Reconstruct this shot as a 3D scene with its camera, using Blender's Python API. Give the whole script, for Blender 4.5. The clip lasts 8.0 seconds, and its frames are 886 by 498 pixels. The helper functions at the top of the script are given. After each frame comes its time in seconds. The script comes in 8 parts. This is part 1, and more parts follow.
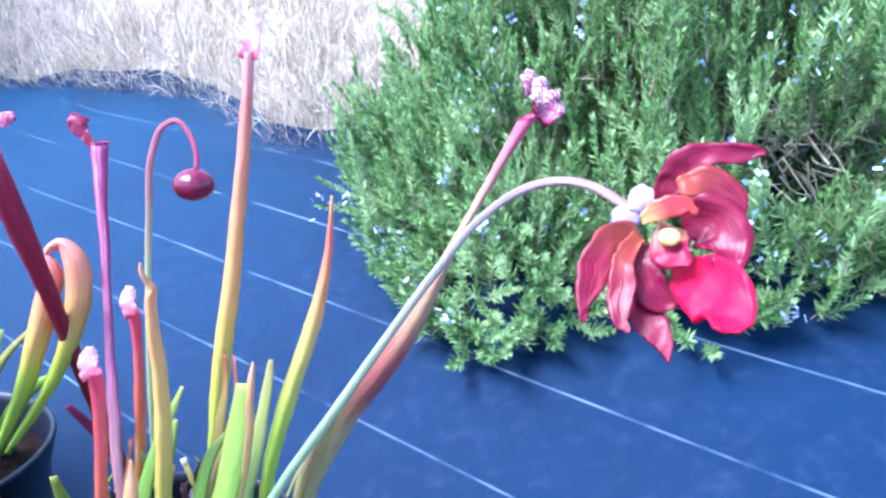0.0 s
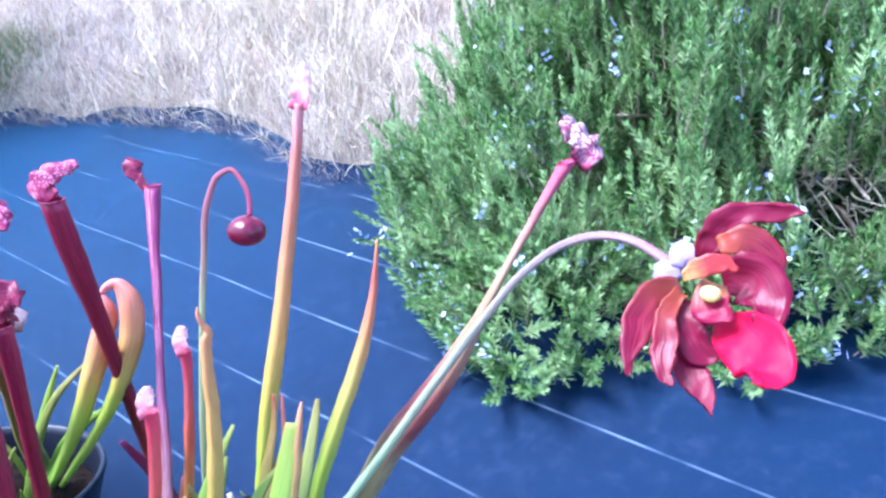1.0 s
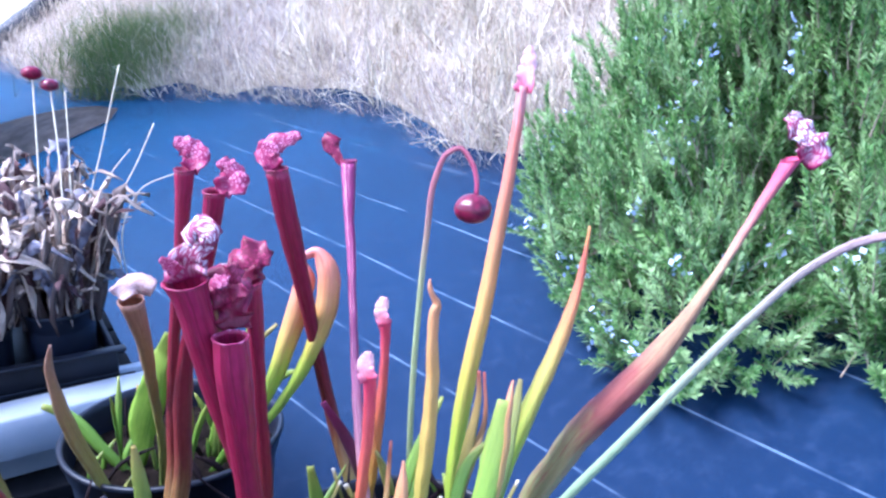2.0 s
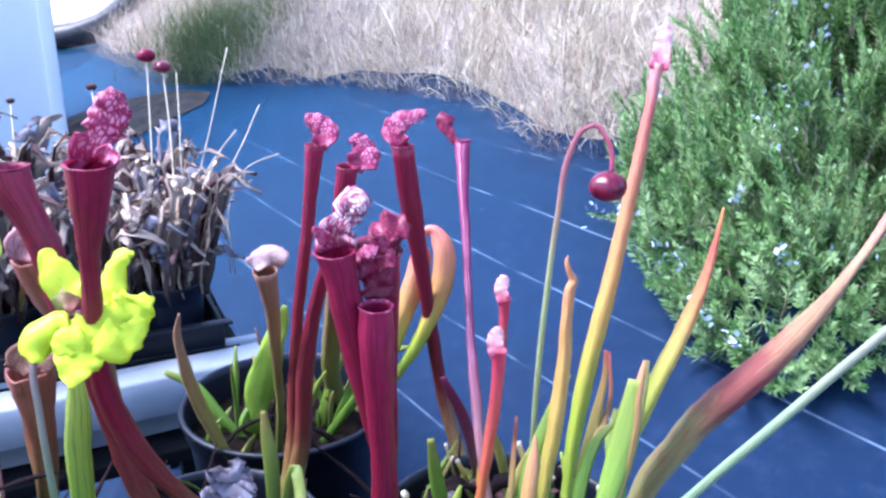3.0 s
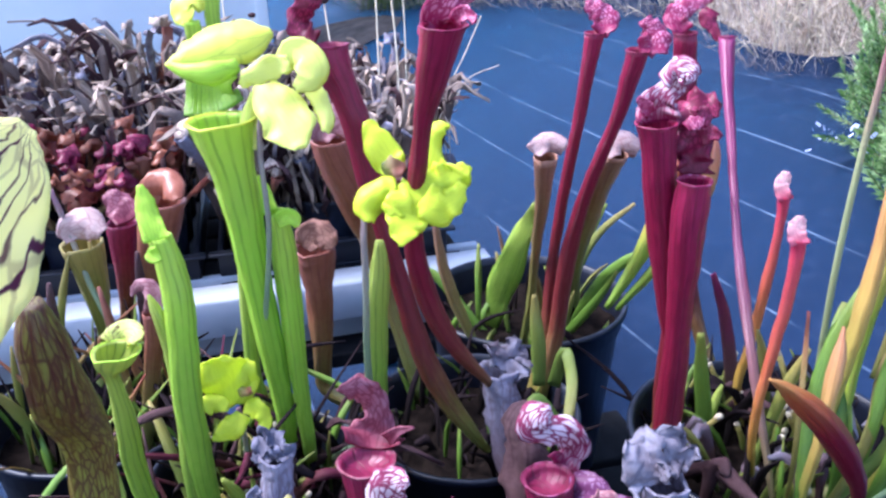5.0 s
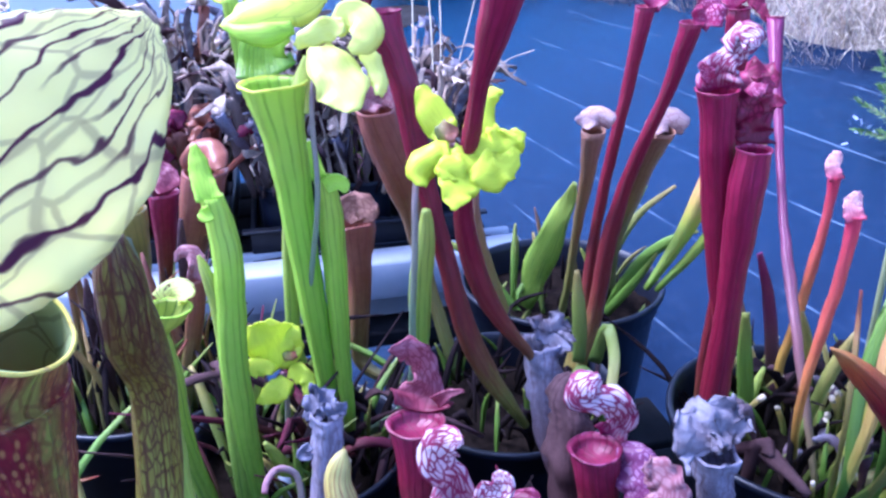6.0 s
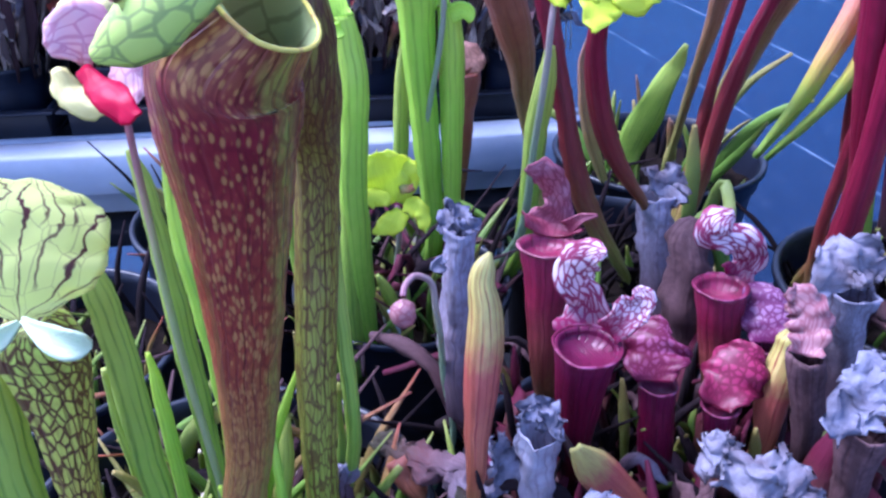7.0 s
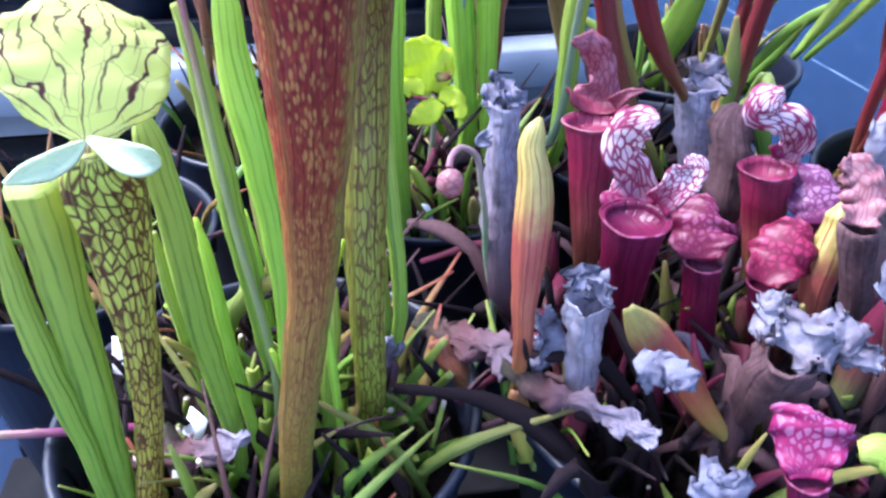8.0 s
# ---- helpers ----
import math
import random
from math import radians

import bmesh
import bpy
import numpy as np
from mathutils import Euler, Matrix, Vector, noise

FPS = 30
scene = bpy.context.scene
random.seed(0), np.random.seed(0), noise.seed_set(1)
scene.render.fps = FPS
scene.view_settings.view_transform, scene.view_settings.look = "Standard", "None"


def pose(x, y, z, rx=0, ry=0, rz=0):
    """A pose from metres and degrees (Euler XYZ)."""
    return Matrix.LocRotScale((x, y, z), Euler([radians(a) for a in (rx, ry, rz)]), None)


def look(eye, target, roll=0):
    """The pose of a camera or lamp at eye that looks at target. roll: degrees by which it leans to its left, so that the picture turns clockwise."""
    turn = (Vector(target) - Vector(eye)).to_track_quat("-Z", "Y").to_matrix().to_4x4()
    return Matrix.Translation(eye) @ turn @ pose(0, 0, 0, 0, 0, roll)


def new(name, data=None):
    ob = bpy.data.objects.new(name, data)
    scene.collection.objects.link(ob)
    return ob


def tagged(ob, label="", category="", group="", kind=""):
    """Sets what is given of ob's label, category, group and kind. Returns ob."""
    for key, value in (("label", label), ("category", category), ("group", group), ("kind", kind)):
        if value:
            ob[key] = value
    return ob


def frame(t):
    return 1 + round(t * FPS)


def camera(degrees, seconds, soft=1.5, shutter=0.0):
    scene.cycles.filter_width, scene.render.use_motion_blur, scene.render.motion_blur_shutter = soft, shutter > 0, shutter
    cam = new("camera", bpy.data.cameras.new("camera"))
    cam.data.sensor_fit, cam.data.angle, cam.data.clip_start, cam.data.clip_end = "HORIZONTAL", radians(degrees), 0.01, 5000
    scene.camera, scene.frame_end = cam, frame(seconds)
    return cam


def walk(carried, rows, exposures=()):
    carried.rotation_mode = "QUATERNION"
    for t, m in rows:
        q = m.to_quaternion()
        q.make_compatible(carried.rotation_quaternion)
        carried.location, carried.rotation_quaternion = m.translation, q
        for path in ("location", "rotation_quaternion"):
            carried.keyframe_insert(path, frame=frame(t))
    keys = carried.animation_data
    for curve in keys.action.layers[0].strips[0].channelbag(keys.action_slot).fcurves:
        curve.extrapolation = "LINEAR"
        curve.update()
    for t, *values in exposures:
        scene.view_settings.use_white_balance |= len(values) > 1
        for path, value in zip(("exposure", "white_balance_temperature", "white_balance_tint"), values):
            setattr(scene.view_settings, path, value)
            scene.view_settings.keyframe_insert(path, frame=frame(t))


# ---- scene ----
cam = camera(59.3, 8.0, soft=2.6)
PATH = [
    (0, (0.026, -0.019, 1.263), (-0.035, 1.872, 0.614), 0.5),
    (0.5, (0.044, -0.026, 1.282), (-0.017, 1.88, 0.681), 0.4),
    (1, (0.019, -0.034, 1.28), (-0.129, 1.875, 0.704), -0.3),
    (1.5, (-0.029, -0.045, 1.28), (-0.324, 1.845, 0.695), 0.8),
    (2, (-0.072, -0.054, 1.274), (-0.497, 1.806, 0.674), 1.3),
    (3.5, (-0.141, -0.092, 1.257), (-0.845, 1.655, 0.585), 0.1),
    (4, (-0.17, -0.116, 1.243), (-0.999, 1.556, 0.523), -0.9),
    (4.5, (-0.192, -0.131, 1.234), (-1.098, 1.484, 0.478), -1.6),
    (4.7, (-0.201, -0.136, 1.23), (-1.134, 1.451, 0.448), -1.7),
    (6, (-0.226, -0.159, 1.206), (-1.221, 1.378, 0.402), -0.8),
    (6.5, (-0.258, -0.188, 1.172), (-1.278, 1.255, 0.235), -0.1),
    (7, (-0.264, -0.21, 1.148), (-1.301, 1.167, 0.134), 0.1),
    (7.5, (-0.263, -0.225, 1.116), (-1.266, 1.089, -0.009), -0.9),
    (8, (-0.271, -0.239, 1.107), (-1.28, 1.06, -0.032), -0.3),
]
EXPOSURES = [(0.0, 2.52, 5150, 12), (0.5, 2.45, 5150, 13), (2.0, 2.32, 5150, 17), (4.5, 1.92, 5900, 15), (6.0, 1.96, 4820, 30), (7.0, 1.84, 4950, 30), (7.5, 2.13, 5200, 25), (8.0, 2.28, 5500, 19)]
walk(cam, [(t, look(eye, target, roll)) for t, eye, target, roll in PATH], EXPOSURES)

# ---- world, sun, exposure ----
world = bpy.data.worlds.new("sky")
scene.world = world
world.use_nodes = True
wn = world.node_tree.nodes
sky = wn.new("ShaderNodeTexSky")
sky.sky_type, sky.sun_disc = "NISHITA", False
sky.sun_elevation, sky.sun_rotation = radians(58), radians(-106)
sky.air_density, sky.dust_density = 1.0, 2.0
wn["Background"].inputs["Strength"].default_value = 0.14
world.node_tree.links.new(sky.outputs[0], wn["Background"].inputs["Color"])
sun = new("sun", bpy.data.lights.new("sun", "SUN"))
sun.data.energy, sun.data.angle, sun.data.color = 2.1, radians(26), (1.0, 0.97, 0.94)
sun.matrix_world = look((-3.4, -1.0, 5.6), (0, 0, 0))

# ---- materials ----
def mat(name, rough=0.6, metal=0.0, spec=0.5):
    m = bpy.data.materials.new(name)
    m.use_nodes = True
    b = m.node_tree.nodes["Principled BSDF"]
    b.inputs["Roughness"].default_value, b.inputs["Metallic"].default_value = rough, metal
    b.inputs["Specular IOR Level"].default_value = spec
    return m, m.node_tree.nodes, m.node_tree.links, b


def ramp(nodes, links, src, stops, mode="LINEAR"):
    r = nodes.new("ShaderNodeValToRGB")
    r.color_ramp.interpolation = mode
    els = r.color_ramp.elements
    while len(els) < len(stops):
        els.new(0.5)
    for e, (p, c) in zip(els, stops):
        e.position, e.color = p, (*c, 1)
    links.new(src, r.inputs[0])
    return r.outputs[0]


def mixc(nodes, links, fac, a, b, kind="MIX"):
    n = nodes.new("ShaderNodeMix")
    n.data_type, n.blend_type = "RGBA", kind
    for sock, v in ((n.inputs[0], fac), (n.inputs[6], a), (n.inputs[7], b)):
        if isinstance(v, (int, float)):
            sock.default_value = v
        elif isinstance(v, tuple):
            sock.default_value = (*v, 1)
        else:
            links.new(v, sock)
    return n.outputs[2]


def noise_tex(nodes, links, scale, detail=3.0, vec=None, rough=0.55):
    n = nodes.new("ShaderNodeTexNoise")
    n.inputs["Scale"].default_value, n.inputs["Detail"].default_value, n.inputs["Roughness"].default_value = scale, detail, rough
    if vec is not None:
        links.new(vec, n.inputs["Vector"])
    return n.outputs["Fac"]


def mapped(nodes, links, vec, scale=(1, 1, 1), rot=(0, 0, 0), loc=(0, 0, 0)):
    n = nodes.new("ShaderNodeMapping")
    n.inputs["Scale"].default_value, n.inputs["Rotation"].default_value, n.inputs["Location"].default_value = scale, rot, loc
    links.new(vec, n.inputs["Vector"])
    return n.outputs[0]


def coords(nodes, kind="Object"):
    return nodes.new("ShaderNodeTexCoord").outputs[kind]


def bump(nodes, links, bsdf, height, strength=0.3, dist=0.002):
    n = nodes.new("ShaderNodeBump")
    n.inputs["Strength"].default_value, n.inputs["Distance"].default_value = strength, dist
    links.new(height, n.inputs["Height"])
    links.new(n.outputs[0], bsdf.inputs["Normal"])


def math_node(nodes, links, op, a, b=0.0):
    n = nodes.new("ShaderNodeMath")
    n.operation = op
    for sock, v in ((n.inputs[0], a), (n.inputs[1], b)):
        if isinstance(v, (int, float)):
            sock.default_value = v
        else:
            links.new(v, sock)
    return n.outputs[0]


def speckled(name, lo, hi, scale=30.0, rough=0.8, bump_scale=120.0, bump_s=0.3, spec=0.4, island=0.0):
    """A plain surface in two tones with fine relief."""
    m, n, l, b = mat(name, rough, 0.0, spec)
    co = coords(n)
    c = ramp(n, l, noise_tex(n, l, scale, 5.0, co), [(0.3, lo), (0.7, hi)])
    if island:
        g = n.new("ShaderNodeNewGeometry")
        hsv = n.new("ShaderNodeHueSaturation")
        v = n.new("ShaderNodeMapRange")
        v.inputs["To Min"].default_value, v.inputs["To Max"].default_value = 1 - island, 1 + island
        l.new(g.outputs["Random Per Island"], v.inputs["Value"])
        l.new(v.outputs[0], hsv.inputs["Value"])
        l.new(c, hsv.inputs["Color"])
        c = hsv.outputs[0]
    l.new(c, b.inputs["Base Color"])
    bump(n, l, b, noise_tex(n, l, bump_scale, 4.0, co), bump_s)
    return m


def leafy(name, lo, hi, tip, rough=0.5, light=0.25, island=0.35, plume=0.0):
    """Leaves: each of its own shade, lit through."""
    m, n, l, b = mat(name, rough, 0.0, 0.4)
    g = n.new("ShaderNodeNewGeometry")
    c = ramp(n, l, g.outputs["Random Per Island"], [(0.0, lo), (0.6, hi), (1.0, tip)])
    c2 = mixc(n, l, noise_tex(n, l, 3.0, 3.0, coords(n)), c, lo)
    c = mixc(n, l, 0.45, c, c2)
    if plume:
        c = mixc(n, l, ramp(n, l, noise_tex(n, l, plume, 2.0, coords(n)), [(0.48, (0, 0, 0)), (0.68, (0.75, 0.75, 0.75))]), c, tip)
    l.new(c, b.inputs["Base Color"])
    tr = n.new("ShaderNodeBsdfTranslucent")
    l.new(c, tr.inputs["Color"])
    ms = n.new("ShaderNodeMixShader")
    ms.inputs[0].default_value = light
    l.new(b.outputs[0], ms.inputs[1])
    l.new(tr.outputs[0], ms.inputs[2])
    l.new(ms.outputs[0], n["Material Output"].inputs["Surface"])
    return m


def trap(name, stops, vein=(0.2, 0.02, 0.03), veins=0.3, net=0.0, rough=0.38, light=0.12, blotch=0.15, ribs=16.0, blotch_tone=None, cells=None, net_scale=(16.0, 18.0), cell_scale=(44.0, 24.0), spec=0.45, flanks=None):
    """A pitcher's wall: pigment along its length (v of the UV map), lengthwise veins, cross veins, blotches; lit through a little."""
    m, n, l, b = mat(name, rough, 0.0, spec)
    uv = n.new("ShaderNodeUVMap").outputs[0]
    sep = n.new("ShaderNodeSeparateXYZ")
    l.new(uv, sep.inputs[0])
    wob = noise_tex(n, l, 7.0, 3.0, mapped(n, l, uv, (1.5, 3.0, 1.0)))
    v = math_node(n, l, "ADD", sep.outputs[1], math_node(n, l, "MULTIPLY", math_node(n, l, "SUBTRACT", wob, 0.5), 0.16))
    c = ramp(n, l, v, stops)
    tone = noise_tex(n, l, 5.0, 5.0, mapped(n, l, uv, (3.0, 6.0, 1.0)))
    c = mixc(n, l, math_node(n, l, "MULTIPLY", ramp(n, l, tone, [(0.42, (0, 0, 0)), (0.66, (1, 1, 1))]), blotch), c, blotch_tone or vein)
    if flanks:
        # paler green along both flanks
        off = math_node(n, l, "ABSOLUTE", math_node(n, l, "SUBTRACT", math_node(n, l, "FRACT", math_node(n, l, "MULTIPLY", sep.outputs[0], 2.0)), 0.5))
        off = math_node(n, l, "ADD", off, math_node(n, l, "MULTIPLY", math_node(n, l, "SUBTRACT", tone, 0.5), 0.30))
        c = mixc(n, l, ramp(n, l, off, [(0.0, (0.8, 0.8, 0.8)), (0.13, (0, 0, 0))]), c, flanks)
    # straight lengthwise ribs that waver and fade
    drift = math_node(n, l, "MULTIPLY", math_node(n, l, "SUBTRACT", noise_tex(n, l, 1.0, 2.0, mapped(n, l, uv, (ribs * 0.35, 3.0, 1.0))), 0.5), 1.3)
    along = math_node(n, l, "FRACT", math_node(n, l, "ADD", math_node(n, l, "MULTIPLY", sep.outputs[0], ribs), drift))
    rib = math_node(n, l, "ABSOLUTE", math_node(n, l, "SUBTRACT", along, 0.5))
    fade = ramp(n, l, noise_tex(n, l, 1.0, 3.0, mapped(n, l, uv, (ribs * 0.5, 5.0, 1.0))), [(0.36, (0.15, 0.15, 0.15)), (0.6, (1, 1, 1))])
    line = math_node(n, l, "MULTIPLY", ramp(n, l, rib, [(0.0, (1, 1, 1)), (0.05, (1, 1, 1)), (0.19, (0, 0, 0))]), fade)
    c = mixc(n, l, math_node(n, l, "MULTIPLY", line, veins), c, vein)
    if net:
        vo = n.new("ShaderNodeTexVoronoi")
        vo.feature = "DISTANCE_TO_EDGE"
        vo.inputs["Scale"].default_value, vo.inputs["Randomness"].default_value = 1.0, 0.8
        jig = mixc(n, l, 0.05, mapped(n, l, uv, (*net_scale, 1.0)), noise_col(n, l, uv))
        l.new(jig, vo.inputs["Vector"])
        web = ramp(n, l, vo.outputs["Distance"], [(0.0, (1, 1, 1)), (0.05, (1, 1, 1)), (0.13, (0, 0, 0))])
        c = mixc(n, l, math_node(n, l, "MULTIPLY", web, net), c, vein)
    if cells:
        vc = n.new("ShaderNodeTexVoronoi")
        vc.inputs["Scale"].default_value, vc.inputs["Randomness"].default_value = 1.0, 0.75
        l.new(mixc(n, l, 0.04, mapped(n, l, uv, (*cell_scale, 1.0)), noise_col(n, l, uv)), vc.inputs["Vector"])
        patch = noise_tex(n, l, 4.0, 3.0, mapped(n, l, uv, (1.6, 2.0, 1.0)))
        spot = ramp(n, l, math_node(n, l, "ADD", vc.outputs["Distance"], math_node(n, l, "MULTIPLY", math_node(n, l, "SUBTRACT", 0.50, patch), 0.8)), [(0.24, (1, 1, 1)), (0.48, (0, 0, 0))])
        c = mixc(n, l, math_node(n, l, "MULTIPLY", spot, 0.75), c, cells)
    wv = n.new("ShaderNodeTexNoise")
    wv.inputs["Scale"].default_value, wv.inputs["Detail"].default_value = 1.0, 3.0
    l.new(mapped(n, l, uv, (ribs, 3.0, 1.0)), wv.inputs["Vector"])
    l.new(c, b.inputs["Base Color"])
    bump(n, l, b, math_node(n, l, "SUBTRACT", math_node(n, l, "MULTIPLY", wv.outputs["Fac"], 0.8), math_node(n, l, "MULTIPLY", line, 0.5)), 0.6, 0.0018)
    tr = n.new("ShaderNodeBsdfTranslucent")
    l.new(c, tr.inputs["Color"])
    ms = n.new("ShaderNodeMixShader")
    ms.inputs[0].default_value = light
    l.new(b.outputs[0], ms.inputs[1])
    l.new(tr.outputs[0], ms.inputs[2])
    l.new(ms.outputs[0], n["Material Output"].inputs["Surface"])
    return m


def noise_col(n, l, uv):
    t = n.new("ShaderNodeTexNoise")
    t.inputs["Scale"].default_value = 9.0
    l.new(uv, t.inputs["Vector"])
    return t.outputs["Color"]


def veined(name, ground, vein, scale=(9.0, 9.0), width=0.10, strength=0.9, edge=None, light=0.3, rough=0.45, fan=False, rib_width=0.0035, spec=0.4):
    """A hood: pale ground with a net of veins, or veins that fan out from its neck."""
    m, n, l, b = mat(name, rough, 0.0, spec)
    uv = n.new("ShaderNodeUVMap").outputs[0]
    vo = n.new("ShaderNodeTexVoronoi")
    vo.feature = "DISTANCE_TO_EDGE"
    vo.inputs["Scale"].default_value = 1.0
    jig = mixc(n, l, 0.07, mapped(n, l, uv, (*scale, 1.0)), noise_col(n, l, uv))
    l.new(jig, vo.inputs["Vector"])
    web = ramp(n, l, vo.outputs["Distance"], [(0.0, (1, 1, 1)), (width * 0.4, (1, 1, 1)), (width, (0, 0, 0))])
    sep = n.new("ShaderNodeSeparateXYZ")
    l.new(uv, sep.inputs[0])
    tone = noise_tex(n, l, 4.0, 4.0, uv)
    c = mixc(n, l, tone, ground, tuple(min(1.0, 1.12 * k) for k in ground))
    if edge:
        c = mixc(n, l, ramp(n, l, sep.outputs[1], [(0.0, (1, 1, 1)), (0.45, (0, 0, 0))]), c, edge)
    c = mixc(n, l, math_node(n, l, "MULTIPLY", web, strength * (0.35 if fan else 1.0)), c, vein)
    if fan:
        # ribs that spread from the neck, twice as many in the outer half
        x = math_node(n, l, "SUBTRACT", sep.outputs[0], 0.5)
        y = math_node(n, l, "ADD", sep.outputs[1], 0.10)
        far = math_node(n, l, "SQRT", math_node(n, l, "ADD", math_node(n, l, "MULTIPLY", x, x), math_node(n, l, "MULTIPLY", y, y)))
        bend = math_node(n, l, "MULTIPLY", math_node(n, l, "SUBTRACT", noise_tex(n, l, 3.2, 3.0, uv), 0.5), 0.55)
        ang = math_node(n, l, "ADD", math_node(n, l, "ARCTAN2", x, y), bend)
        for many, start in ((1.9, 0.0), (3.8, 0.40), (7.6, 0.74)):
            off = math_node(n, l, "ABSOLUTE", math_node(n, l, "SUBTRACT", math_node(n, l, "FRACT", math_node(n, l, "ADD", math_node(n, l, "MULTIPLY", ang, many), 0.5)), 0.5))
            off = math_node(n, l, "DIVIDE", math_node(n, l, "MULTIPLY", off, far), many)
            rib = ramp(n, l, off, [(0.0, (1, 1, 1)), (rib_width, (1, 1, 1)), (rib_width * 2.3, (0, 0, 0))])
            here = ramp(n, l, far, [(start, (0, 0, 0)), (start + 0.08, (1, 1, 1))])
            c = mixc(n, l, math_node(n, l, "MULTIPLY", math_node(n, l, "MULTIPLY", rib, here), strength), c, vein)
    l.new(c, b.inputs["Base Color"])
    bump(n, l, b, vo.outputs["Distance"], 0.25, 0.001)
    tr = n.new("ShaderNodeBsdfTranslucent")
    l.new(c, tr.inputs["Color"])
    ms = n.new("ShaderNodeMixShader")
    ms.inputs[0].default_value = light
    l.new(b.outputs[0], ms.inputs[1])
    l.new(tr.outputs[0], ms.inputs[2])
    l.new(ms.outputs[0], n["Material Output"].inputs["Surface"])
    return m


# greens, oranges and reds of the traps, base to mouth
M = {}
M["orange"] = trap("trap_orange", [(0.0, (0.16, 0.34, 0.04)), (0.38, (0.34, 0.47, 0.05)), (0.56, (0.54, 0.37, 0.09)), (0.76, (0.60, 0.25, 0.12)), (0.92, (0.60, 0.17, 0.14)), (1.0, (0.72, 0.32, 0.34))], vein=(0.42, 0.10, 0.05), veins=0.35, blotch=0.12, light=0.2, ribs=14.0)
M["greentip"] = trap("trap_green_red_tip", [(0.0, (0.16, 0.36, 0.04)), (0.45, (0.34, 0.52, 0.06)), (0.66, (0.55, 0.50, 0.12)), (0.82, (0.62, 0.26, 0.12)), (0.93, (0.58, 0.12, 0.10)), (1.0, (0.60, 0.30, 0.10))], vein=(0.5, 0.2, 0.08), veins=0.3, light=0.2, ribs=12.0)
M["yellow"] = trap("trap_yellow", [(0.0, (0.26, 0.42, 0.05)), (0.45, (0.46, 0.44, 0.08)), (0.8, (0.58, 0.34, 0.11)), (1.0, (0.62, 0.27, 0.15))], vein=(0.5, 0.24, 0.06), veins=0.3, light=0.2, ribs=12.0)
M["pink"] = trap("trap_pink", [(0.0, (0.35, 0.40, 0.06)), (0.35, (0.62, 0.34, 0.06)), (0.65, (0.66, 0.15, 0.08)), (1.0, (0.62, 0.05, 0.12))], veins=0.15)
M["rosy"] = trap("trap_rosy", [(0.0, (0.26, 0.32, 0.10)), (0.42, (0.32, 0.28, 0.12)), (0.50, (0.20, 0.045, 0.045)), (0.58, (0.26, 0.07, 0.06)), (0.66, (0.36, 0.22, 0.12)), (0.80, (0.38, 0.26, 0.14)), (0.90, (0.42, 0.12, 0.13)), (1.0, (0.50, 0.04, 0.14))], vein=(0.28, 0.07, 0.06), veins=0.5, blotch=0.5, blotch_tone=(0.28, 0.09, 0.07), ribs=18.0, rough=0.55)
M["red"] = trap("trap_red", [(0.0, (0.22, 0.28, 0.04)), (0.14, (0.26, 0.17, 0.05)), (0.3, (0.19, 0.035, 0.03)), (0.6, (0.19, 0.008, 0.028)), (0.85, (0.24, 0.008, 0.042)), (1.0, (0.32, 0.016, 0.07))], vein=(0.09, 0.002, 0.012), veins=0.55, rough=0.4, blotch=0.35, ribs=14.0)
M["red_foot"] = trap("trap_red_green_foot", [(0.0, (0.20, 0.30, 0.04)), (0.22, (0.24, 0.26, 0.05)), (0.32, (0.22, 0.10, 0.04)), (0.42, (0.19, 0.035, 0.03)), (0.6, (0.19, 0.008, 0.028)), (0.85, (0.24, 0.008, 0.042)), (1.0, (0.32, 0.016, 0.07))], vein=(0.09, 0.002, 0.012), veins=0.55, rough=0.4, blotch=0.35, ribs=14.0)
M["mauve"] = trap("trap_mauve", [(0.0, (0.30, 0.30, 0.12)), (0.2, (0.26, 0.14, 0.13)), (0.5, (0.22, 0.05, 0.13)), (0.85, (0.22, 0.02, 0.10)), (1.0, (0.26, 0.03, 0.12))], vein=(0.12, 0.01, 0.05), veins=0.4)
M["rust"] = trap("trap_rust", [(0.0, (0.16, 0.26, 0.05)), (0.35, (0.26, 0.22, 0.06)), (0.75, (0.26, 0.10, 0.05)), (1.0, (0.34, 0.12, 0.09))], vein=(0.16, 0.04, 0.03), veins=0.5, blotch=0.3)
M["olive"] = trap("trap_olive", [(0.0, (0.10, 0.18, 0.03)), (0.5, (0.22, 0.28, 0.05)), (1.0, (0.36, 0.28, 0.08))], veins=0.4, vein=(0.12, 0.10, 0.03))
M["lime"] = trap("trap_lime", [(0.0, (0.15, 0.32, 0.03)), (0.4, (0.30, 0.52, 0.045)), (0.75, (0.40, 0.66, 0.06)), (1.0, (0.56, 0.76, 0.08))], vein=(0.14, 0.30, 0.03), veins=0.6, blotch=0.25, light=0.3, rough=0.42, blotch_tone=(0.5, 0.66, 0.1), ribs=14.0)
M["green"] = trap("trap_green", [(0.0, (0.14, 0.26, 0.03)), (0.5, (0.28, 0.44, 0.05)), (1.0, (0.46, 0.54, 0.10))], vein=(0.07, 0.16, 0.03), veins=0.65, blotch=0.3, light=0.28, rough=0.42, blotch_tone=(0.40, 0.48, 0.09), ribs=12.0)
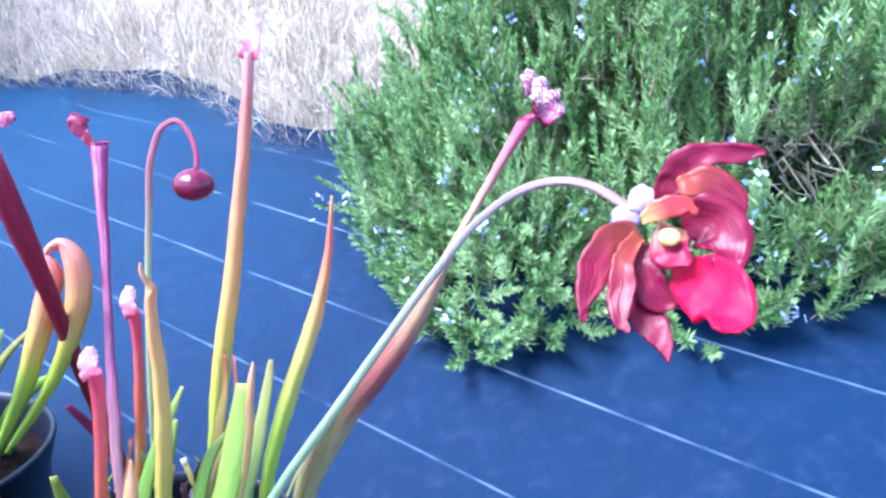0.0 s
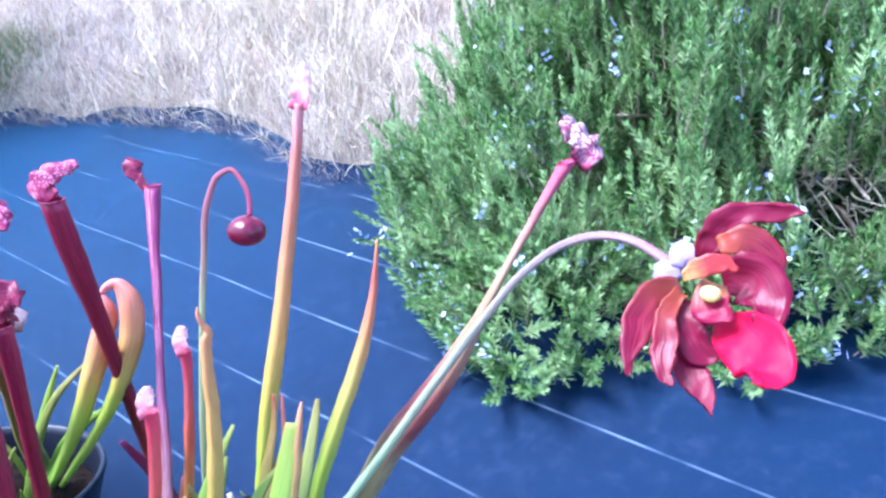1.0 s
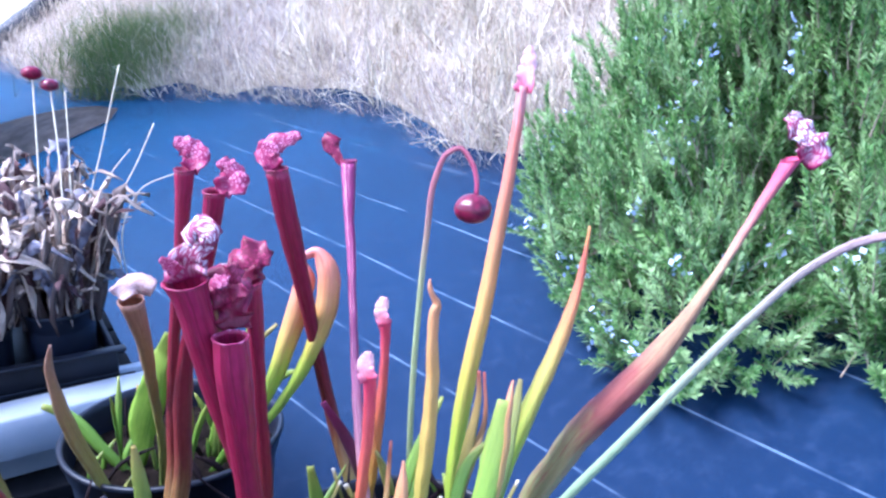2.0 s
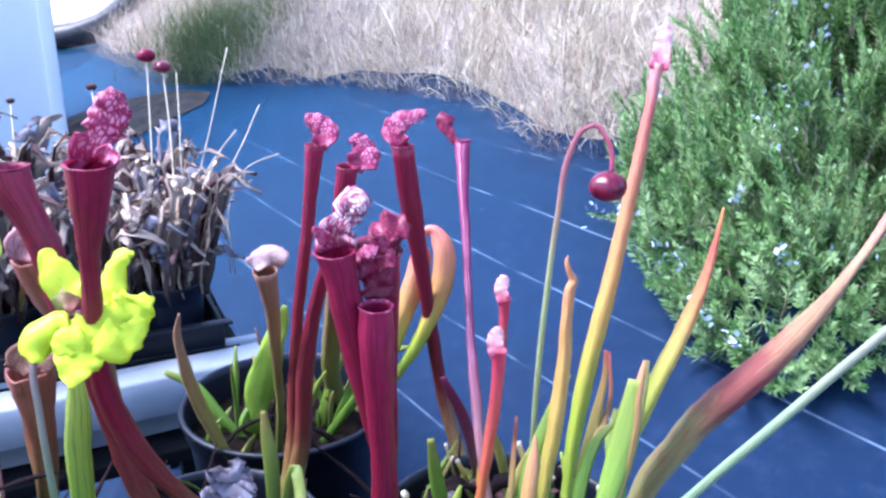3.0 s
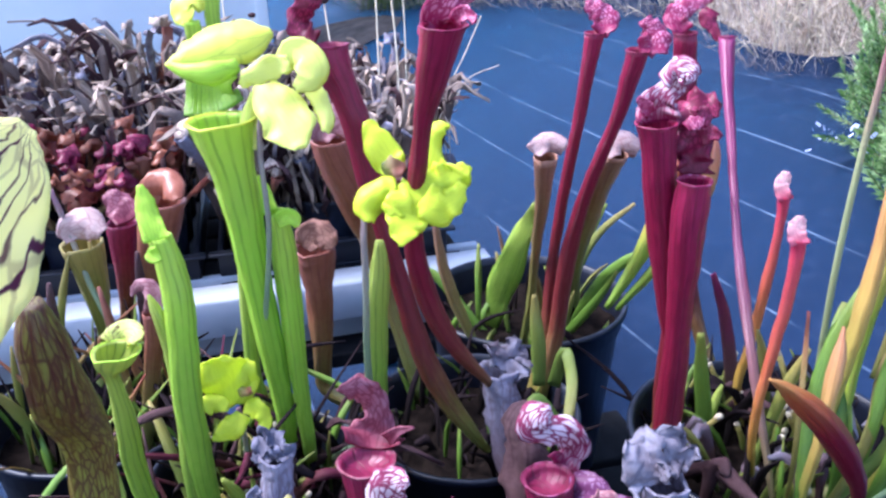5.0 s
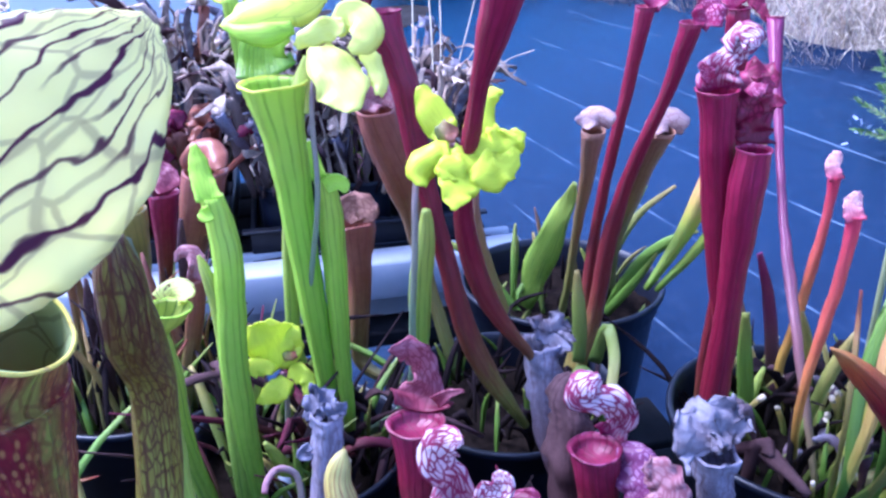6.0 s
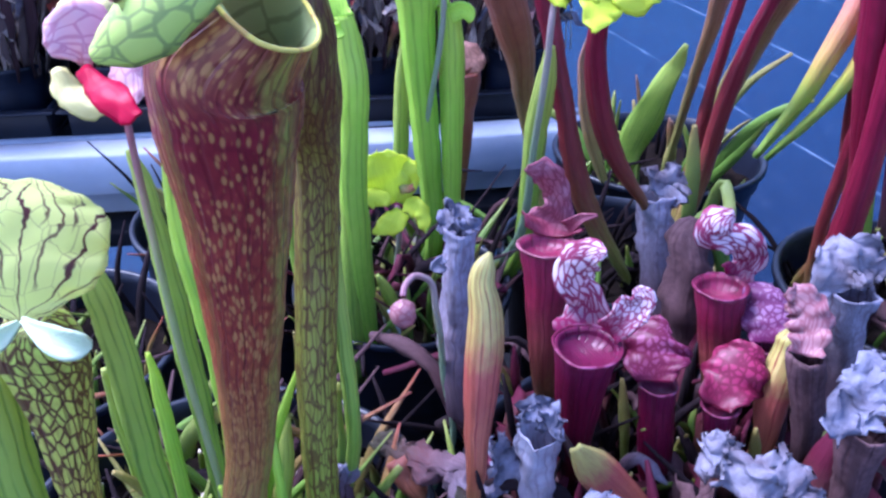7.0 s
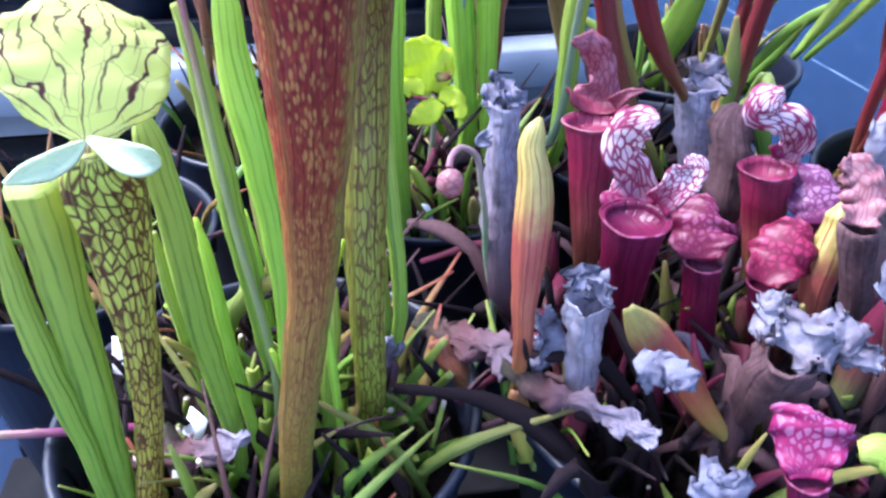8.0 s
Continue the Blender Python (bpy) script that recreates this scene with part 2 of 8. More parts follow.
M["ruddy"] = trap("trap_ruddy", [(0.0, (0.30, 0.34, 0.05)), (0.30, (0.36, 0.26, 0.05)), (0.50, (0.32, 0.19, 0.04)), (0.70, (0.27, 0.055, 0.02)), (0.92, (0.19, 0.012, 0.018)), (1.0, (0.24, 0.09, 0.03))], vein=(0.12, 0.008, 0.010), veins=0.5, flanks=(0.30, 0.36, 0.05), ribs=26.0, blotch=0.12, cells=(0.42, 0.22, 0.06), cell_scale=(68.0, 92.0), rough=0.34, net=0.5, net_scale=(26.0, 42.0))
M["brownish"] = trap("trap_brownish", [(0.0, (0.26, 0.40, 0.04)), (0.35, (0.30, 0.34, 0.04)), (0.6, (0.24, 0.22, 0.03)), (0.85, (0.16, 0.09, 0.025)), (1.0, (0.12, 0.07, 0.02))], vein=(0.08, 0.016, 0.010), veins=0.8, net=0.75, net_scale=(28.0, 40.0), ribs=18.0, blotch=0.5, blotch_tone=(0.34, 0.38, 0.05))
M["netted"] = trap("trap_netted", [(0.0, (0.42, 0.36, 0.05)), (0.55, (0.54, 0.50, 0.07)), (1.0, (0.58, 0.72, 0.11))], vein=(0.085, 0.014, 0.010), veins=0.8, net=0.92, net_scale=(26.0, 34.0), ribs=16.0, rough=0.4, blotch=0.3, blotch_tone=(0.24, 0.06, 0.02))
M["wine"] = trap("trap_wine", [(0.0, (0.04, 0.05, 0.018)), (0.2, (0.05, 0.013, 0.015)), (0.5, (0.085, 0.003, 0.017)), (0.85, (0.135, 0.005, 0.032)), (1.0, (0.15, 0.013, 0.055))], vein=(0.04, 0.001, 0.012), veins=0.6, ribs=20.0, rough=0.36, spec=0.3, blotch=0.3)
M["peach"] = trap("trap_peach", [(0.0, (0.28, 0.40, 0.05)), (0.22, (0.38, 0.32, 0.06)), (0.45, (0.40, 0.13, 0.06)), (0.72, (0.38, 0.09, 0.07)), (0.82, (0.44, 0.34, 0.10)), (1.0, (0.46, 0.44, 0.12))], vein=(0.20, 0.012, 0.02), veins=0.85, ribs=16.0)
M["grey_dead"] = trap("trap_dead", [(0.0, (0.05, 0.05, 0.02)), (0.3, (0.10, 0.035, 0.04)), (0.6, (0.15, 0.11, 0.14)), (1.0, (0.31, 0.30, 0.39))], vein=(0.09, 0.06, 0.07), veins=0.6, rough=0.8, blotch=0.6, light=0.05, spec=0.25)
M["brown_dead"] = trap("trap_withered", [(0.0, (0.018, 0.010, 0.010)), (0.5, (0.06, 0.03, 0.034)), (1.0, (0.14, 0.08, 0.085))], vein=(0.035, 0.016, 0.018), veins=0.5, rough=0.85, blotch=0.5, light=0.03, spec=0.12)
M["h_white"] = veined("hood_white_red_net", (0.72, 0.60, 0.67), (0.26, 0.008, 0.075), (8.0, 10.0), 0.16, 0.95, edge=(0.24, 0.010, 0.07))
M["h_pink"] = veined("hood_pink", (0.72, 0.28, 0.42), (0.30, 0.010, 0.08), (9.0, 13.0), 0.24, 0.95, edge=(0.26, 0.012, 0.06))
M["h_red"] = veined("hood_red", (0.34, 0.03, 0.10), (0.14, 0.005, 0.03), (9.0, 12.0), 0.22, 0.8, edge=(0.16, 0.006, 0.03))
M["h_purple"] = veined("hood_purple", (0.30, 0.075, 0.16), (0.14, 0.004, 0.035), (10.0, 11.0), 0.24, 0.9, edge=(0.15, 0.005, 0.035))
M["h_yellow"] = veined("hood_yellow", (0.80, 0.84, 0.12), (0.45, 0.55, 0.06), (5.0, 3.0), 0.05, 0.4, light=0.35)
M["h_cream"] = veined("hood_cream", (0.94, 0.89, 0.46), (0.10, 0.02, 0.07), (5.0, 6.0), 0.05, 0.9, light=0.68, fan=True, rib_width=0.0058)
M["h_green"] = veined("hood_green_veined", (0.80, 0.84, 0.32), (0.12, 0.035, 0.04), (6.0, 6.0), 0.02, 0.85, light=0.6, fan=True, rib_width=0.005)
M["h_tip"] = veined("hood_yellow_tip", (0.72, 0.62, 0.12), (0.45, 0.16, 0.08), (8.0, 7.0), 0.07, 0.5, light=0.2)
M["h_orange"] = veined("hood_orange", (0.36, 0.12, 0.07), (0.20, 0.04, 0.03), (8.0, 8.0), 0.08, 0.4, rough=0.35)
M["h_rose"] = veined("hood_rose", (0.38, 0.19, 0.21), (0.22, 0.04, 0.06), (7.0, 7.0), 0.14, 0.6)
# dead hoods: highlights painted as the pale tone, shaded folds as the dark
M["h_grey"] = speckled("hood_dead_shaded_folds", (0.05, 0.045, 0.065), (0.23, 0.23, 0.31), 62.0, 0.8, 210.0, 0.7, 0.25)
M["h_withered"] = speckled("hood_withered_shaded_folds", (0.08, 0.06, 0.075), (0.26, 0.25, 0.31), 55.0, 0.8, 200.0, 0.7, 0.25)
M["petal"] = veined("petal_red", (0.125, 0.002, 0.022), (0.26, 0.01, 0.05), (14.0, 1.6), 0.10, 0.4, edge=(0.11, 0.003, 0.015), rough=0.34, light=0.12, spec=0.22)
M["petal_in"] = veined("petal_scarlet", (0.52, 0.004, 0.045), (0.46, 0.006, 0.045), (18.0, 2.0), 0.12, 0.4, rough=0.4, light=0.3, spec=0.15)
M["sepal"] = veined("sepal_red", (0.11, 0.002, 0.020), (0.24, 0.02, 0.03), (9.0, 1.5), 0.12, 0.45, edge=(0.26, 0.06, 0.025), rough=0.34, light=0.1, spec=0.22)
M["petal_yel"] = veined("petal_yellow", (0.72, 0.82, 0.05), (0.55, 0.66, 0.03), (14.0, 2.0), 0.08, 0.3, light=0.4)
M["petal_cream"] = veined("petal_cream", (0.74, 0.68, 0.28), (0.60, 0.50, 0.14), (14.0, 2.0), 0.08, 0.3, light=0.3)
M["lilac"] = veined("bract_lilac", (0.45, 0.36, 0.62), (0.35, 0.22, 0.48), (10.0, 3.0), 0.1, 0.4)
M["scape"] = trap("scape_green", [(0.0, (0.18, 0.30, 0.16)), (0.6, (0.26, 0.38, 0.22)), (0.85, (0.36, 0.30, 0.28)), (1.0, (0.36, 0.16, 0.22))], veins=0.1, blotch=0.15)
M["scape_red"] = trap("scape_reddish", [(0.0, (0.26, 0.34, 0.16)), (0.66, (0.32, 0.38, 0.18)), (0.82, (0.34, 0.14, 0.15)), (1.0, (0.32, 0.03, 0.09))], veins=0.1, blotch=0.1)
M["budm"] = veined("bud_red", (0.15, 0.008, 0.032), (0.07, 0.003, 0.018), (5.0, 3.0), 0.12, 0.7, rough=0.28, light=0.05)
M["blade"] = trap("blade_green", [(0.0, (0.08, 0.17, 0.02)), (0.6, (0.17, 0.31, 0.04)), (1.0, (0.30, 0.32, 0.06))], vein=(0.1, 0.18, 0.03), veins=0.5, blotch=0.2, light=0.2, ribs=5.0)
M["blade_brown"] = trap("blade_brown", [(0.0, (0.16, 0.20, 0.04)), (0.6, (0.30, 0.20, 0.05)), (1.0, (0.30, 0.06, 0.04))], veins=0.25)
# litter coloured near black, to paint the shade between the stems
M["shaded_litter"] = trap("litter_dark_for_shade", [(0.0, (0.010, 0.008, 0.007)), (0.6, (0.018, 0.012, 0.015)), (1.0, (0.034, 0.022, 0.026))], vein=(0.012, 0.008, 0.008), veins=0.4, spec=0.1, rough=0.95)
M["throat"] = veined("throat_pale_green", (0.56, 0.70, 0.34), (0.20, 0.26, 0.10), (7.0, 3.0), 0.04, 0.5, light=0.5)
M["dusky"] = veined("hood_dusky", (0.36, 0.13, 0.17), (0.18, 0.02, 0.045), (8.0, 9.0), 0.15, 0.7, edge=(0.26, 0.035, 0.07))
M["plum"] = trap("trap_plum", [(0.0, (0.07, 0.11, 0.03)), (0.35, (0.09, 0.04, 0.03)), (0.7, (0.10, 0.012, 0.03)), (1.0, (0.14, 0.02, 0.05))], vein=(0.04, 0.004, 0.012), spec=0.2, veins=0.5, rough=0.5)
M["rustred"] = trap("trap_rust_red", [(0.0, (0.14, 0.16, 0.04)), (0.4, (0.26, 0.07, 0.04)), (1.0, (0.40, 0.07, 0.05))], vein=(0.12, 0.02, 0.02), veins=0.4, blotch=0.3)
M["h_net"] = veined("hood_netted_dark", (0.64, 0.74, 0.14), (0.09, 0.02, 0.03), (4.0, 6.0), 0.16, 0.9, light=0.35)
M["h_lobe"] = veined("lobe_green_netted", (0.54, 0.68, 0.15), (0.24, 0.32, 0.10), (4.0, 9.0), 0.10, 0.7, light=0.3, edge=(0.50, 0.62, 0.10))
M["fold"] = veined("hood_pale_folded", (0.56, 0.40, 0.38), (0.36, 0.16, 0.16), (6.0, 6.0), 0.10, 0.5, light=0.3)
M["tan"] = trap("trap_tan", [(0.0, (0.14, 0.22, 0.04)), (0.4, (0.26, 0.24, 0.06)), (0.75, (0.30, 0.17, 0.07)), (1.0, (0.34, 0.17, 0.12))], vein=(0.16, 0.07, 0.03), veins=0.5, blotch=0.3)
M["h_lime"] = veined("hood_lime", (0.50, 0.74, 0.07), (0.30, 0.52, 0.04), (5.0, 2.0), 0.06, 0.5, light=0.35)
M["petal_base"] = veined("petal_cream_base", (0.20, 0.004, 0.035), (0.20, 0.004, 0.03), (12.0, 1.6), 0.12, 0.4, edge=(0.52, 0.22, 0.10), rough=0.36, light=0.15, spec=0.2)
M["petal_pale"] = veined("petal_pale_yellow", (0.78, 0.82, 0.20), (0.62, 0.70, 0.10), (14.0, 2.0), 0.08, 0.3, light=0.35)
M["petal_gold"] = veined("sepal_gold_red", (0.34, 0.03, 0.03), (0.22, 0.01, 0.02), (9.0, 1.5), 0.12, 0.4, edge=(0.62, 0.36, 0.10), rough=0.35, light=0.2)
M["h_beige"] = veined("hood_beige", (0.62, 0.49, 0.39), (0.20, 0.12, 0.11), (6.0, 6.0), 0.14, 0.6, rough=0.9, light=0.15)
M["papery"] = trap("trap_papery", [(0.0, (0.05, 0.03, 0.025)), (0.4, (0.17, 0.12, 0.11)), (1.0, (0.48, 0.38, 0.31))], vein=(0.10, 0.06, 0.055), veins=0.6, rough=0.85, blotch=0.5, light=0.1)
M["h_brown"] = veined("hood_brown", (0.24, 0.12, 0.09), (0.11, 0.04, 0.03), (7.0, 7.0), 0.14, 0.6, rough=0.8, light=0.1)
M["dark_tip"] = trap("trap_dark_red_orange_tip", [(0.0, (0.10, 0.03, 0.02)), (0.5, (0.13, 0.006, 0.02)), (0.8, (0.20, 0.012, 0.025)), (0.92, (0.42, 0.10, 0.03)), (1.0, (0.46, 0.22, 0.06))], vein=(0.06, 0.004, 0.01), veins=0.4, rough=0.35)
M["spill"] = speckled("spilt_soil", (0.05, 0.038, 0.03), (0.15, 0.115, 0.09), 9.0, 0.95, 60.0, 0.6)
M["h_pale"] = veined("lobe_pale_green", (0.60, 0.70, 0.46), (0.34, 0.46, 0.22), (5.0, 4.0), 0.04, 0.3, light=0.3)
M["wine_green"] = trap("trap_wine_over_green", [(0.0, (0.10, 0.18, 0.03)), (0.35, (0.17, 0.17, 0.04)), (0.6, (0.20, 0.06, 0.035)), (0.85, (0.22, 0.012, 0.045)), (1.0, (0.24, 0.02, 0.07))], vein=(0.08, 0.004, 0.014), veins=0.6, ribs=18.0, rough=0.4, blotch=0.3)
M["grey_red"] = trap("trap_grey_over_red", [(0.0, (0.20, 0.30, 0.06)), (0.22, (0.24, 0.24, 0.07)), (0.30, (0.30, 0.03, 0.05)), (0.48, (0.26, 0.03, 0.06)), (0.58, (0.30, 0.26, 0.32)), (1.0, (0.44, 0.43, 0.52))], vein=(0.14, 0.08, 0.10), veins=0.5, rough=0.75, blotch=0.3)
M["h_lilac"] = veined("hood_lilac", (0.36, 0.18, 0.32), (0.15, 0.015, 0.09), (10.0, 12.0), 0.20, 0.85, edge=(0.17, 0.015, 0.08))
M["h_magenta"] = veined("hood_magenta", (0.36, 0.13, 0.25), (0.26, 0.008, 0.09), (10.0, 11.0), 0.22, 0.95, edge=(0.24, 0.010, 0.07))
M["h_blush"] = veined("hood_blush", (0.76, 0.50, 0.50), (0.50, 0.10, 0.20), (5.0, 4.0), 0.10, 0.5, edge=(0.60, 0.07, 0.15))
M["straw"] = speckled("straw", (0.42, 0.36, 0.26), (0.62, 0.55, 0.42), 60.0, 0.85, island=0.25)


def fabric_mat():
    """Woven ground cover: near-black tape weave with white marker threads."""
    m, n, l, b = mat("ground_fabric", 0.58, 0.0, 0.13)
    co = coords(n)
    big = noise_tex(n, l, 1.3, 4.0, co)
    c = ramp(n, l, big, [(0.3, (0.0010, 0.010, 0.036)), (0.7, (0.0014, 0.015, 0.052))])
    dust = noise_tex(n, l, 26.0, 6.0, co, 0.7)
    c = mixc(n, l, math_node(n, l, "MULTIPLY", ramp(n, l, dust, [(0.5, (0, 0, 0)), (0.8, (1, 1, 1))]), 0.2), c, (0.06, 0.09, 0.17))
    turn = mapped(n, l, co, (1, 1, 1), (0, 0, LINE_TURN))
    sep = n.new("ShaderNodeSeparateXYZ")
    l.new(turn, sep.inputs[0])
    wob = math_node(n, l, "MULTIPLY", math_node(n, l, "SUBTRACT", noise_tex(n, l, 0.9, 2.0, co), 0.5), 0.016)
    y = math_node(n, l, "ADD", math_node(n, l, "ADD", sep.outputs[1], LINE_SHIFT), wob)
    fr = math_node(n, l, "FRACT", math_node(n, l, "DIVIDE", y, LINE_STEP))
    d = math_node(n, l, "MULTIPLY", math_node(n, l, "ABSOLUTE", math_node(n, l, "SUBTRACT", fr, 0.5)), LINE_STEP)
    thread = ramp(n, l, d, [(0.0, (1, 1, 1)), (0.0004, (1, 1, 1)), (0.0014, (0, 0, 0))])
    gaps = ramp(n, l, noise_tex(n, l, 5.0, 3.0, mapped(n, l, turn, (1.0, 0.2, 1.0))), [(0.40, (0.06, 0.06, 0.06)), (0.62, (0.8, 0.8, 0.8))])
    c = mixc(n, l, math_node(n, l, "MULTIPLY", thread, gaps), c, (0.15, 0.22, 0.33))
    l.new(c, b.inputs["Base Color"])
    b.inputs["Sheen Weight"].default_value, b.inputs["Sheen Roughness"].default_value = 1.0, 0.26
    b.inputs["Sheen Tint"].default_value = (0.15, 0.60, 1.0, 1)
    wa = n.new("ShaderNodeTexWave")
    wa.bands_direction = "X"
    wa.inputs["Scale"].default_value = 110.0
    l.new(turn, wa.inputs["Vector"])
    wb = n.new("ShaderNodeTexWave")
    wb.bands_direction = "Y"
    wb.inputs["Scale"].default_value = 110.0
    l.new(turn, wb.inputs["Vector"])
    h = math_node(n, l, "MULTIPLY", wa.outputs["Fac"], wb.outputs["Fac"])
    bump(n, l, b, math_node(n, l, "ADD", h, math_node(n, l, "MULTIPLY", noise_tex(n, l, 9.0, 4.0, co), 2.0)), 0.35, 0.004)
    return m


LINE_TURN, LINE_STEP, LINE_SHIFT = 0.6476, 0.23726, 0.052
M["fabric"] = fabric_mat()
M["soil"] = speckled("bank_soil", (0.16, 0.13, 0.11), (0.40, 0.34, 0.29), 9.0, 0.95, 60.0, 0.6)
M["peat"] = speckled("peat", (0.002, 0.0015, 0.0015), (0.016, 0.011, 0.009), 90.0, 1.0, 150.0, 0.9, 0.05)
M["pot"] = speckled("black_plastic", (0.004, 0.005, 0.011), (0.010, 0.014, 0.028), 14.0, 0.42, 160.0, 0.08, 0.4)
M["tray"] = speckled("tray_plastic", (0.005, 0.006, 0.010), (0.014, 0.016, 0.026), 10.0, 0.45, 90.0, 0.1, 0.35)
M["trough"] = speckled("pale_plastic", (0.30, 0.33, 0.38), (0.46, 0.49, 0.53), 7.0, 0.5, 60.0, 0.1, 0.5)
M["paint"] = speckled("white_paint", (0.80, 0.81, 0.80), (0.86, 0.86, 0.85), 3.0, 0.6, 40.0, 0.08, 0.4)
M["board"] = speckled("stained_board", (0.003, 0.003, 0.004), (0.010, 0.010, 0.012), 22.0, 0.85, 70.0, 0.4, 0.15)
M["needle"] = leafy("rosemary_leaf", (0.038, 0.112, 0.03), (0.195, 0.37, 0.10), (0.46, 0.62, 0.30), light=0.36, plume=9.0)
M["twig"] = speckled("woody_twig", (0.16, 0.12, 0.09), (0.34, 0.28, 0.22), 50.0, 0.9, island=0.2)
M["floret"] = speckled("pale_blue_floret", (0.42, 0.50, 0.82), (0.62, 0.70, 0.92), 90.0, 0.6)
M["dry_grass"] = leafy("dry_grass", (0.30, 0.23, 0.18), (0.68, 0.56, 0.43), (0.90, 0.82, 0.68), 0.8, 0.25, plume=5.0)
M["grey_weed"] = leafy("grey_weed", (0.17, 0.13, 0.13), (0.42, 0.35, 0.34), (0.70, 0.64, 0.60), 0.85, 0.15, plume=7.0)
M["green_weed"] = leafy("green_weed", (0.06, 0.12, 0.03), (0.14, 0.20, 0.06), (0.30, 0.32, 0.12), 0.7, 0.2)
M["tag"] = speckled("white_tag", (0.72, 0.74, 0.78), (0.82, 0.83, 0.85), 20.0, 0.5, 60.0, 0.05)

# ---- mesh helpers ----
def part(name, data, material, parent, label=""):
    """One mesh object under a thing or a part. data: a bmesh, or (verts, faces)."""
    me = bpy.data.meshes.new(name)
    if isinstance(data, tuple):
        me.from_pydata(data[0], [], data[1])
        if len(data) > 2:
            uvs = me.uv_layers.new(name="UVMap")
            flat = np.array([data[2][v] for f in data[1] for v in f], dtype=np.float32).ravel()
            uvs.data.foreach_set("uv", flat)
    else:
        data.to_mesh(me)
        data.free()
    me.materials.append(material)
    me.polygons.foreach_set("use_smooth", [True] * len(me.polygons))
    me.update()
    ob = new(name, me)
    if parent is not None:
        ob.parent = parent
        ob.matrix_parent_inverse = parent.matrix_world.inverted()
    if label:
        ob["label"] = label
    return ob


def holder(name, at, label, category, group=""):
    ob = new(name)
    ob.empty_display_size = 0.02
    ob.matrix_world = Matrix.Translation(at)
    return tagged(ob, label, category, group)


def flat_shade(ob):
    ob.data.polygons.foreach_set("use_smooth", [False] * len(ob.data.polygons))
    return ob


def spline(pts, n):
    """Points on a smooth curve through the rows of pts, n for each stretch; the bends follow the spacing of the rows."""
    p = np.array(pts, float)
    gap = np.maximum(np.linalg.norm(np.diff(p[:, :3], axis=0), axis=1), 1e-5)
    step = np.diff(p, axis=0) / gap[:, None]
    m = np.vstack([step[:1], (step[:-1] * gap[1:, None] + step[1:] * gap[:-1, None]) / (gap[1:] + gap[:-1])[:, None], step[-1:]])
    out = []
    for i in range(len(p) - 1):
        for k in range(n):
            s = k / n
            a, b = 2 * s ** 3 - 3 * s * s + 1, s ** 3 - 2 * s * s + s
            out.append(a * p[i] + b * gap[i] * m[i] + (1 - a) * p[i + 1] + (s ** 3 - s * s) * gap[i] * m[i + 1])
    out.append(p[-1])
    return np.array(out)


def frames(line, side):
    """Unit tangents and two unit normals along a line; the first normal stays near side."""
    t = np.gradient(line, axis=0)
    t /= np.linalg.norm(t, axis=1)[:, None] + 1e-12
    a = np.tile(np.array(side, float), (len(line), 1))
    a -= t * (a * t).sum(1)[:, None]
    a /= np.linalg.norm(a, axis=1)[:, None] + 1e-12
    return t, a, np.cross(t, a)


def grid_faces(rows, cols, wrap, start=0):
    out = []
    for i in range(rows - 1):
        for j in range(cols if wrap else cols - 1):
            k = (j + 1) % cols
            out.append((start + i * cols + j, start + i * cols + k, start + (i + 1) * cols + k, start + (i + 1) * cols + j))
    return out


EYE_SIDE = np.array([0.25, -0.85, 0.45])


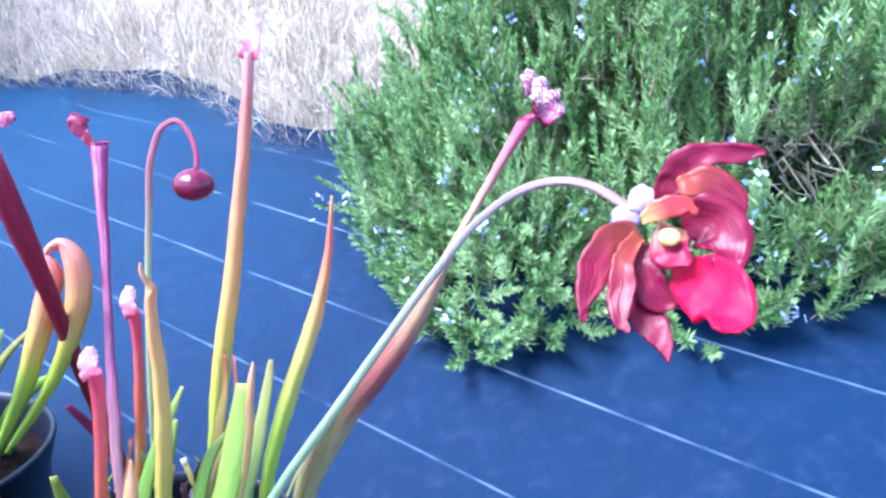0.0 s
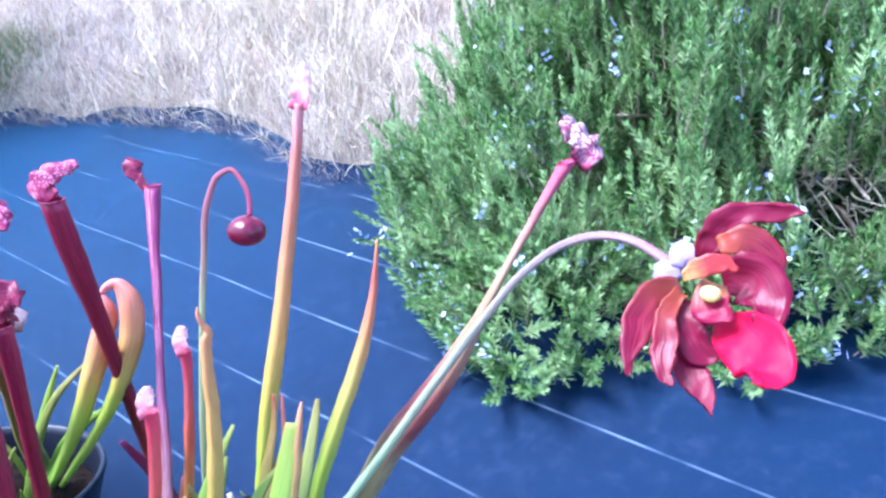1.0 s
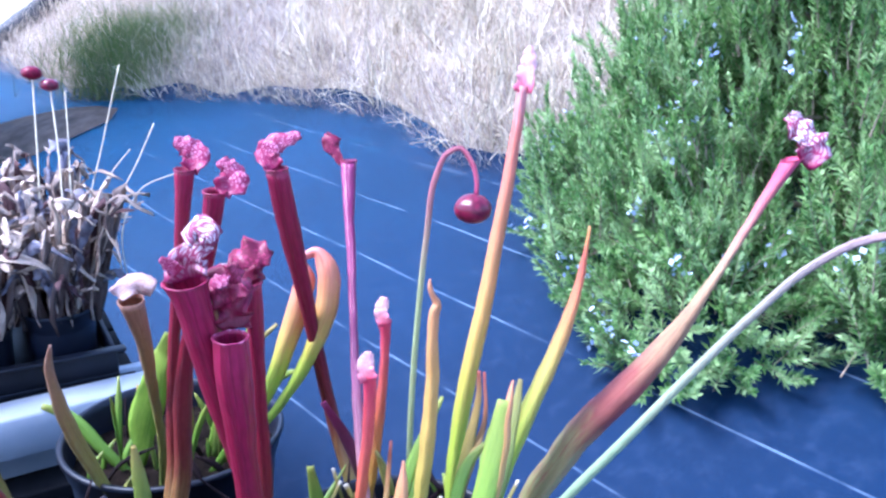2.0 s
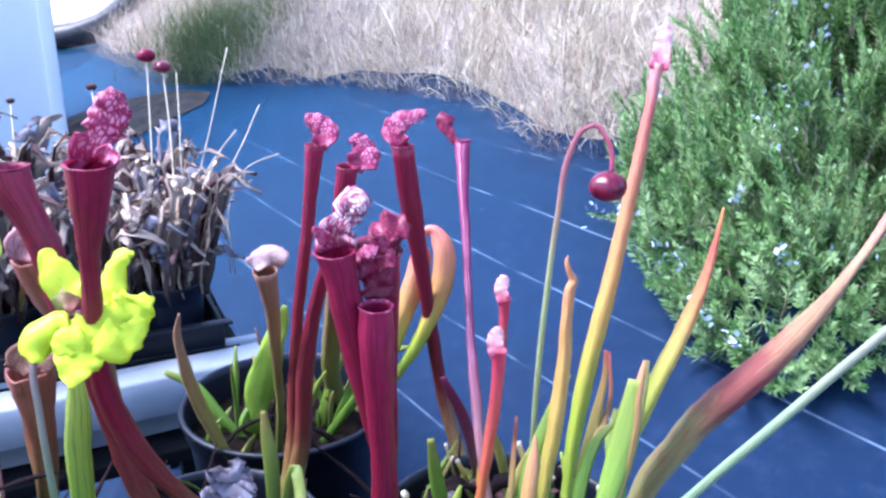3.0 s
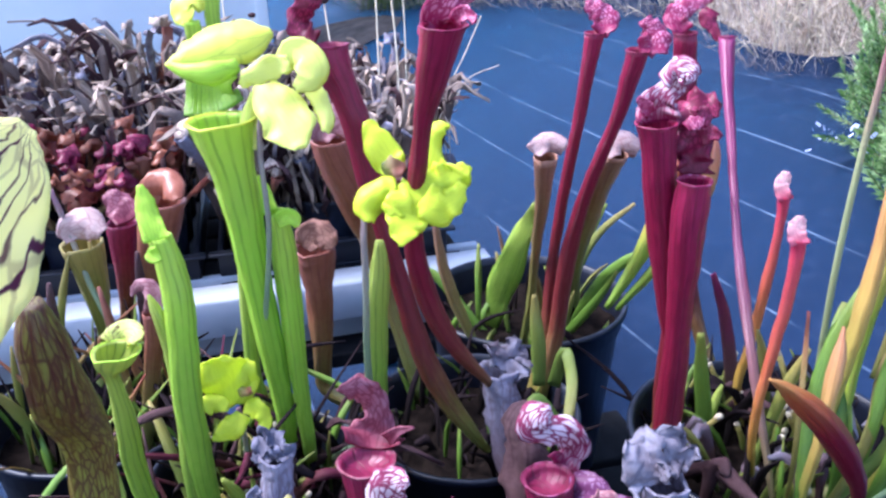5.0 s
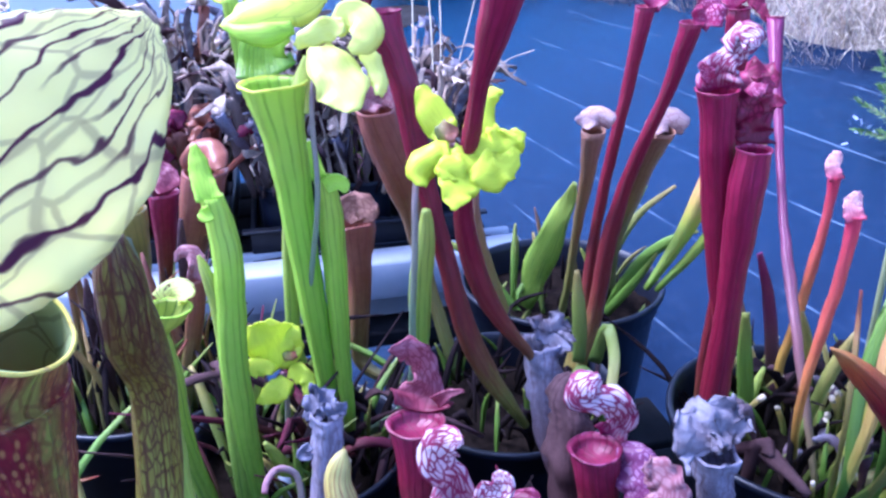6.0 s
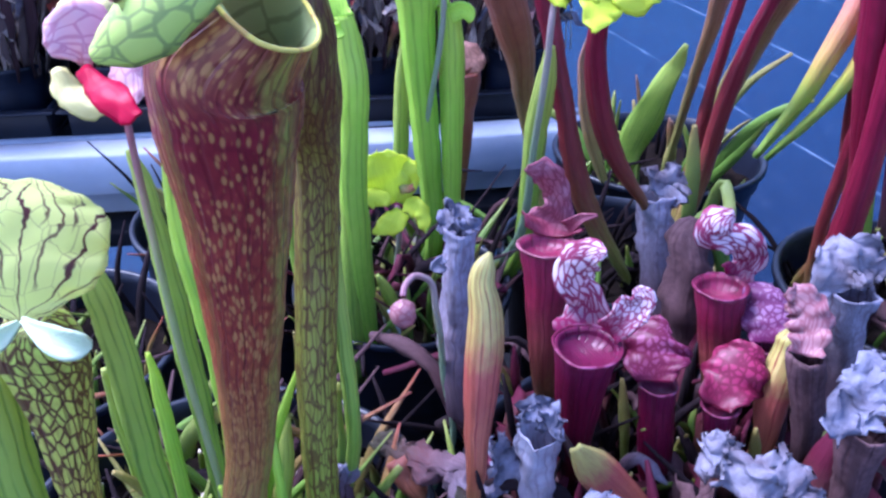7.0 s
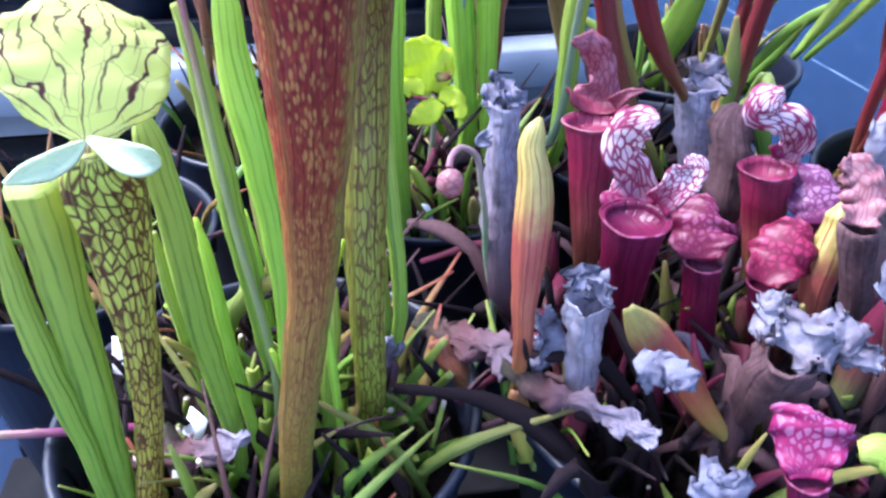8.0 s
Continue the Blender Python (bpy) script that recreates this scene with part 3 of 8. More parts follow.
def tube(pts, seg=14, per=5, keel=0.0, wrinkle=0.0, inner=0.0, seed=0, side=EYE_SIDE, flat=1.0, closed=True, slant=0.0):
    """A tapering tube through rows of x, y, z, radius. keel: a wing along its front. inner: depth of its hollow, as a share of its length."""
    rng = np.random.default_rng(seed)
    s = spline(pts, per)
    line, rad = s[:, :3], np.maximum(s[:, 3], 0.0006)
    t, a, b = frames(line, side)
    th = np.linspace(0, 2 * np.pi, seg, endpoint=False)
    wing = 1 + keel * np.exp(-((np.minimum(th, 2 * np.pi - th)) / 0.28) ** 2)
    n = len(line)
    ph = rng.uniform(0, 6.28, 4)
    v, uv = [], []
    cum = np.r_[0, np.cumsum(np.linalg.norm(np.diff(line, axis=0), axis=1))]
    cum /= cum[-1]

    def ring(i, k):
        rr = rad[i] * k * wing
        if wrinkle:
            rr = rr * (1 + wrinkle * (np.sin(3 * th + ph[0] + 9 * cum[i]) * 0.5 + np.sin(5 * th + ph[1] - 14 * cum[i]) * 0.5 + 0.7 * np.sin(2 * th + ph[2] + 25 * cum[i])) + wrinkle * 0.3 * rng.normal(size=seg))
        tip = slant * max(0.0, (cum[i] - 0.84) / 0.16) ** 1.5 if slant else 0.0
        drop = -(np.cos(th) * a[i][2] + np.sin(th) * b[i][2]) / max(0.55, t[i][2]) * rr
        return np.outer(drop * tip, t[i]) + line[i] + (np.cos(th) * rr)[:, None] * a[i] + (np.sin(th) * rr * flat)[:, None] * b[i]

    rows = 0
    for i in range(n):
        v.extend(ring(i, 1.0))
        uv.extend((j / seg, cum[i]) for j in range(seg))
        rows += 1
    if inner:
        stop = max(1, int(n * (1 - inner)))
        for i in range(n - 1, stop - 1, -1):
            v.extend(ring(i, 0.86 if i < n - 1 else 0.92))
            uv.extend((j / seg, cum[i]) for j in range(seg))
            rows += 1
    f = grid_faces(rows, seg, True)
    if closed:
        f.append(tuple(range(seg))[::-1])
        if not inner:
            f.append(tuple(range((rows - 1) * seg, rows * seg)))
        else:
            f.append(tuple(range((rows - 1) * seg, rows * seg)))
    return [tuple(x) for x in v], f, uv


def ribbon(pts, across=9, per=5, cup=0.25, ruffle=0.0, waves=5.0, thick=0.0012, seed=0, side=EYE_SIDE, round_tip=True, twist=0.0, notch=0.0, yaw=0.0, cup0=None):
    """A leaf-like blade through rows of x, y, z, half width. cup: how far it bends across; ruffle: its wavy edge."""
    rng = np.random.default_rng(seed)
    s = spline(pts, per)
    line, w = s[:, :3], np.maximum(s[:, 3], 0.0004)
    t, nrm, _ = frames(line, side)
    wd = np.cross(nrm, t)
    if yaw:
        c0, s0 = math.cos(radians(yaw)), math.sin(radians(yaw))
        wd, nrm = wd * c0 + nrm * s0, nrm * c0 - wd * s0
    n = len(line)
    cum = np.linspace(0, 1, n)
    ph = rng.uniform(0, 6.28, 3)
    x = np.linspace(-1, 1, across)
    top, uv = [], []
    for i in range(n):
        wi = w[i]
        tw = twist * cum[i]
        wdi = wd[i] * math.cos(tw) + nrm[i] * math.sin(tw)
        ni = nrm[i] * math.cos(tw) - wd[i] * math.sin(tw)
        edge = np.abs(x) ** 1.7
        wave = ruffle * wi * edge * (np.sin(waves * 6.28 * cum[i] + ph[0] + 1.3 * np.sign(x)) + 0.6 * np.sin(waves * 11.0 * cum[i] + ph[1] + 2.0 * x))
        out = x * wi * (1 + 0.35 * ruffle * np.abs(x) * np.sin(waves * 9.0 * cum[i] + ph[2] + np.sign(x)))
        bend = cup if cup0 is None else cup0 + (cup - cup0) * min(1.0, 2.2 * cum[i])
        lift = -bend * wi * x ** 2 + wave
        back = -notch * wi * edge * (1 - cum[i]) if notch else 0 * x
        top.append(line[i] + out[:, None] * wdi + lift[:, None] * ni + np.outer(back, t[i]))
        uv.extend(((q + 1) / 2, cum[i]) for q in x)
    top = np.array(top)
    du = np.gradient(top, axis=0)
    dv = np.gradient(top, axis=1)
    nn = np.cross(dv, du)
    nn /= np.linalg.norm(nn, axis=2)[..., None] + 1e-9
    bot = top - nn * thick
    v = np.vstack([top.reshape(-1, 3), bot.reshape(-1, 3)])
    m = n * across
    f = grid_faces(n, across, False)
    f += [tuple(q + m for q in reversed(k)) for k in grid_faces(n, across, False)]
    rim = [i for i in range(across)] + [i * across + across - 1 for i in range(1, n)] + [(n - 1) * across + j for j in range(across - 2, -1, -1)] + [i * across for i in range(n - 2, 0, -1)]
    for i, k in zip(rim, rim[1:] + rim[:1]):
        f.append((k, i, i + m, k + m))
    return [tuple(q) for q in v], f, uv + uv


DEAD = ("h_grey", "h_withered", "grey_dead", "grey_red")


def crumpled(data, amount, fine, freq, jag=0.0):
    """The same mesh pushed about by a soft field of folds, so that no edge runs clean."""
    out = []
    for i, p in enumerate(data[0]):
        q = Vector(p)
        d = noise.noise_vector(q * freq) * amount + noise.noise_vector(q * freq * 3.1 + Vector((7, 3, 5))) * fine
        if jag:
            u, w = data[2][i]
            far = max(0.0, abs(2 * u - 1) - 0.6) / 0.4 + max(0.0, w - 0.75) / 0.25
            d = d + noise.noise_vector(q * 420.0) * jag * min(1.0, far)
        out.append(tuple(q + d))
    return (out,) + tuple(data[1:])


def blob(center, rx, ry, rz, seg=14, rows=9, dent=0.0, seed=0, lobes=5):
    rng = np.random.default_rng(seed)
    v, uv = [], []
    for i in range(rows):
        p = math.pi * (i + 0.02) / (rows - 0.96)
        for j in range(seg):
            q = 2 * math.pi * j / seg
            k = 1 + dent * math.cos(lobes * q) * math.sin(p) + 0.02 * rng.normal()
            v.append((center[0] + rx * k * math.sin(p) * math.cos(q), center[1] + ry * k * math.sin(p) * math.sin(q), center[2] + rz * math.cos(p)))
            uv.append((j / seg, 1 - i / (rows - 1)))
    return v, grid_faces(rows, seg, True) + [tuple(range(seg)), tuple(range((rows - 1) * seg, rows * seg))[::-1]], uv


def box_bm(sx, sy, sz, at=(0, 0, 0), bevel=0.004, turn=0.0):
    bm = bmesh.new()
    bmesh.ops.create_cube(bm, size=1.0, matrix=Matrix.Translation(at) @ Matrix.Rotation(turn, 4, "Z") @ Matrix.Diagonal((sx, sy, sz, 1)))
    if bevel:
        bmesh.ops.bevel(bm, geom=bm.edges[:], offset=bevel, segments=2, affect="EDGES", profile=0.5)
    return bm


def lathe(profile, seg=40):
    """A round body from rows of radius, height; closed at the bottom if the first radius is 0."""
    v, f = [], []
    for r, z in profile:
        for j in range(seg):
            q = 2 * math.pi * j / seg
            v.append((r * math.cos(q), r * math.sin(q), z))
    return v, grid_faces(len(profile), seg, True)


# ---- ground: one sheet, fabric slope, bank behind it ----
def slope(x, y):
    p = -0.063 + 0.2331 * x + 0.3353 * y
    k = 0.10
    return k * math.log(math.exp(min(60, p / k)) + math.exp(-0.16 / k))


# far edge of the fabric: a bent line, with the grass bank beyond
EDGE = [(-60.0, 30.0), (-6.0, 6.3), (-3.6, 4.45), (-2.14, 3.85), (-1.6, 3.55), (-1.04, 3.2), (-0.68, 2.72), (-0.44, 2.58), (0.2, 2.45), (1.2, 2.05), (3.0, 1.7), (60.0, 1.0)]


def edge_y(x):
    for (a, b), (c, d) in zip(EDGE, EDGE[1:]):
        if a <= x <= c:
            return b + (d - b) * (x - a) / (c - a)
    return EDGE[-1][1]


def bank(x, y):
    """Height of the ground anywhere."""
    lim = edge_y(x)
    over = y - lim
    yy = min(y, lim + 0.2)
    xx = max(-5.5, min(x, 2.5))
    z = slope(xx, min(yy, 6.0))
    if over > 0:
        z += 1.9 * (1 - math.exp(-over * 0.42)) + 0.05 * noise.noise(Vector((x * 1.3, y * 1.3, 0))) * min(1, over * 3)
    return z


def sheet(xs, ys, f):
    v = [(x, y, f(x, y)) for y in ys for x in xs]
    return v, grid_faces(len(ys), len(xs), False)


def spaced(near0, near1, step, far):
    out = list(np.arange(near0, near1 + 1e-6, step))
    d = step
    lo, hi = near0, near1
    while hi < far:
        d *= 1.7
        lo, hi = lo - d, hi + d
        out = [lo] + out + [hi]
    return out


ground = part("ground", sheet(spaced(-6.0, 2.6, 0.08, 300), spaced(-1.5, 7.0, 0.08, 300), bank), M["soil"], None)
tagged(ground, "bare brown soil bank behind the ground cover", "ground", kind="structure")


def fabric_z(x, y):
    return bank(x, y) + 0.012 + 0.010 * noise.noise(Vector((x * 2.1, y * 2.1, 4.0))) * 0.8


def fabric_sheet():
    """The woven sheet: ends along the foot of the bank, where its edge curls up."""
    v, f, cols = [], [], 0
    xs = list(np.arange(-9.0, 4.01, 0.07))
    for i in range(90):
        s = i / 89
        for x in xs:
            top = edge_y(x) + 0.03 + 0.05 * noise.noise(Vector((x * 2.5, 0, 9)))
            y = -3.0 + (top + 3.0) * (1 - (1 - s) ** 1.5)
            curl = 0.05 * max(0.0, (s - 0.97) / 0.03) * (0.5 + 0.5 * noise.noise(Vector((x * 1.1, 3, 9))))
            v.append((x, y, fabric_z(x, y) + curl + 0.03 * max(0.0, (s - 0.9) / 0.1)))
    f = grid_faces(90, len(xs), False)
    return v, f


fabric = part("ground_cover", fabric_sheet(), M["fabric"], None)
tagged(fabric, "dark blue woven ground cover with white marker threads", "fabric", kind="structure")

# ---- bench, pots, troughs, wall ----
POT_RIM, SOIL, BENCH = 0.717, 0.672, 0.44


def bench(x0, y0, length, width, top, turn, name="bench", label="low dark-stained slatted bench under the pots"):
    """A low slatted bench on legs."""
    h = holder(name, (x0, y0, 0), label, "bench")
    c, s = math.cos(turn), math.sin(turn)

    def at(u, v):
        return x0 + u * c - v * s, y0 + u * s + v * c
    n = max(2, int(width / 0.12))
    for i in range(n):
        v = -width / 2 + (i + 0.5) * width / n
        px_, py_ = at(0, v)
        part("slat", box_bm(length, width / n - 0.014, 0.03, (px_, py_, top - 0.015), 0.004, turn), M["board"], h)
    for u in (-length / 2 + 0.1, 0.0, length / 2 - 0.1):
        px_, py_ = at(u, 0)
        part("beam", box_bm(0.06, width - 0.04, 0.07, (px_, py_, top - 0.067), 0.004, turn), M["board"], h)
        for v in (-width / 2 + 0.08, width / 2 - 0.08):
            qx, qy = at(u, v)
            z0 = bank(qx, qy) - 0.02
            part("leg", box_bm(0.06, 0.06, top - 0.102 - z0, (qx, qy, (top - 0.102 + z0) / 2), 0.004, turn), M["board"], h)
    return h


bench(-0.6275, 0.3077, 1.06, 0.80, BENCH, 0.80)


def pot(x, y, r=0.146, rim=POT_RIM, base=BENCH, label="round black plastic nursery pot with a rolled rim", name="plant_pot", soil=SOIL):
    h = holder(name, (x, y, base), label, "plant pot", "black nursery pots")
    k, t = rim - base, 0.004
    prof = [(0.0, 0.0), (r * 0.74, 0.0), (r * 0.76, 0.004), (r * 0.925, k - 0.034), (r * 0.955, k - 0.030), (r * 0.965, k - 0.010), (r * 1.0, k - 0.008), (r * 1.0, k - 0.002), (r * 0.985, k), (r * 0.955, k - 0.001), (r * 0.94, k - 0.012), (r * 0.90, k - 0.06), (r * 0.86, k - 0.13), (0.0, k - 0.13)]
    v, f = lathe(prof, 48)
    part("pot_wall", ([(a + x, b + y, c + base) for a, b, c in v], f), M["pot"], h)
    sv, sf = [], []
    rows, seg = 9, 36
    for i in range(rows):
        q = r * 0.905 * i / (rows - 1)
        for j in range(seg):
            th = 2 * math.pi * j / seg
            px_, py_ = x + q * math.cos(th), y + q * math.sin(th)
            sv.append((px_, py_, soil + (0.010 * noise.noise(Vector((px_ * 30, py_ * 30, 1))) + 0.006 * noise.noise(Vector((px_ * 90, py_ * 90, 2)))) * (1 if i else 0.3)))
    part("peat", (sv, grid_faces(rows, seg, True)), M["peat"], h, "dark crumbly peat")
    return h


POTS = {"back": (-0.633, 0.78), "right": (-0.27, 0.61), "wine": (-0.375, 0.205), "red": (-0.565, 0.495), "lime": (-0.70, 0.30), "front": (-0.60, -0.01), "left": (-0.945, 0.30), "front2": (-0.90, 0.02)}
POT_R = {"wine": 0.150, "red": 0.122, "lime": 0.112, "left": 0.128, "front2": 0.13}
for key, (px0, py0) in POTS.items():
    pot(px0, py0, POT_R.get(key, 0.146))


def pot_marks():
    """Pale printed bars on the back pot's wall."""
    x, y = POTS["back"]
    h = holder("pot_print", (x, y, 0.56), "worn pale print on the black pot", "label")
    for k, (w, hh) in enumerate(((0.010, 0.030), (0.006, 0.026), (0.012, 0.022), (0.007, 0.030))):
        a = -1.30 + 0.085 * k
        r = 0.1265
        part("print_bar", box_bm(w, 0.0012, hh, (x + r * math.cos(a), y + r * math.sin(a), 0.572 + 0.004 * (k % 2)), 0, a + math.pi / 2), M["tag"], h)
    return h


pot_marks()


def trough(p, q, depth, top, zb, name="water_trough"):
    """A long pale plastic trough with a broad turned-out rim, between p and q along its front."""
    (ax, ay), (bx, by) = p, q
    L, a = math.hypot(bx - ax, by - ay), math.atan2(by - ay, bx - ax)
    h = holder(name, ((ax + bx) / 2, (ay + by) / 2, zb), "long pale grey plastic trough with a broad rim", "trough")
    c, s = math.cos(a), math.sin(a)

    def at(u, v, z):
        return (ax + u * c - v * s, ay + u * s + v * c, z)
    prof = [(0.02, zb + 0.01), (0.0, top - 0.085), (-0.008, top - 0.08), (-0.012, top - 0.075), (-0.014, top - 0.006), (-0.008, top), (0.05, top + 0.002), (0.056, top - 0.004), (0.058, top - 0.05)]
    v, f = [], []
    us = np.linspace(0, L, 18)
    for u in us:
        for d, z in prof:
            v.append(at(u, d + 0.004 * math.sin(u * 5), z + 0.003 * math.sin(3.1 * u + 1)))
    f = grid_faces(len(us), len(prof), False)
    part("front_wall", (v, f), M["trough"], h)
    part("back_wall", box_bm(L, 0.02, top - zb - 0.01, at(L / 2, depth, (top + zb) / 2), 0.004, a), M["trough"], h)
    for u in (0.012, L - 0.012):
        part("end_wall", box_bm(0.02, depth - 0.08, top - zb - 0.02, at(u, depth / 2 + 0.02, (top + zb) / 2), 0.004, a), M["trough"], h)
    part("trough_floor", box_bm(L - 0.06, depth - 0.08, 0.02, at(L / 2, depth / 2 + 0.02, zb + 0.02), 0.003, a), M["trough"], h)
    return h


trough((-1.87, 0.054), (-0.856, 1.107), 0.10, 0.60, 0.462)
bench(-1.404, 0.618, 1.50, 0.20, 0.46, 0.805, "trough_bench", "narrow dark-stained bench under the trough")


def tray(cx, cy, lx, ly, base, height, turn, name="black_tray", label="shallow black plastic tray holding pots of withered plants"):
    h = holder(name, (cx, cy, base), label, "tray", "black trays")
    c, s = math.cos(turn), math.sin(turn)

    def at(u, v, z):
        return (cx + u * c - v * s, cy + u * s + v * c, z)
    part("tray_floor", box_bm(lx, ly, 0.008, at(0, 0, base + 0.004), 0.002, turn), M["tray"], h)
    for sgn in (-1, 1):
        part("tray_side", box_bm(lx, 0.010, height - 0.008, at(0, sgn * (ly / 2 - 0.005), base + 0.008 + (height - 0.008) / 2), 0.003, turn), M["tray"], h)
        part("tray_end", box_bm(0.010, ly - 0.024, height - 0.008, at(sgn * (lx / 2 - 0.005), 0, base + 0.008 + (height - 0.008) / 2), 0.003, turn), M["tray"], h)
        part("tray_lip", box_bm(lx + 0.03, 0.022, 0.006, at(0, sgn * (ly / 2 + 0.004), base + height + 0.003), 0.002, turn), M["tray"], h)
    return h


TURN2 = 0.78
ROW2 = (-1.637, 0.785)
bench(*ROW2, 1.48, 0.50, 0.586, TURN2, "bench", "dark-stained slatted bench under the trays")


def shed():
    """A white-painted outbuilding, of which one corner stands beyond the trays."""
    cx, cy = -3.62, 3.45
    z0 = bank(cx, cy) - 0.3
    h = holder("shed", (cx - 1.0, cy, z0), "plain white-painted shed wall beyond the trays", "shed")
    a = 3.93
    c, s = math.cos(a), math.sin(a)
    part("wall_panel", box_bm(1.55, 0.03, 3.4, (cx + 0.775 * c, cy + 0.775 * s, z0 + 1.7), 0.004, a), M["paint"], h)
    b = 2.40
    part("wall_panel", box_bm(1.24, 0.03, 3.4, (cx + 0.64 * math.cos(b), cy + 0.64 * math.sin(b), z0 + 1.7), 0.004, b), M["paint"], h)
    part("corner_trim", box_bm(0.07, 0.07, 3.4, (cx, cy, z0 + 1.7), 0.006, a), M["paint"], h)
    m = (cx + 0.8 * c + 0.63 * math.cos(b), cy + 0.8 * s + 0.63 * math.sin(b))
    part("roof", box_bm(1.8, 1.5, 0.08, (m[0], m[1], z0 + 3.44), 0.01, a), M["board"], h)
    return h


shed()


def roll_and_patch():
    """A dark roll of sheeting and a spill of soil on the ground cover, far off."""
    def off(x, y):
        return fabric_z(x, y)
    h = holder("fabric_roll", (-5.6, 6.2, off(-5.6, 6.2)), "dark rolled-up sheeting lying on the ground cover", "roll")
    p, q = (-6.1, 5.9), (-5.0, 6.25)
    part("roll", tube([(p[0], p[1], off(*p) + 0.10, 0.10), ((p[0] + q[0]) / 2, (p[1] + q[1]) / 2, off((p[0] + q[0]) / 2, (p[1] + q[1]) / 2) + 0.12, 0.12), (q[0], q[1], off(*q) + 0.11, 0.10)], 14, 6, 0, 0.05), M["tray"], h)
    v = []
    for i in range(14):
        for j in range(14):
            a, r = 6.283 * j / 14, i / 13
            k = 1 + 0.3 * noise.noise(Vector((math.cos(a) * 2, math.sin(a) * 2, 5)))
            x, y = -3.75 + 0.75 * r * k * math.cos(a), 3.95 + 0.40 * r * k * math.sin(a)
            v.append((x, y, off(x, y) + 0.012 + 0.07 * (1 - r * r) + 0.03 * noise.noise(Vector((x * 5, y * 5, 2))) * (1 - r)))
    o = part("soil_spill", (v, grid_faces(14, 14, True)), M["spill"], None)
    tagged(o, "spill of brown soil lying on the ground cover", "soil")


roll_and_patch()

# ---- plants ----
SEED = [100]


def seed():
    SEED[0] += 1
    return SEED[0]


PLANTS = {}


def plant(key, where, label, name="pitcher_plant"):
    x, y = POTS[where] if isinstance(where, str) else where
    PLANTS[key] = holder(name, (x, y, SOIL), label, "pitcher plant", "pitcher plants in pots")
    return PLANTS[key]


def lip_ring(ring, thick):
    """A rolled rim along a ring of points round a mouth."""
    ring = np.array(ring)
    mid = ring.mean(0)
    n = len(ring)
    v, f, uv = [], [], []
    for i in range(n):
        out = ring[i] - mid
        out /= np.linalg.norm(out) + 1e-9
        along = ring[(i + 1) % n] - ring[i - 1]
        up = np.cross(out, along)
        up /= np.linalg.norm(up) + 1e-9
        for j in range(6):
            p = 2 * math.pi * j / 6
            v.append(tuple(ring[i] + out * thick * (0.5 + math.cos(p)) + up * thick * math.sin(p)))
            uv.append((i / n, 1.0))
    for i in range(n):
        for j in range(6):
            k, m = (i + 1) % n, (j + 1) % 6
            f.append((i * 6 + j, k * 6 + j, k * 6 + m, i * 6 + m))
    return v, f, uv


def pitcher(key, kind, pts, hood=None, hkind=None, lip=None, keel=0.22, wrinkle=0.02, inner=0.35, cup=0.35, ruffle=0.25, waves=4.0, label="", hlabel="", seg=16, yaw=0.0, notch=0.0, per=6, flat=1.0, name="pitcher", across=9, slant=0.85, cup0=-0.7, hside=None, neck=None, nkind=None, throat=None):
    """One trap: an open tube through rows of x, y, z, radius, with its hood, a blade through rows of x, y, z, half width."""
    sd = seed()
    data = tube(pts, seg, per, keel, wrinkle, inner if not throat else 0.0, sd, flat=flat, slant=slant if inner else 0.0, closed=not throat)
    dead = kind in DEAD
    data = crumpled(data, 0.0030, 0.0014, 95.0) if dead else crumpled(data, 0.0010, 0.0003, 48.0)
    ob = part(name, data, M[kind], PLANTS[key], label)
    if throat:
        s = spline(pts, per)
        s = s[int(len(s) * 0.72):].copy()
        s[:, 3] *= np.linspace(0.75, 0.97, len(s))
        part("throat", crumpled(tube(s, seg, 1, 0.0, 0.0, 0.0, sd, flat=flat, slant=slant, closed=False), 0.0010, 0.0003, 48.0), M[throat], ob)
    if lip:
        k = (len(pts) - 1) * per
        part("lip", lip_ring(data[0][k * seg:(k + 1) * seg], max(0.0008, pts[-1][3] * 0.05)), M[lip], ob)
    if hood:
        withered_hood = (hkind or kind) in DEAD
        flap = ribbon(hood, 15 if withered_hood else across, 8 if withered_hood else 6, cup, ruffle, waves, 0.0011, sd, yaw=yaw, notch=notch, cup0=cup0, side=EYE_SIDE if hside is None else np.array(hside))
        part("hood", crumpled(flap, 0.0075, 0.0034, 75.0, 0.004) if withered_hood else crumpled(flap, 0.0016, 0.0007, 70.0, 0.0006), M[hkind or kind], ob, hlabel)
    if neck:
        part("hood_flap", ribbon(neck, 9, 6, -0.4, ruffle * 0.7, 2.0, 0.0014, sd, side=EYE_SIDE if hside is None else np.array(hside)), M[nkind or kind], ob)
    return ob


def blade(key, kind, pts, cup=0.3, ruffle=0.05, twist=0.0, name="leaf_blade", waves=3.0, yaw=0.0, side=EYE_SIDE):
    dead = kind in DEAD
    data = ribbon(pts, 13 if dead else 7, 8 if dead else 6, cup, ruffle, waves, 0.0014, seed(), twist=twist, yaw=yaw, side=np.array(side))
    return part(name, crumpled(data, 0.0055, 0.0028, 80.0, 0.003) if dead else data, M[kind], PLANTS[key])


LAST = []


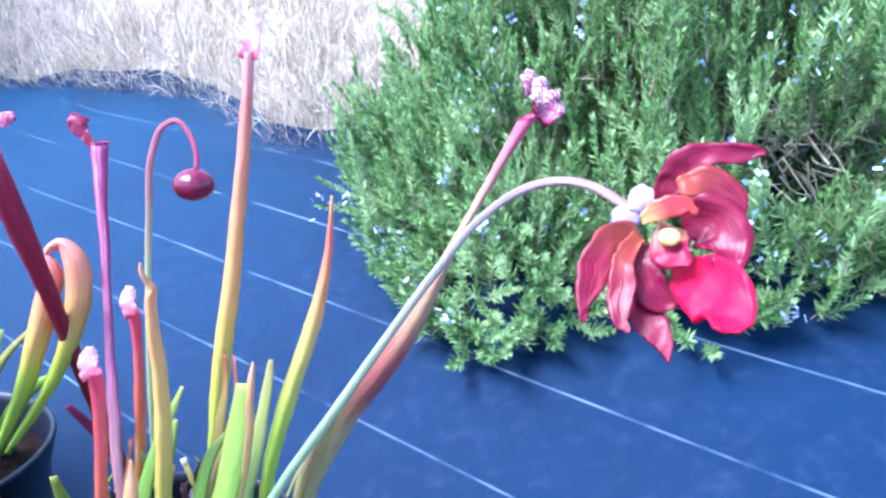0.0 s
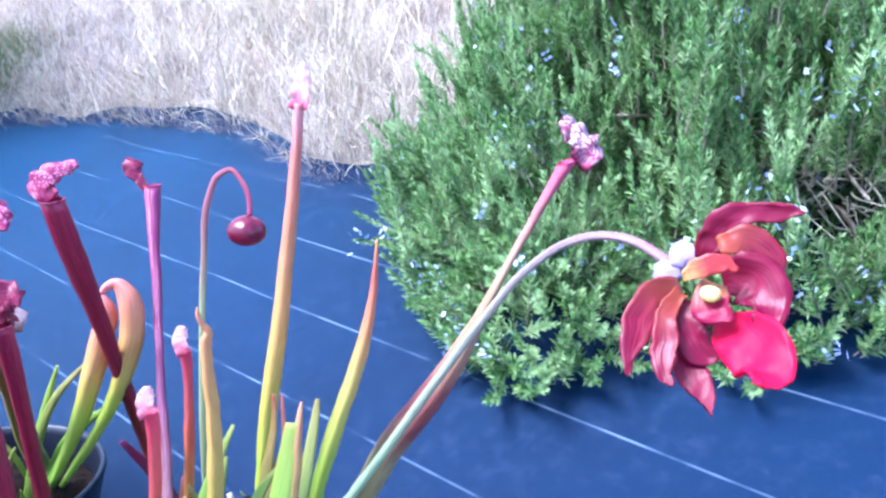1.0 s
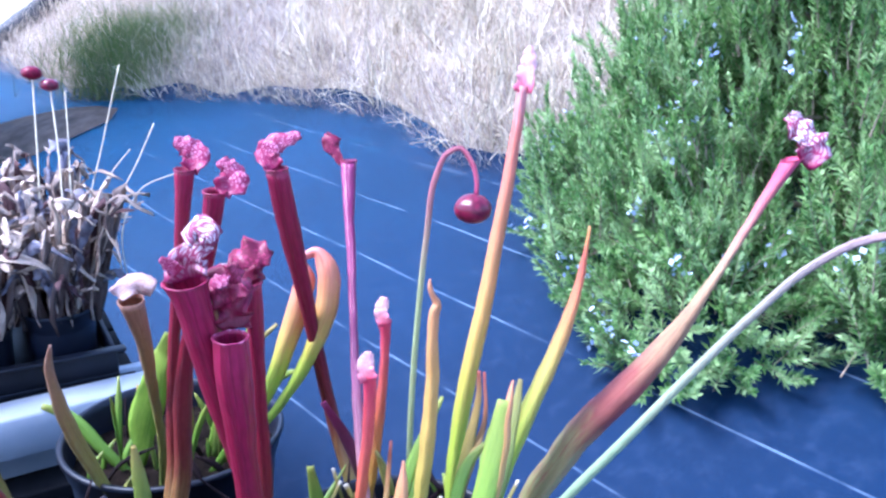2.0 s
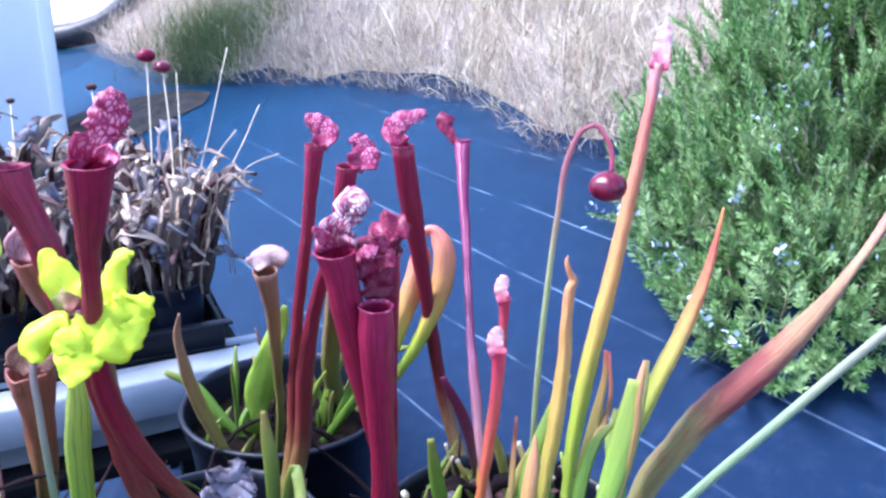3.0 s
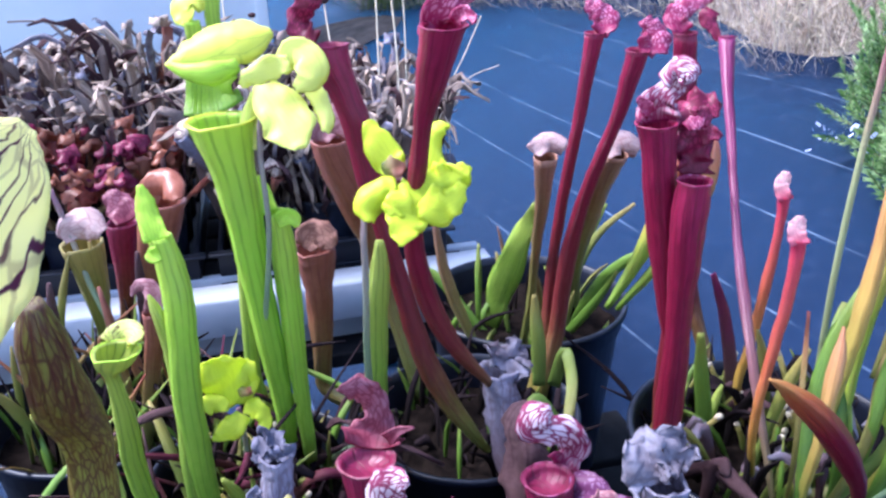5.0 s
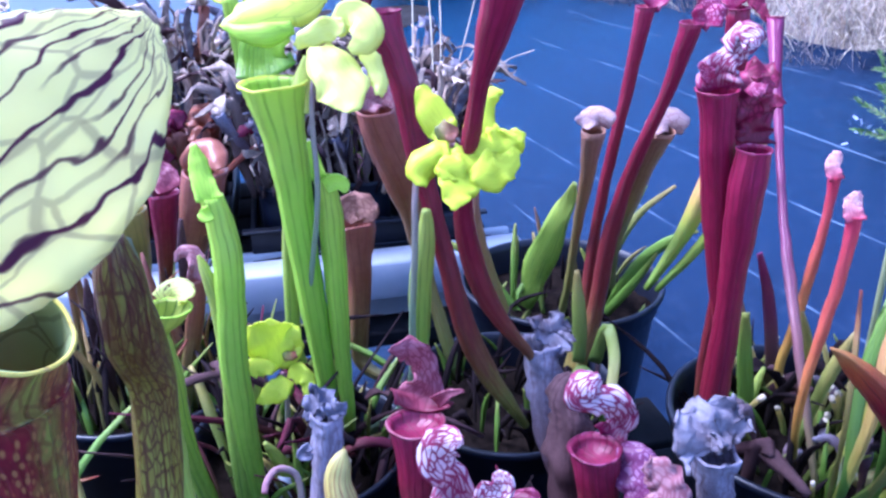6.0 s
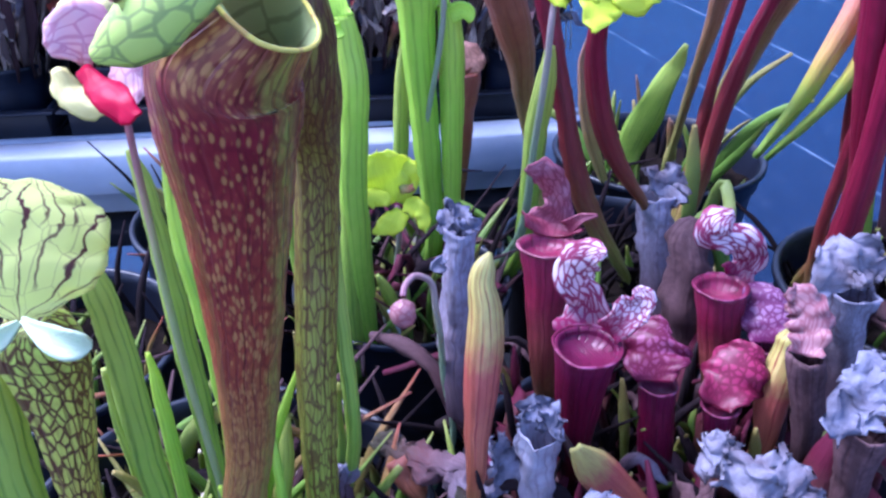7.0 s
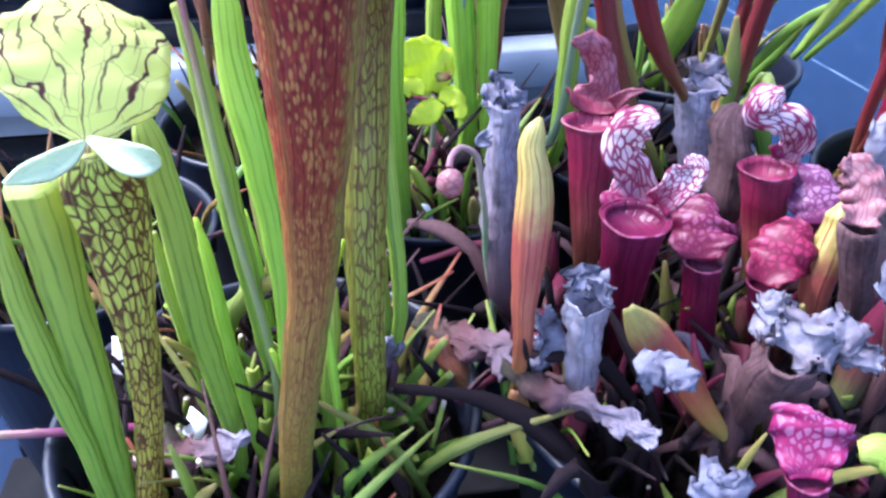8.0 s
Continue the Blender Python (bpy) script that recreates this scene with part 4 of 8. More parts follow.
def petal(kind, pts, name="petal", cup=0.4, ruffle=0.06, waves=2.0, label="", yaw=0.0, across=9, twist=0.0, side=EYE_SIDE):
    """A petal, sepal or bract on the newest flower stem."""
    return part(name, crumpled(ribbon(pts, across, 6, cup, ruffle, waves, 0.0012, seed(), yaw=yaw, twist=twist, side=np.array(side)), 0.0028, 0.0010, 60.0, 0.0008), M[kind], LAST[-1], label)


def bud(kind, at, r, name="flower_bud", squash=0.8, label="closed round red bud"):
    return part(name, blob(at, r, r, r * squash, 20, 12, 0.05, seed()), M[kind], LAST[-1], label)


def scape(key, kind, pts, name="flower_stem"):
    LAST.append(part(name, tube(pts, 10, 7, 0.0, 0.0, 0.0, seed()), M[kind], PLANTS[key]))
    return LAST[-1]
plant("orange", "right", "tall slender pitcher plant with green to orange traps and pink tops")
pitcher("orange", "orange", [(-0.235, 0.6, 0.668, 0.0073), (-0.2083, 0.5916, 0.7686, 0.0091), (-0.2067, 0.6023, 0.8351, 0.0117), (-0.2017, 0.6131, 0.8967, 0.0132), (-0.1945, 0.6235, 0.9537, 0.0143), (-0.1863, 0.6333, 1.0063, 0.0132), (-0.1795, 0.6423, 1.0599, 0.0109), (-0.1723, 0.6518, 1.122, 0.0094), (-0.1666, 0.6595, 1.1767, 0.008), (-0.1646, 0.6629, 1.2057, 0.008)], [(-0.1636, 0.6584, 1.1989, 0.0087), (-0.1624, 0.666, 1.2176, 0.0079), (-0.1615, 0.6718, 1.2316, 0.006), (-0.1608, 0.6751, 1.2395, 0.002)], "h_blush", label='tall green trap flushing orange and pink upward', flat=0.6, keel=0.15, hside=(0.03, -1.0, 0.05))
pitcher("orange", "greentip", [(-0.22, 0.6, 0.668, 0.009), (-0.1722, 0.6176, 0.7539, 0.0112), (-0.1637, 0.623, 0.8069, 0.0141), (-0.1491, 0.6294, 0.8618, 0.016), (-0.1327, 0.6352, 0.9118, 0.0165), (-0.119, 0.6394, 0.9511, 0.0153), (-0.1066, 0.6428, 0.9947, 0.0117), (-0.099, 0.6443, 1.0363, 0.0069), (-0.0959, 0.6443, 1.0642, 0.004), (-0.0945, 0.644, 1.0831, 0.002)], keel=0.3, inner=0, label='slim green trap with orange closed tip', flat=0.5)
pitcher("orange", "yellow", [(-0.245, 0.55, 0.668, 0.007), (-0.2187, 0.4987, 0.8206, 0.0088), (-0.2145, 0.5007, 0.8644, 0.0102), (-0.2092, 0.5025, 0.9204, 0.0107), (-0.2058, 0.5026, 0.9737, 0.0096), (-0.2055, 0.5009, 1.0195, 0.0076), (-0.2044, 0.5001, 1.043, 0.0064), (-0.2024, 0.5002, 1.0499, 0.0057), (-0.2054, 0.4983, 1.0576, 0.0039), (-0.2077, 0.4968, 1.0656, 0.0028), (-0.2072, 0.4965, 1.0708, 0.001)], inner=0, label='yellow trap with a small hood', flat=0.6)
pitcher("orange", "pink", [(-0.29, 0.66, 0.668, 0.0038), (-0.3129, 0.6538, 0.7275, 0.0047), (-0.3079, 0.6589, 0.7852, 0.0051), (-0.3022, 0.6637, 0.848, 0.0055), (-0.2984, 0.6668, 0.9019, 0.0049), (-0.2972, 0.668, 0.9378, 0.0048), (-0.2977, 0.6681, 0.957, 0.0062)], [(-0.2957, 0.6624, 0.9549, 0.0076), (-0.3006, 0.6651, 0.9672, 0.0066), (-0.2998, 0.6693, 0.9772, 0.0057), (-0.2993, 0.6713, 0.9817, 0.0019)], "h_blush", label='small trap with bright pink top', hside=(0.19, -0.92, 0.35))
pitcher("orange", "pink", [(-0.275, 0.57, 0.668, 0.0034), (-0.2742, 0.5052, 0.8065, 0.0042), (-0.2701, 0.5107, 0.8648, 0.0049), (-0.2661, 0.5145, 0.9071, 0.0052), (-0.2643, 0.5169, 0.9454, 0.0055), (-0.2641, 0.5178, 0.9641, 0.0059), (-0.2646, 0.5178, 0.9721, 0.0062)], [(-0.2628, 0.5129, 0.9692, 0.0078), (-0.2674, 0.5152, 0.9802, 0.0066), (-0.2662, 0.5186, 0.9875, 0.005), (-0.2663, 0.5202, 0.9921, 0.0016)], "h_blush", label='small trap with coral pink top', hside=(0.18, -0.9, 0.4))
pitcher("orange", "rosy", [(-0.22, 0.58, 0.668, 0.0137), (-0.146, 0.6626, 0.7242, 0.0171), (-0.1322, 0.6608, 0.7762, 0.0219), (-0.11, 0.6592, 0.8215, 0.023), (-0.0888, 0.6566, 0.8623, 0.0234), (-0.0636, 0.6527, 0.8988, 0.0238), (-0.0366, 0.6465, 0.9396, 0.0208), (0.0201, 0.6317, 1.0541, 0.0064), (0.0442, 0.6634, 1.0916, 0.0067), (0.0658, 0.6903, 1.1238, 0.0088), (0.0812, 0.7083, 1.1451, 0.0116)], [(0.0894, 0.7126, 1.142, 0.0107), (0.1009, 0.7196, 1.1558, 0.0145), (0.0951, 0.722, 1.1649, 0.0124), (0.0833, 0.7248, 1.1775, 0.0097), (0.078, 0.7272, 1.1862, 0.0038)], "h_white", lip="h_red", label="long leaning trap, rosy brown with a pink mouth", ruffle=0.4, flat=0.6)
pitcher("orange", "yellow", [(-0.235, 0.5, 0.668, 0.0058), (-0.2182, 0.4431, 0.8679, 0.0073), (-0.2183, 0.4529, 0.8936, 0.0084), (-0.2178, 0.4589, 0.9085, 0.0065), (-0.2183, 0.4624, 0.9184, 0.0036), (-0.219, 0.4654, 0.9269, 0.0015)], inner=0, label='short yellow trap still closed', flat=0.7)
blade("orange", "olive", [(-0.2397, 0.4959, 0.668, 0.0031), (-0.1639, 0.4929, 0.8374, 0.0052), (-0.1519, 0.5255, 0.8705, 0.0063), (-0.146, 0.5588, 0.9095, 0.0047), (-0.144, 0.5815, 0.9381, 0.0029), (-0.1437, 0.5895, 0.9485, 0.0014)])
blade("orange", "blade_brown", [(-0.223, 0.5018, 0.668, 0.0025), (-0.1846, 0.4863, 0.8419, 0.0042), (-0.1838, 0.5155, 0.8686, 0.005), (-0.1756, 0.5474, 0.8949, 0.0032), (-0.1719, 0.5662, 0.9115, 0.0018), (-0.1787, 0.5977, 0.947, 0.0007)])
blade("orange", "blade", [(-0.203, 0.5129, 0.668, 0.0032), (-0.2094, 0.4961, 0.8339, 0.0053), (-0.225, 0.5272, 0.8688, 0.0063), (-0.2243, 0.5506, 0.8911, 0.0045), (-0.2236, 0.5626, 0.9026, 0.0019)])
blade("orange", "blade", [(-0.203, 0.5129, 0.668, 0.0031), (-0.1551, 0.4964, 0.8374, 0.0052), (-0.1558, 0.5247, 0.8643, 0.0071), (-0.1659, 0.5426, 0.8855, 0.0043), (-0.1655, 0.5651, 0.9077, 0.0018)])
blade("orange", "blade_brown", [(-0.2364, 0.4969, 0.668, 0.001), (-0.2379, 0.4648, 0.8418, 0.0017), (-0.2428, 0.4969, 0.8711, 0.0018), (-0.2488, 0.5296, 0.9028, 0.0007)])
blade("orange", "green", [(-0.19, 0.53, 0.668, 0.0044), (-0.1645, 0.4642, 0.8448, 0.0055), (-0.1567, 0.4896, 0.8898, 0.0088), (-0.1514, 0.5099, 0.9267, 0.0088), (-0.1493, 0.5264, 0.9595, 0.0050)])
pitcher("orange", "yellow", [(-0.21, 0.53, 0.668, 0.0051), (-0.1578, 0.4836, 0.8457, 0.0064), (-0.1513, 0.4999, 0.8811, 0.0075), (-0.1471, 0.5144, 0.9143, 0.0083), (-0.146, 0.5267, 0.9453, 0.0071), (-0.1443, 0.535, 0.9652, 0.0038), (-0.1437, 0.5384, 0.9732, 0.0015)], inner=0, label='slender yellow trap still closed', flat=0.6)
blade("orange", "blade", [(-0.215, 0.54, 0.668, 0.0023), (-0.1835, 0.4818, 0.8368, 0.0038), (-0.1823, 0.4978, 0.8772, 0.0048), (-0.1742, 0.512, 0.9056, 0.0038), (-0.1627, 0.5218, 0.9191, 0.0014)], side=(0.05, -0.85, 0.53))
blade("orange", "blade", [(-0.235, 0.53, 0.668, 0.002), (-0.2262, 0.4518, 0.7744, 0.0034), (-0.2307, 0.4782, 0.8363, 0.0048), (-0.2265, 0.5032, 0.8847, 0.0048), (-0.2145, 0.5284, 0.924, 0.0034), (-0.2058, 0.5435, 0.9458, 0.001)], side=(0.04, -0.87, 0.5))
blade("orange", "blade_brown", [(-0.189, 0.524, 0.8553, 0.0039), (-0.1819, 0.5489, 0.9, 0.0044), (-0.1782, 0.5698, 0.9402, 0.0019), (-0.1801, 0.5772, 0.9582, 0.001)], side=(-0.01, -0.91, 0.42))
scape("orange", "scape_red", [(-0.2295, 0.5007, 0.668, 0.0017), (-0.2335, 0.5341, 0.8604, 0.0028), (-0.235, 0.5467, 0.933, 0.0028), (-0.2336, 0.561, 1.0138, 0.0027), (-0.2301, 0.5733, 1.0827, 0.0027), (-0.2244, 0.583, 1.1356, 0.0027), (-0.2166, 0.5868, 1.1528, 0.0024), (-0.2061, 0.5884, 1.1578, 0.0022), (-0.1955, 0.5851, 1.1483, 0.0022), (-0.1888, 0.579, 1.1333, 0.0021), (-0.1877, 0.5739, 1.1219, 0.0021)])
bud("budm", (-0.1898, 0.5700, 1.1105), 0.0157)
scape("orange", "scape", [(-0.2222, 0.5021, 0.668, 0.0019), (-0.0818, 0.4011, 0.9696, 0.0032), (-0.0537, 0.3979, 1.0123, 0.0031), (-0.0207, 0.3923, 1.0646, 0.0028), (0.009, 0.385, 1.1106, 0.0025), (0.0334, 0.3774, 1.1445, 0.0023), (0.0541, 0.37, 1.1625, 0.0023), (0.0718, 0.3624, 1.1692, 0.0023), (0.0863, 0.3538, 1.169, 0.0024), (0.0998, 0.3421, 1.1635, 0.0026), (0.1062, 0.3353, 1.1598, 0.0027)], name="long_flower_stem")
bud("petal_cream", (0.1098, 0.2908, 1.1638), 0.0044, name="ovary", label="pale cream flower centre")
petal("sepal", [(0.1004, 0.3149, 1.1589, 0.0045), (0.0889, 0.3078, 1.1565, 0.0069), (0.08, 0.2961, 1.1467, 0.0065), (0.0753, 0.2847, 1.1364, 0.0043), (0.0738, 0.2777, 1.13, 0.0007)], ruffle=0.06, cup=-0.12, side=(-0.17, -0.92, 0.34))
petal("sepal", [(0.0998, 0.3044, 1.1592, 0.0034), (0.0928, 0.296, 1.1516, 0.0055), (0.09, 0.2849, 1.1405, 0.0059), (0.0915, 0.2762, 1.132, 0.003), (0.0938, 0.2727, 1.1291, 0.0007)], ruffle=0.06, cup=-0.12, side=(-0.2, -0.91, 0.36))
petal("petal", [(0.1053, 0.303, 1.1546, 0.0059), (0.1023, 0.297, 1.1468, 0.0082), (0.1054, 0.2914, 1.1395, 0.0082), (0.1148, 0.286, 1.135, 0.0024)], ruffle=0.08, cup=-0.12, side=(-0.23, -0.91, 0.35))
petal("petal", [(0.1012, 0.2965, 1.136, 0.0029), (0.1034, 0.2879, 1.1292, 0.0058), (0.1076, 0.278, 1.1221, 0.0038), (0.1098, 0.2684, 1.1151, 0.0005)], ruffle=0.06, cup=-0.12, side=(-0.23, -0.88, 0.4))
petal("petal_in", [(0.1172, 0.2965, 1.1499, 0.0039), (0.1206, 0.2869, 1.1479, 0.0108), (0.1253, 0.2735, 1.1459, 0.0145), (0.1271, 0.2605, 1.1428, 0.0118), (0.1233, 0.251, 1.14, 0.0042)], ruffle=0.05, cup=-0.1, across=13, side=(-0.29, -0.89, 0.36))
petal("petal_base", [(0.114, 0.3018, 1.1658, 0.0048), (0.1104, 0.2945, 1.1606, 0.0081), (0.1129, 0.2874, 1.1561, 0.007), (0.1173, 0.2822, 1.1546, 0.0018)], ruffle=0.06, cup=-0.12, side=(-0.26, -0.92, 0.31))
petal("petal", [(0.1187, 0.3073, 1.1658, 0.0059), (0.1282, 0.3025, 1.1684, 0.0111), (0.135, 0.2946, 1.163, 0.0113), (0.1332, 0.2872, 1.1561, 0.0075), (0.1265, 0.2821, 1.1534, 0.0018)], ruffle=0.06, cup=-0.12, side=(-0.3, -0.91, 0.29))
petal("petal", [(0.1128, 0.3191, 1.17, 0.003), (0.1159, 0.3196, 1.1795, 0.006), (0.1215, 0.3197, 1.188, 0.0067), (0.1322, 0.3183, 1.1935, 0.0056), (0.1432, 0.3156, 1.1952, 0.0041), (0.1515, 0.3126, 1.1938, 0.0007)], ruffle=0.08, cup=-0.12, side=(-0.29, -0.93, 0.21))
petal("sepal", [(0.116, 0.3115, 1.1783, 0.0039), (0.1264, 0.3105, 1.1827, 0.0073), (0.1363, 0.3059, 1.1771, 0.0072), (0.1389, 0.2996, 1.167, 0.0031), (0.1385, 0.2955, 1.1603, 0.0007)], ruffle=0.06, cup=-0.12, side=(-0.3, -0.92, 0.26))
petal("sepal", [(0.1379, 0.3055, 1.1743, 0.0019), (0.1405, 0.2999, 1.1665, 0.0031), (0.1392, 0.2909, 1.1539, 0.0021), (0.1378, 0.2854, 1.1464, 0.0005)], ruffle=0.06, cup=-0.12, side=(-0.32, -0.9, 0.29))
petal("petal_gold", [(0.0984, 0.2989, 1.168, 0.0017), (0.105, 0.2984, 1.1722, 0.0036), (0.1149, 0.2969, 1.1753, 0.0035), (0.1229, 0.2943, 1.1737, 0.0009)], ruffle=0.08, cup=-0.12, name='sepal', side=(-0.25, -0.93, 0.27))
petal("lilac", [(0.1056, 0.335, 1.1611, 0.0027), (0.1083, 0.3371, 1.1677, 0.0055), (0.1138, 0.3377, 1.169, 0.0027)], name="bract")
petal("lilac", [(0.1057, 0.3345, 1.1598, 0.0027), (0.0974, 0.334, 1.1589, 0.0049), (0.0947, 0.3342, 1.1597, 0.0014)], name="bract")
plant("maroon", "right", "maroon pitcher plant with narrow necked traps and pink marbled hoods")
pitcher("maroon", "red", [(-0.3362, 0.7077, 0.668, 0.0084), (-0.3935, 0.7596, 0.7737, 0.0086), (-0.4021, 0.7358, 0.8764, 0.0082), (-0.4072, 0.7103, 0.9705, 0.0094), (-0.41, 0.6871, 1.0424, 0.0121), (-0.4097, 0.6614, 1.1122, 0.0114)], [(-0.4109, 0.6646, 1.1115, 0.0088), (-0.4226, 0.6657, 1.1246, 0.0105), (-0.4171, 0.6723, 1.1345, 0.0111), (-0.4045, 0.6801, 1.1399, 0.007), (-0.3931, 0.6865, 1.1432, 0.0035)], "h_pink", lip="h_red", ruffle=0.28, label="maroon trap with frilled hood", keel=0.1, seg=20)
pitcher("maroon", "mauve", [(-0.2452, 0.5398, 0.668, 0.003), (-0.2962, 0.5908, 0.8138, 0.005), (-0.322, 0.6504, 0.8576, 0.0058), (-0.3525, 0.7233, 0.9182, 0.0045), (-0.3776, 0.7893, 0.9785, 0.0053), (-0.4004, 0.8459, 1.0346, 0.0074), (-0.4158, 0.8882, 1.0782, 0.0107)], [(-0.4235, 0.8866, 1.0727, 0.0052), (-0.4325, 0.8892, 1.0865, 0.0059), (-0.4414, 0.8918, 1.1003, 0.0111), (-0.438, 0.8973, 1.1092, 0.0096)], "h_red", lip="h_red", label="thin mauve trap with a dried hood", keel=0.1, seg=20)
pitcher("maroon", "red", [(-0.3874, 0.5978, 0.668, 0.0072), (-0.342, 0.4423, 0.8923, 0.0072), (-0.3473, 0.4325, 0.949, 0.011), (-0.3524, 0.421, 1.002, 0.0123), (-0.3554, 0.4106, 1.0442, 0.0123), (-0.3566, 0.4031, 1.0723, 0.0132), (-0.3576, 0.3985, 1.0873, 0.0146)], [(-0.36, 0.4112, 1.0856, 0.0141), (-0.36, 0.4097, 1.0957, 0.0139), (-0.3577, 0.4089, 1.1043, 0.0106), (-0.351, 0.4099, 1.1117, 0.0073), (-0.3476, 0.4085, 1.1179, 0.0096), (-0.3491, 0.4041, 1.1234, 0.0103), (-0.3387, 0.4041, 1.1241, 0.0078), (-0.3349, 0.4034, 1.1182, 0.0024)], "h_white", neck=[(-0.3636, 0.4004, 1.0933, 0.0049), (-0.3673, 0.3954, 1.1003, 0.0048), (-0.37, 0.3904, 1.106, 0.002)], nkind='h_pink', lip='h_red', ruffle=0.4, waves=5.0, label='fat maroon trap with a white marbled hood', keel=0.12, seg=20)
pitcher("maroon", "red", [(-0.3852, 0.608, 0.668, 0.0091), (-0.3376, 0.4362, 0.7683, 0.0091), (-0.3361, 0.433, 0.8256, 0.0118), (-0.3342, 0.4286, 0.8799, 0.0109), (-0.3334, 0.4222, 0.9312, 0.01), (-0.3321, 0.4147, 0.9796, 0.0122), (-0.3305, 0.4082, 1.015, 0.0135), (-0.329, 0.4038, 1.0369, 0.0128), (-0.3279, 0.4016, 1.0478, 0.0118)], [(-0.3331, 0.4204, 1.0465, 0.0118), (-0.3352, 0.4221, 1.058, 0.0126), (-0.336, 0.4183, 1.072, 0.0141), (-0.3358, 0.4177, 1.0836, 0.0139), (-0.3315, 0.418, 1.0923, 0.0065), (-0.3302, 0.421, 1.0972, 0.0016)], "h_red", neck=[(-0.3274, 0.4069, 1.0768, 0.0056), (-0.3203, 0.4066, 1.081, 0.0056), (-0.3146, 0.4064, 1.0792, 0.0024)], nkind='h_red', lip='h_pink', ruffle=0.5, label='maroon trap with open mouth', keel=0.12, seg=20, slant=0.9)
blade("maroon", "h_pink", [(-0.3367, 0.3975, 1.0865, 0.0032), (-0.3323, 0.3996, 1.0897, 0.0048), (-0.326, 0.4013, 1.0899, 0.0032)], ruffle=0.5, name='hood_frill')
pitcher("maroon", "red", [(-0.3635, 0.538, 0.668, 0.0033), (-0.3655, 0.5161, 0.7825, 0.0055), (-0.3606, 0.5065, 0.858, 0.0062), (-0.3535, 0.4908, 0.9529, 0.0058), (-0.3458, 0.4751, 1.0277, 0.0066), (-0.342, 0.4657, 1.0652, 0.0075)], [(-0.3429, 0.4674, 1.0635, 0.0088), (-0.3511, 0.4696, 1.0745, 0.0132), (-0.3414, 0.4752, 1.083, 0.0154), (-0.3315, 0.4772, 1.081, 0.0044)], "h_red", lip="h_red", ruffle=0.5, label="slim dark red trap with a rolled hood", keel=0.1, seg=20)
blade("maroon", "blade", [(-0.3298, 0.588, 0.668, 0.0073), (-0.3331, 0.5817, 0.74, 0.0077), (-0.3396, 0.5724, 0.7974, 0.0063), (-0.3423, 0.5657, 0.8386, 0.0028)])
blade("maroon", "mauve", [(-0.3232, 0.7153, 0.668, 0.0068), (-0.3305, 0.6822, 0.7582, 0.007), (-0.3379, 0.6467, 0.8292, 0.0054), (-0.3466, 0.613, 0.8832, 0.0023)])
pitcher("maroon", "dark_tip", [(-0.225, 0.5, 0.668, 0.005), (-0.1879, 0.4015, 0.832, 0.0084), (-0.201, 0.3837, 0.8692, 0.0154), (-0.216, 0.3633, 0.902, 0.0163), (-0.2305, 0.3428, 0.9274, 0.0131), (-0.2423, 0.3251, 0.9459, 0.0065), (-0.2496, 0.3137, 0.9565, 0.0014)], keel=0.3, inner=0, label='dark red bent trap with an orange tip', flat=0.6)
plant("rust", "red", "pitcher plant with long maroon and rust traps")
pitcher("rust", "red", [(-0.535, 0.5904, 0.668, 0.0103), (-0.5293, 0.618, 0.7628, 0.0087), (-0.5251, 0.6208, 0.8592, 0.0067), (-0.5146, 0.6237, 0.9491, 0.0063), (-0.5022, 0.6247, 1.0262, 0.0066), (-0.4941, 0.6232, 1.0804, 0.0079), (-0.4886, 0.6215, 1.1137, 0.0096)], [(-0.4859, 0.6257, 1.1115, 0.0097), (-0.4812, 0.6356, 1.1243, 0.0114), (-0.4933, 0.6346, 1.135, 0.0097), (-0.5042, 0.6311, 1.1395, 0.004)], "h_pink", lip="h_red", ruffle=0.28, label="slender maroon trap with pink marbled hood", keel=0.1, seg=20)
pitcher("rust", "red", [(-0.5297, 0.5886, 0.668, 0.0102), (-0.5133, 0.6095, 0.7713, 0.0097), (-0.4998, 0.6014, 0.8721, 0.0095), (-0.4766, 0.593, 0.9641, 0.0072), (-0.4495, 0.5844, 1.035, 0.0067), (-0.4345, 0.5746, 1.0822, 0.0087), (-0.4266, 0.5676, 1.1082, 0.0103)], [(-0.4257, 0.5715, 1.1072, 0.0088), (-0.4146, 0.5821, 1.1133, 0.013), (-0.4207, 0.5853, 1.1253, 0.0104), (-0.4287, 0.5853, 1.1335, 0.0052)], "h_pink", lip="h_red", ruffle=0.28, label="slender maroon trap with pink marbled hood", keel=0.1, seg=20)
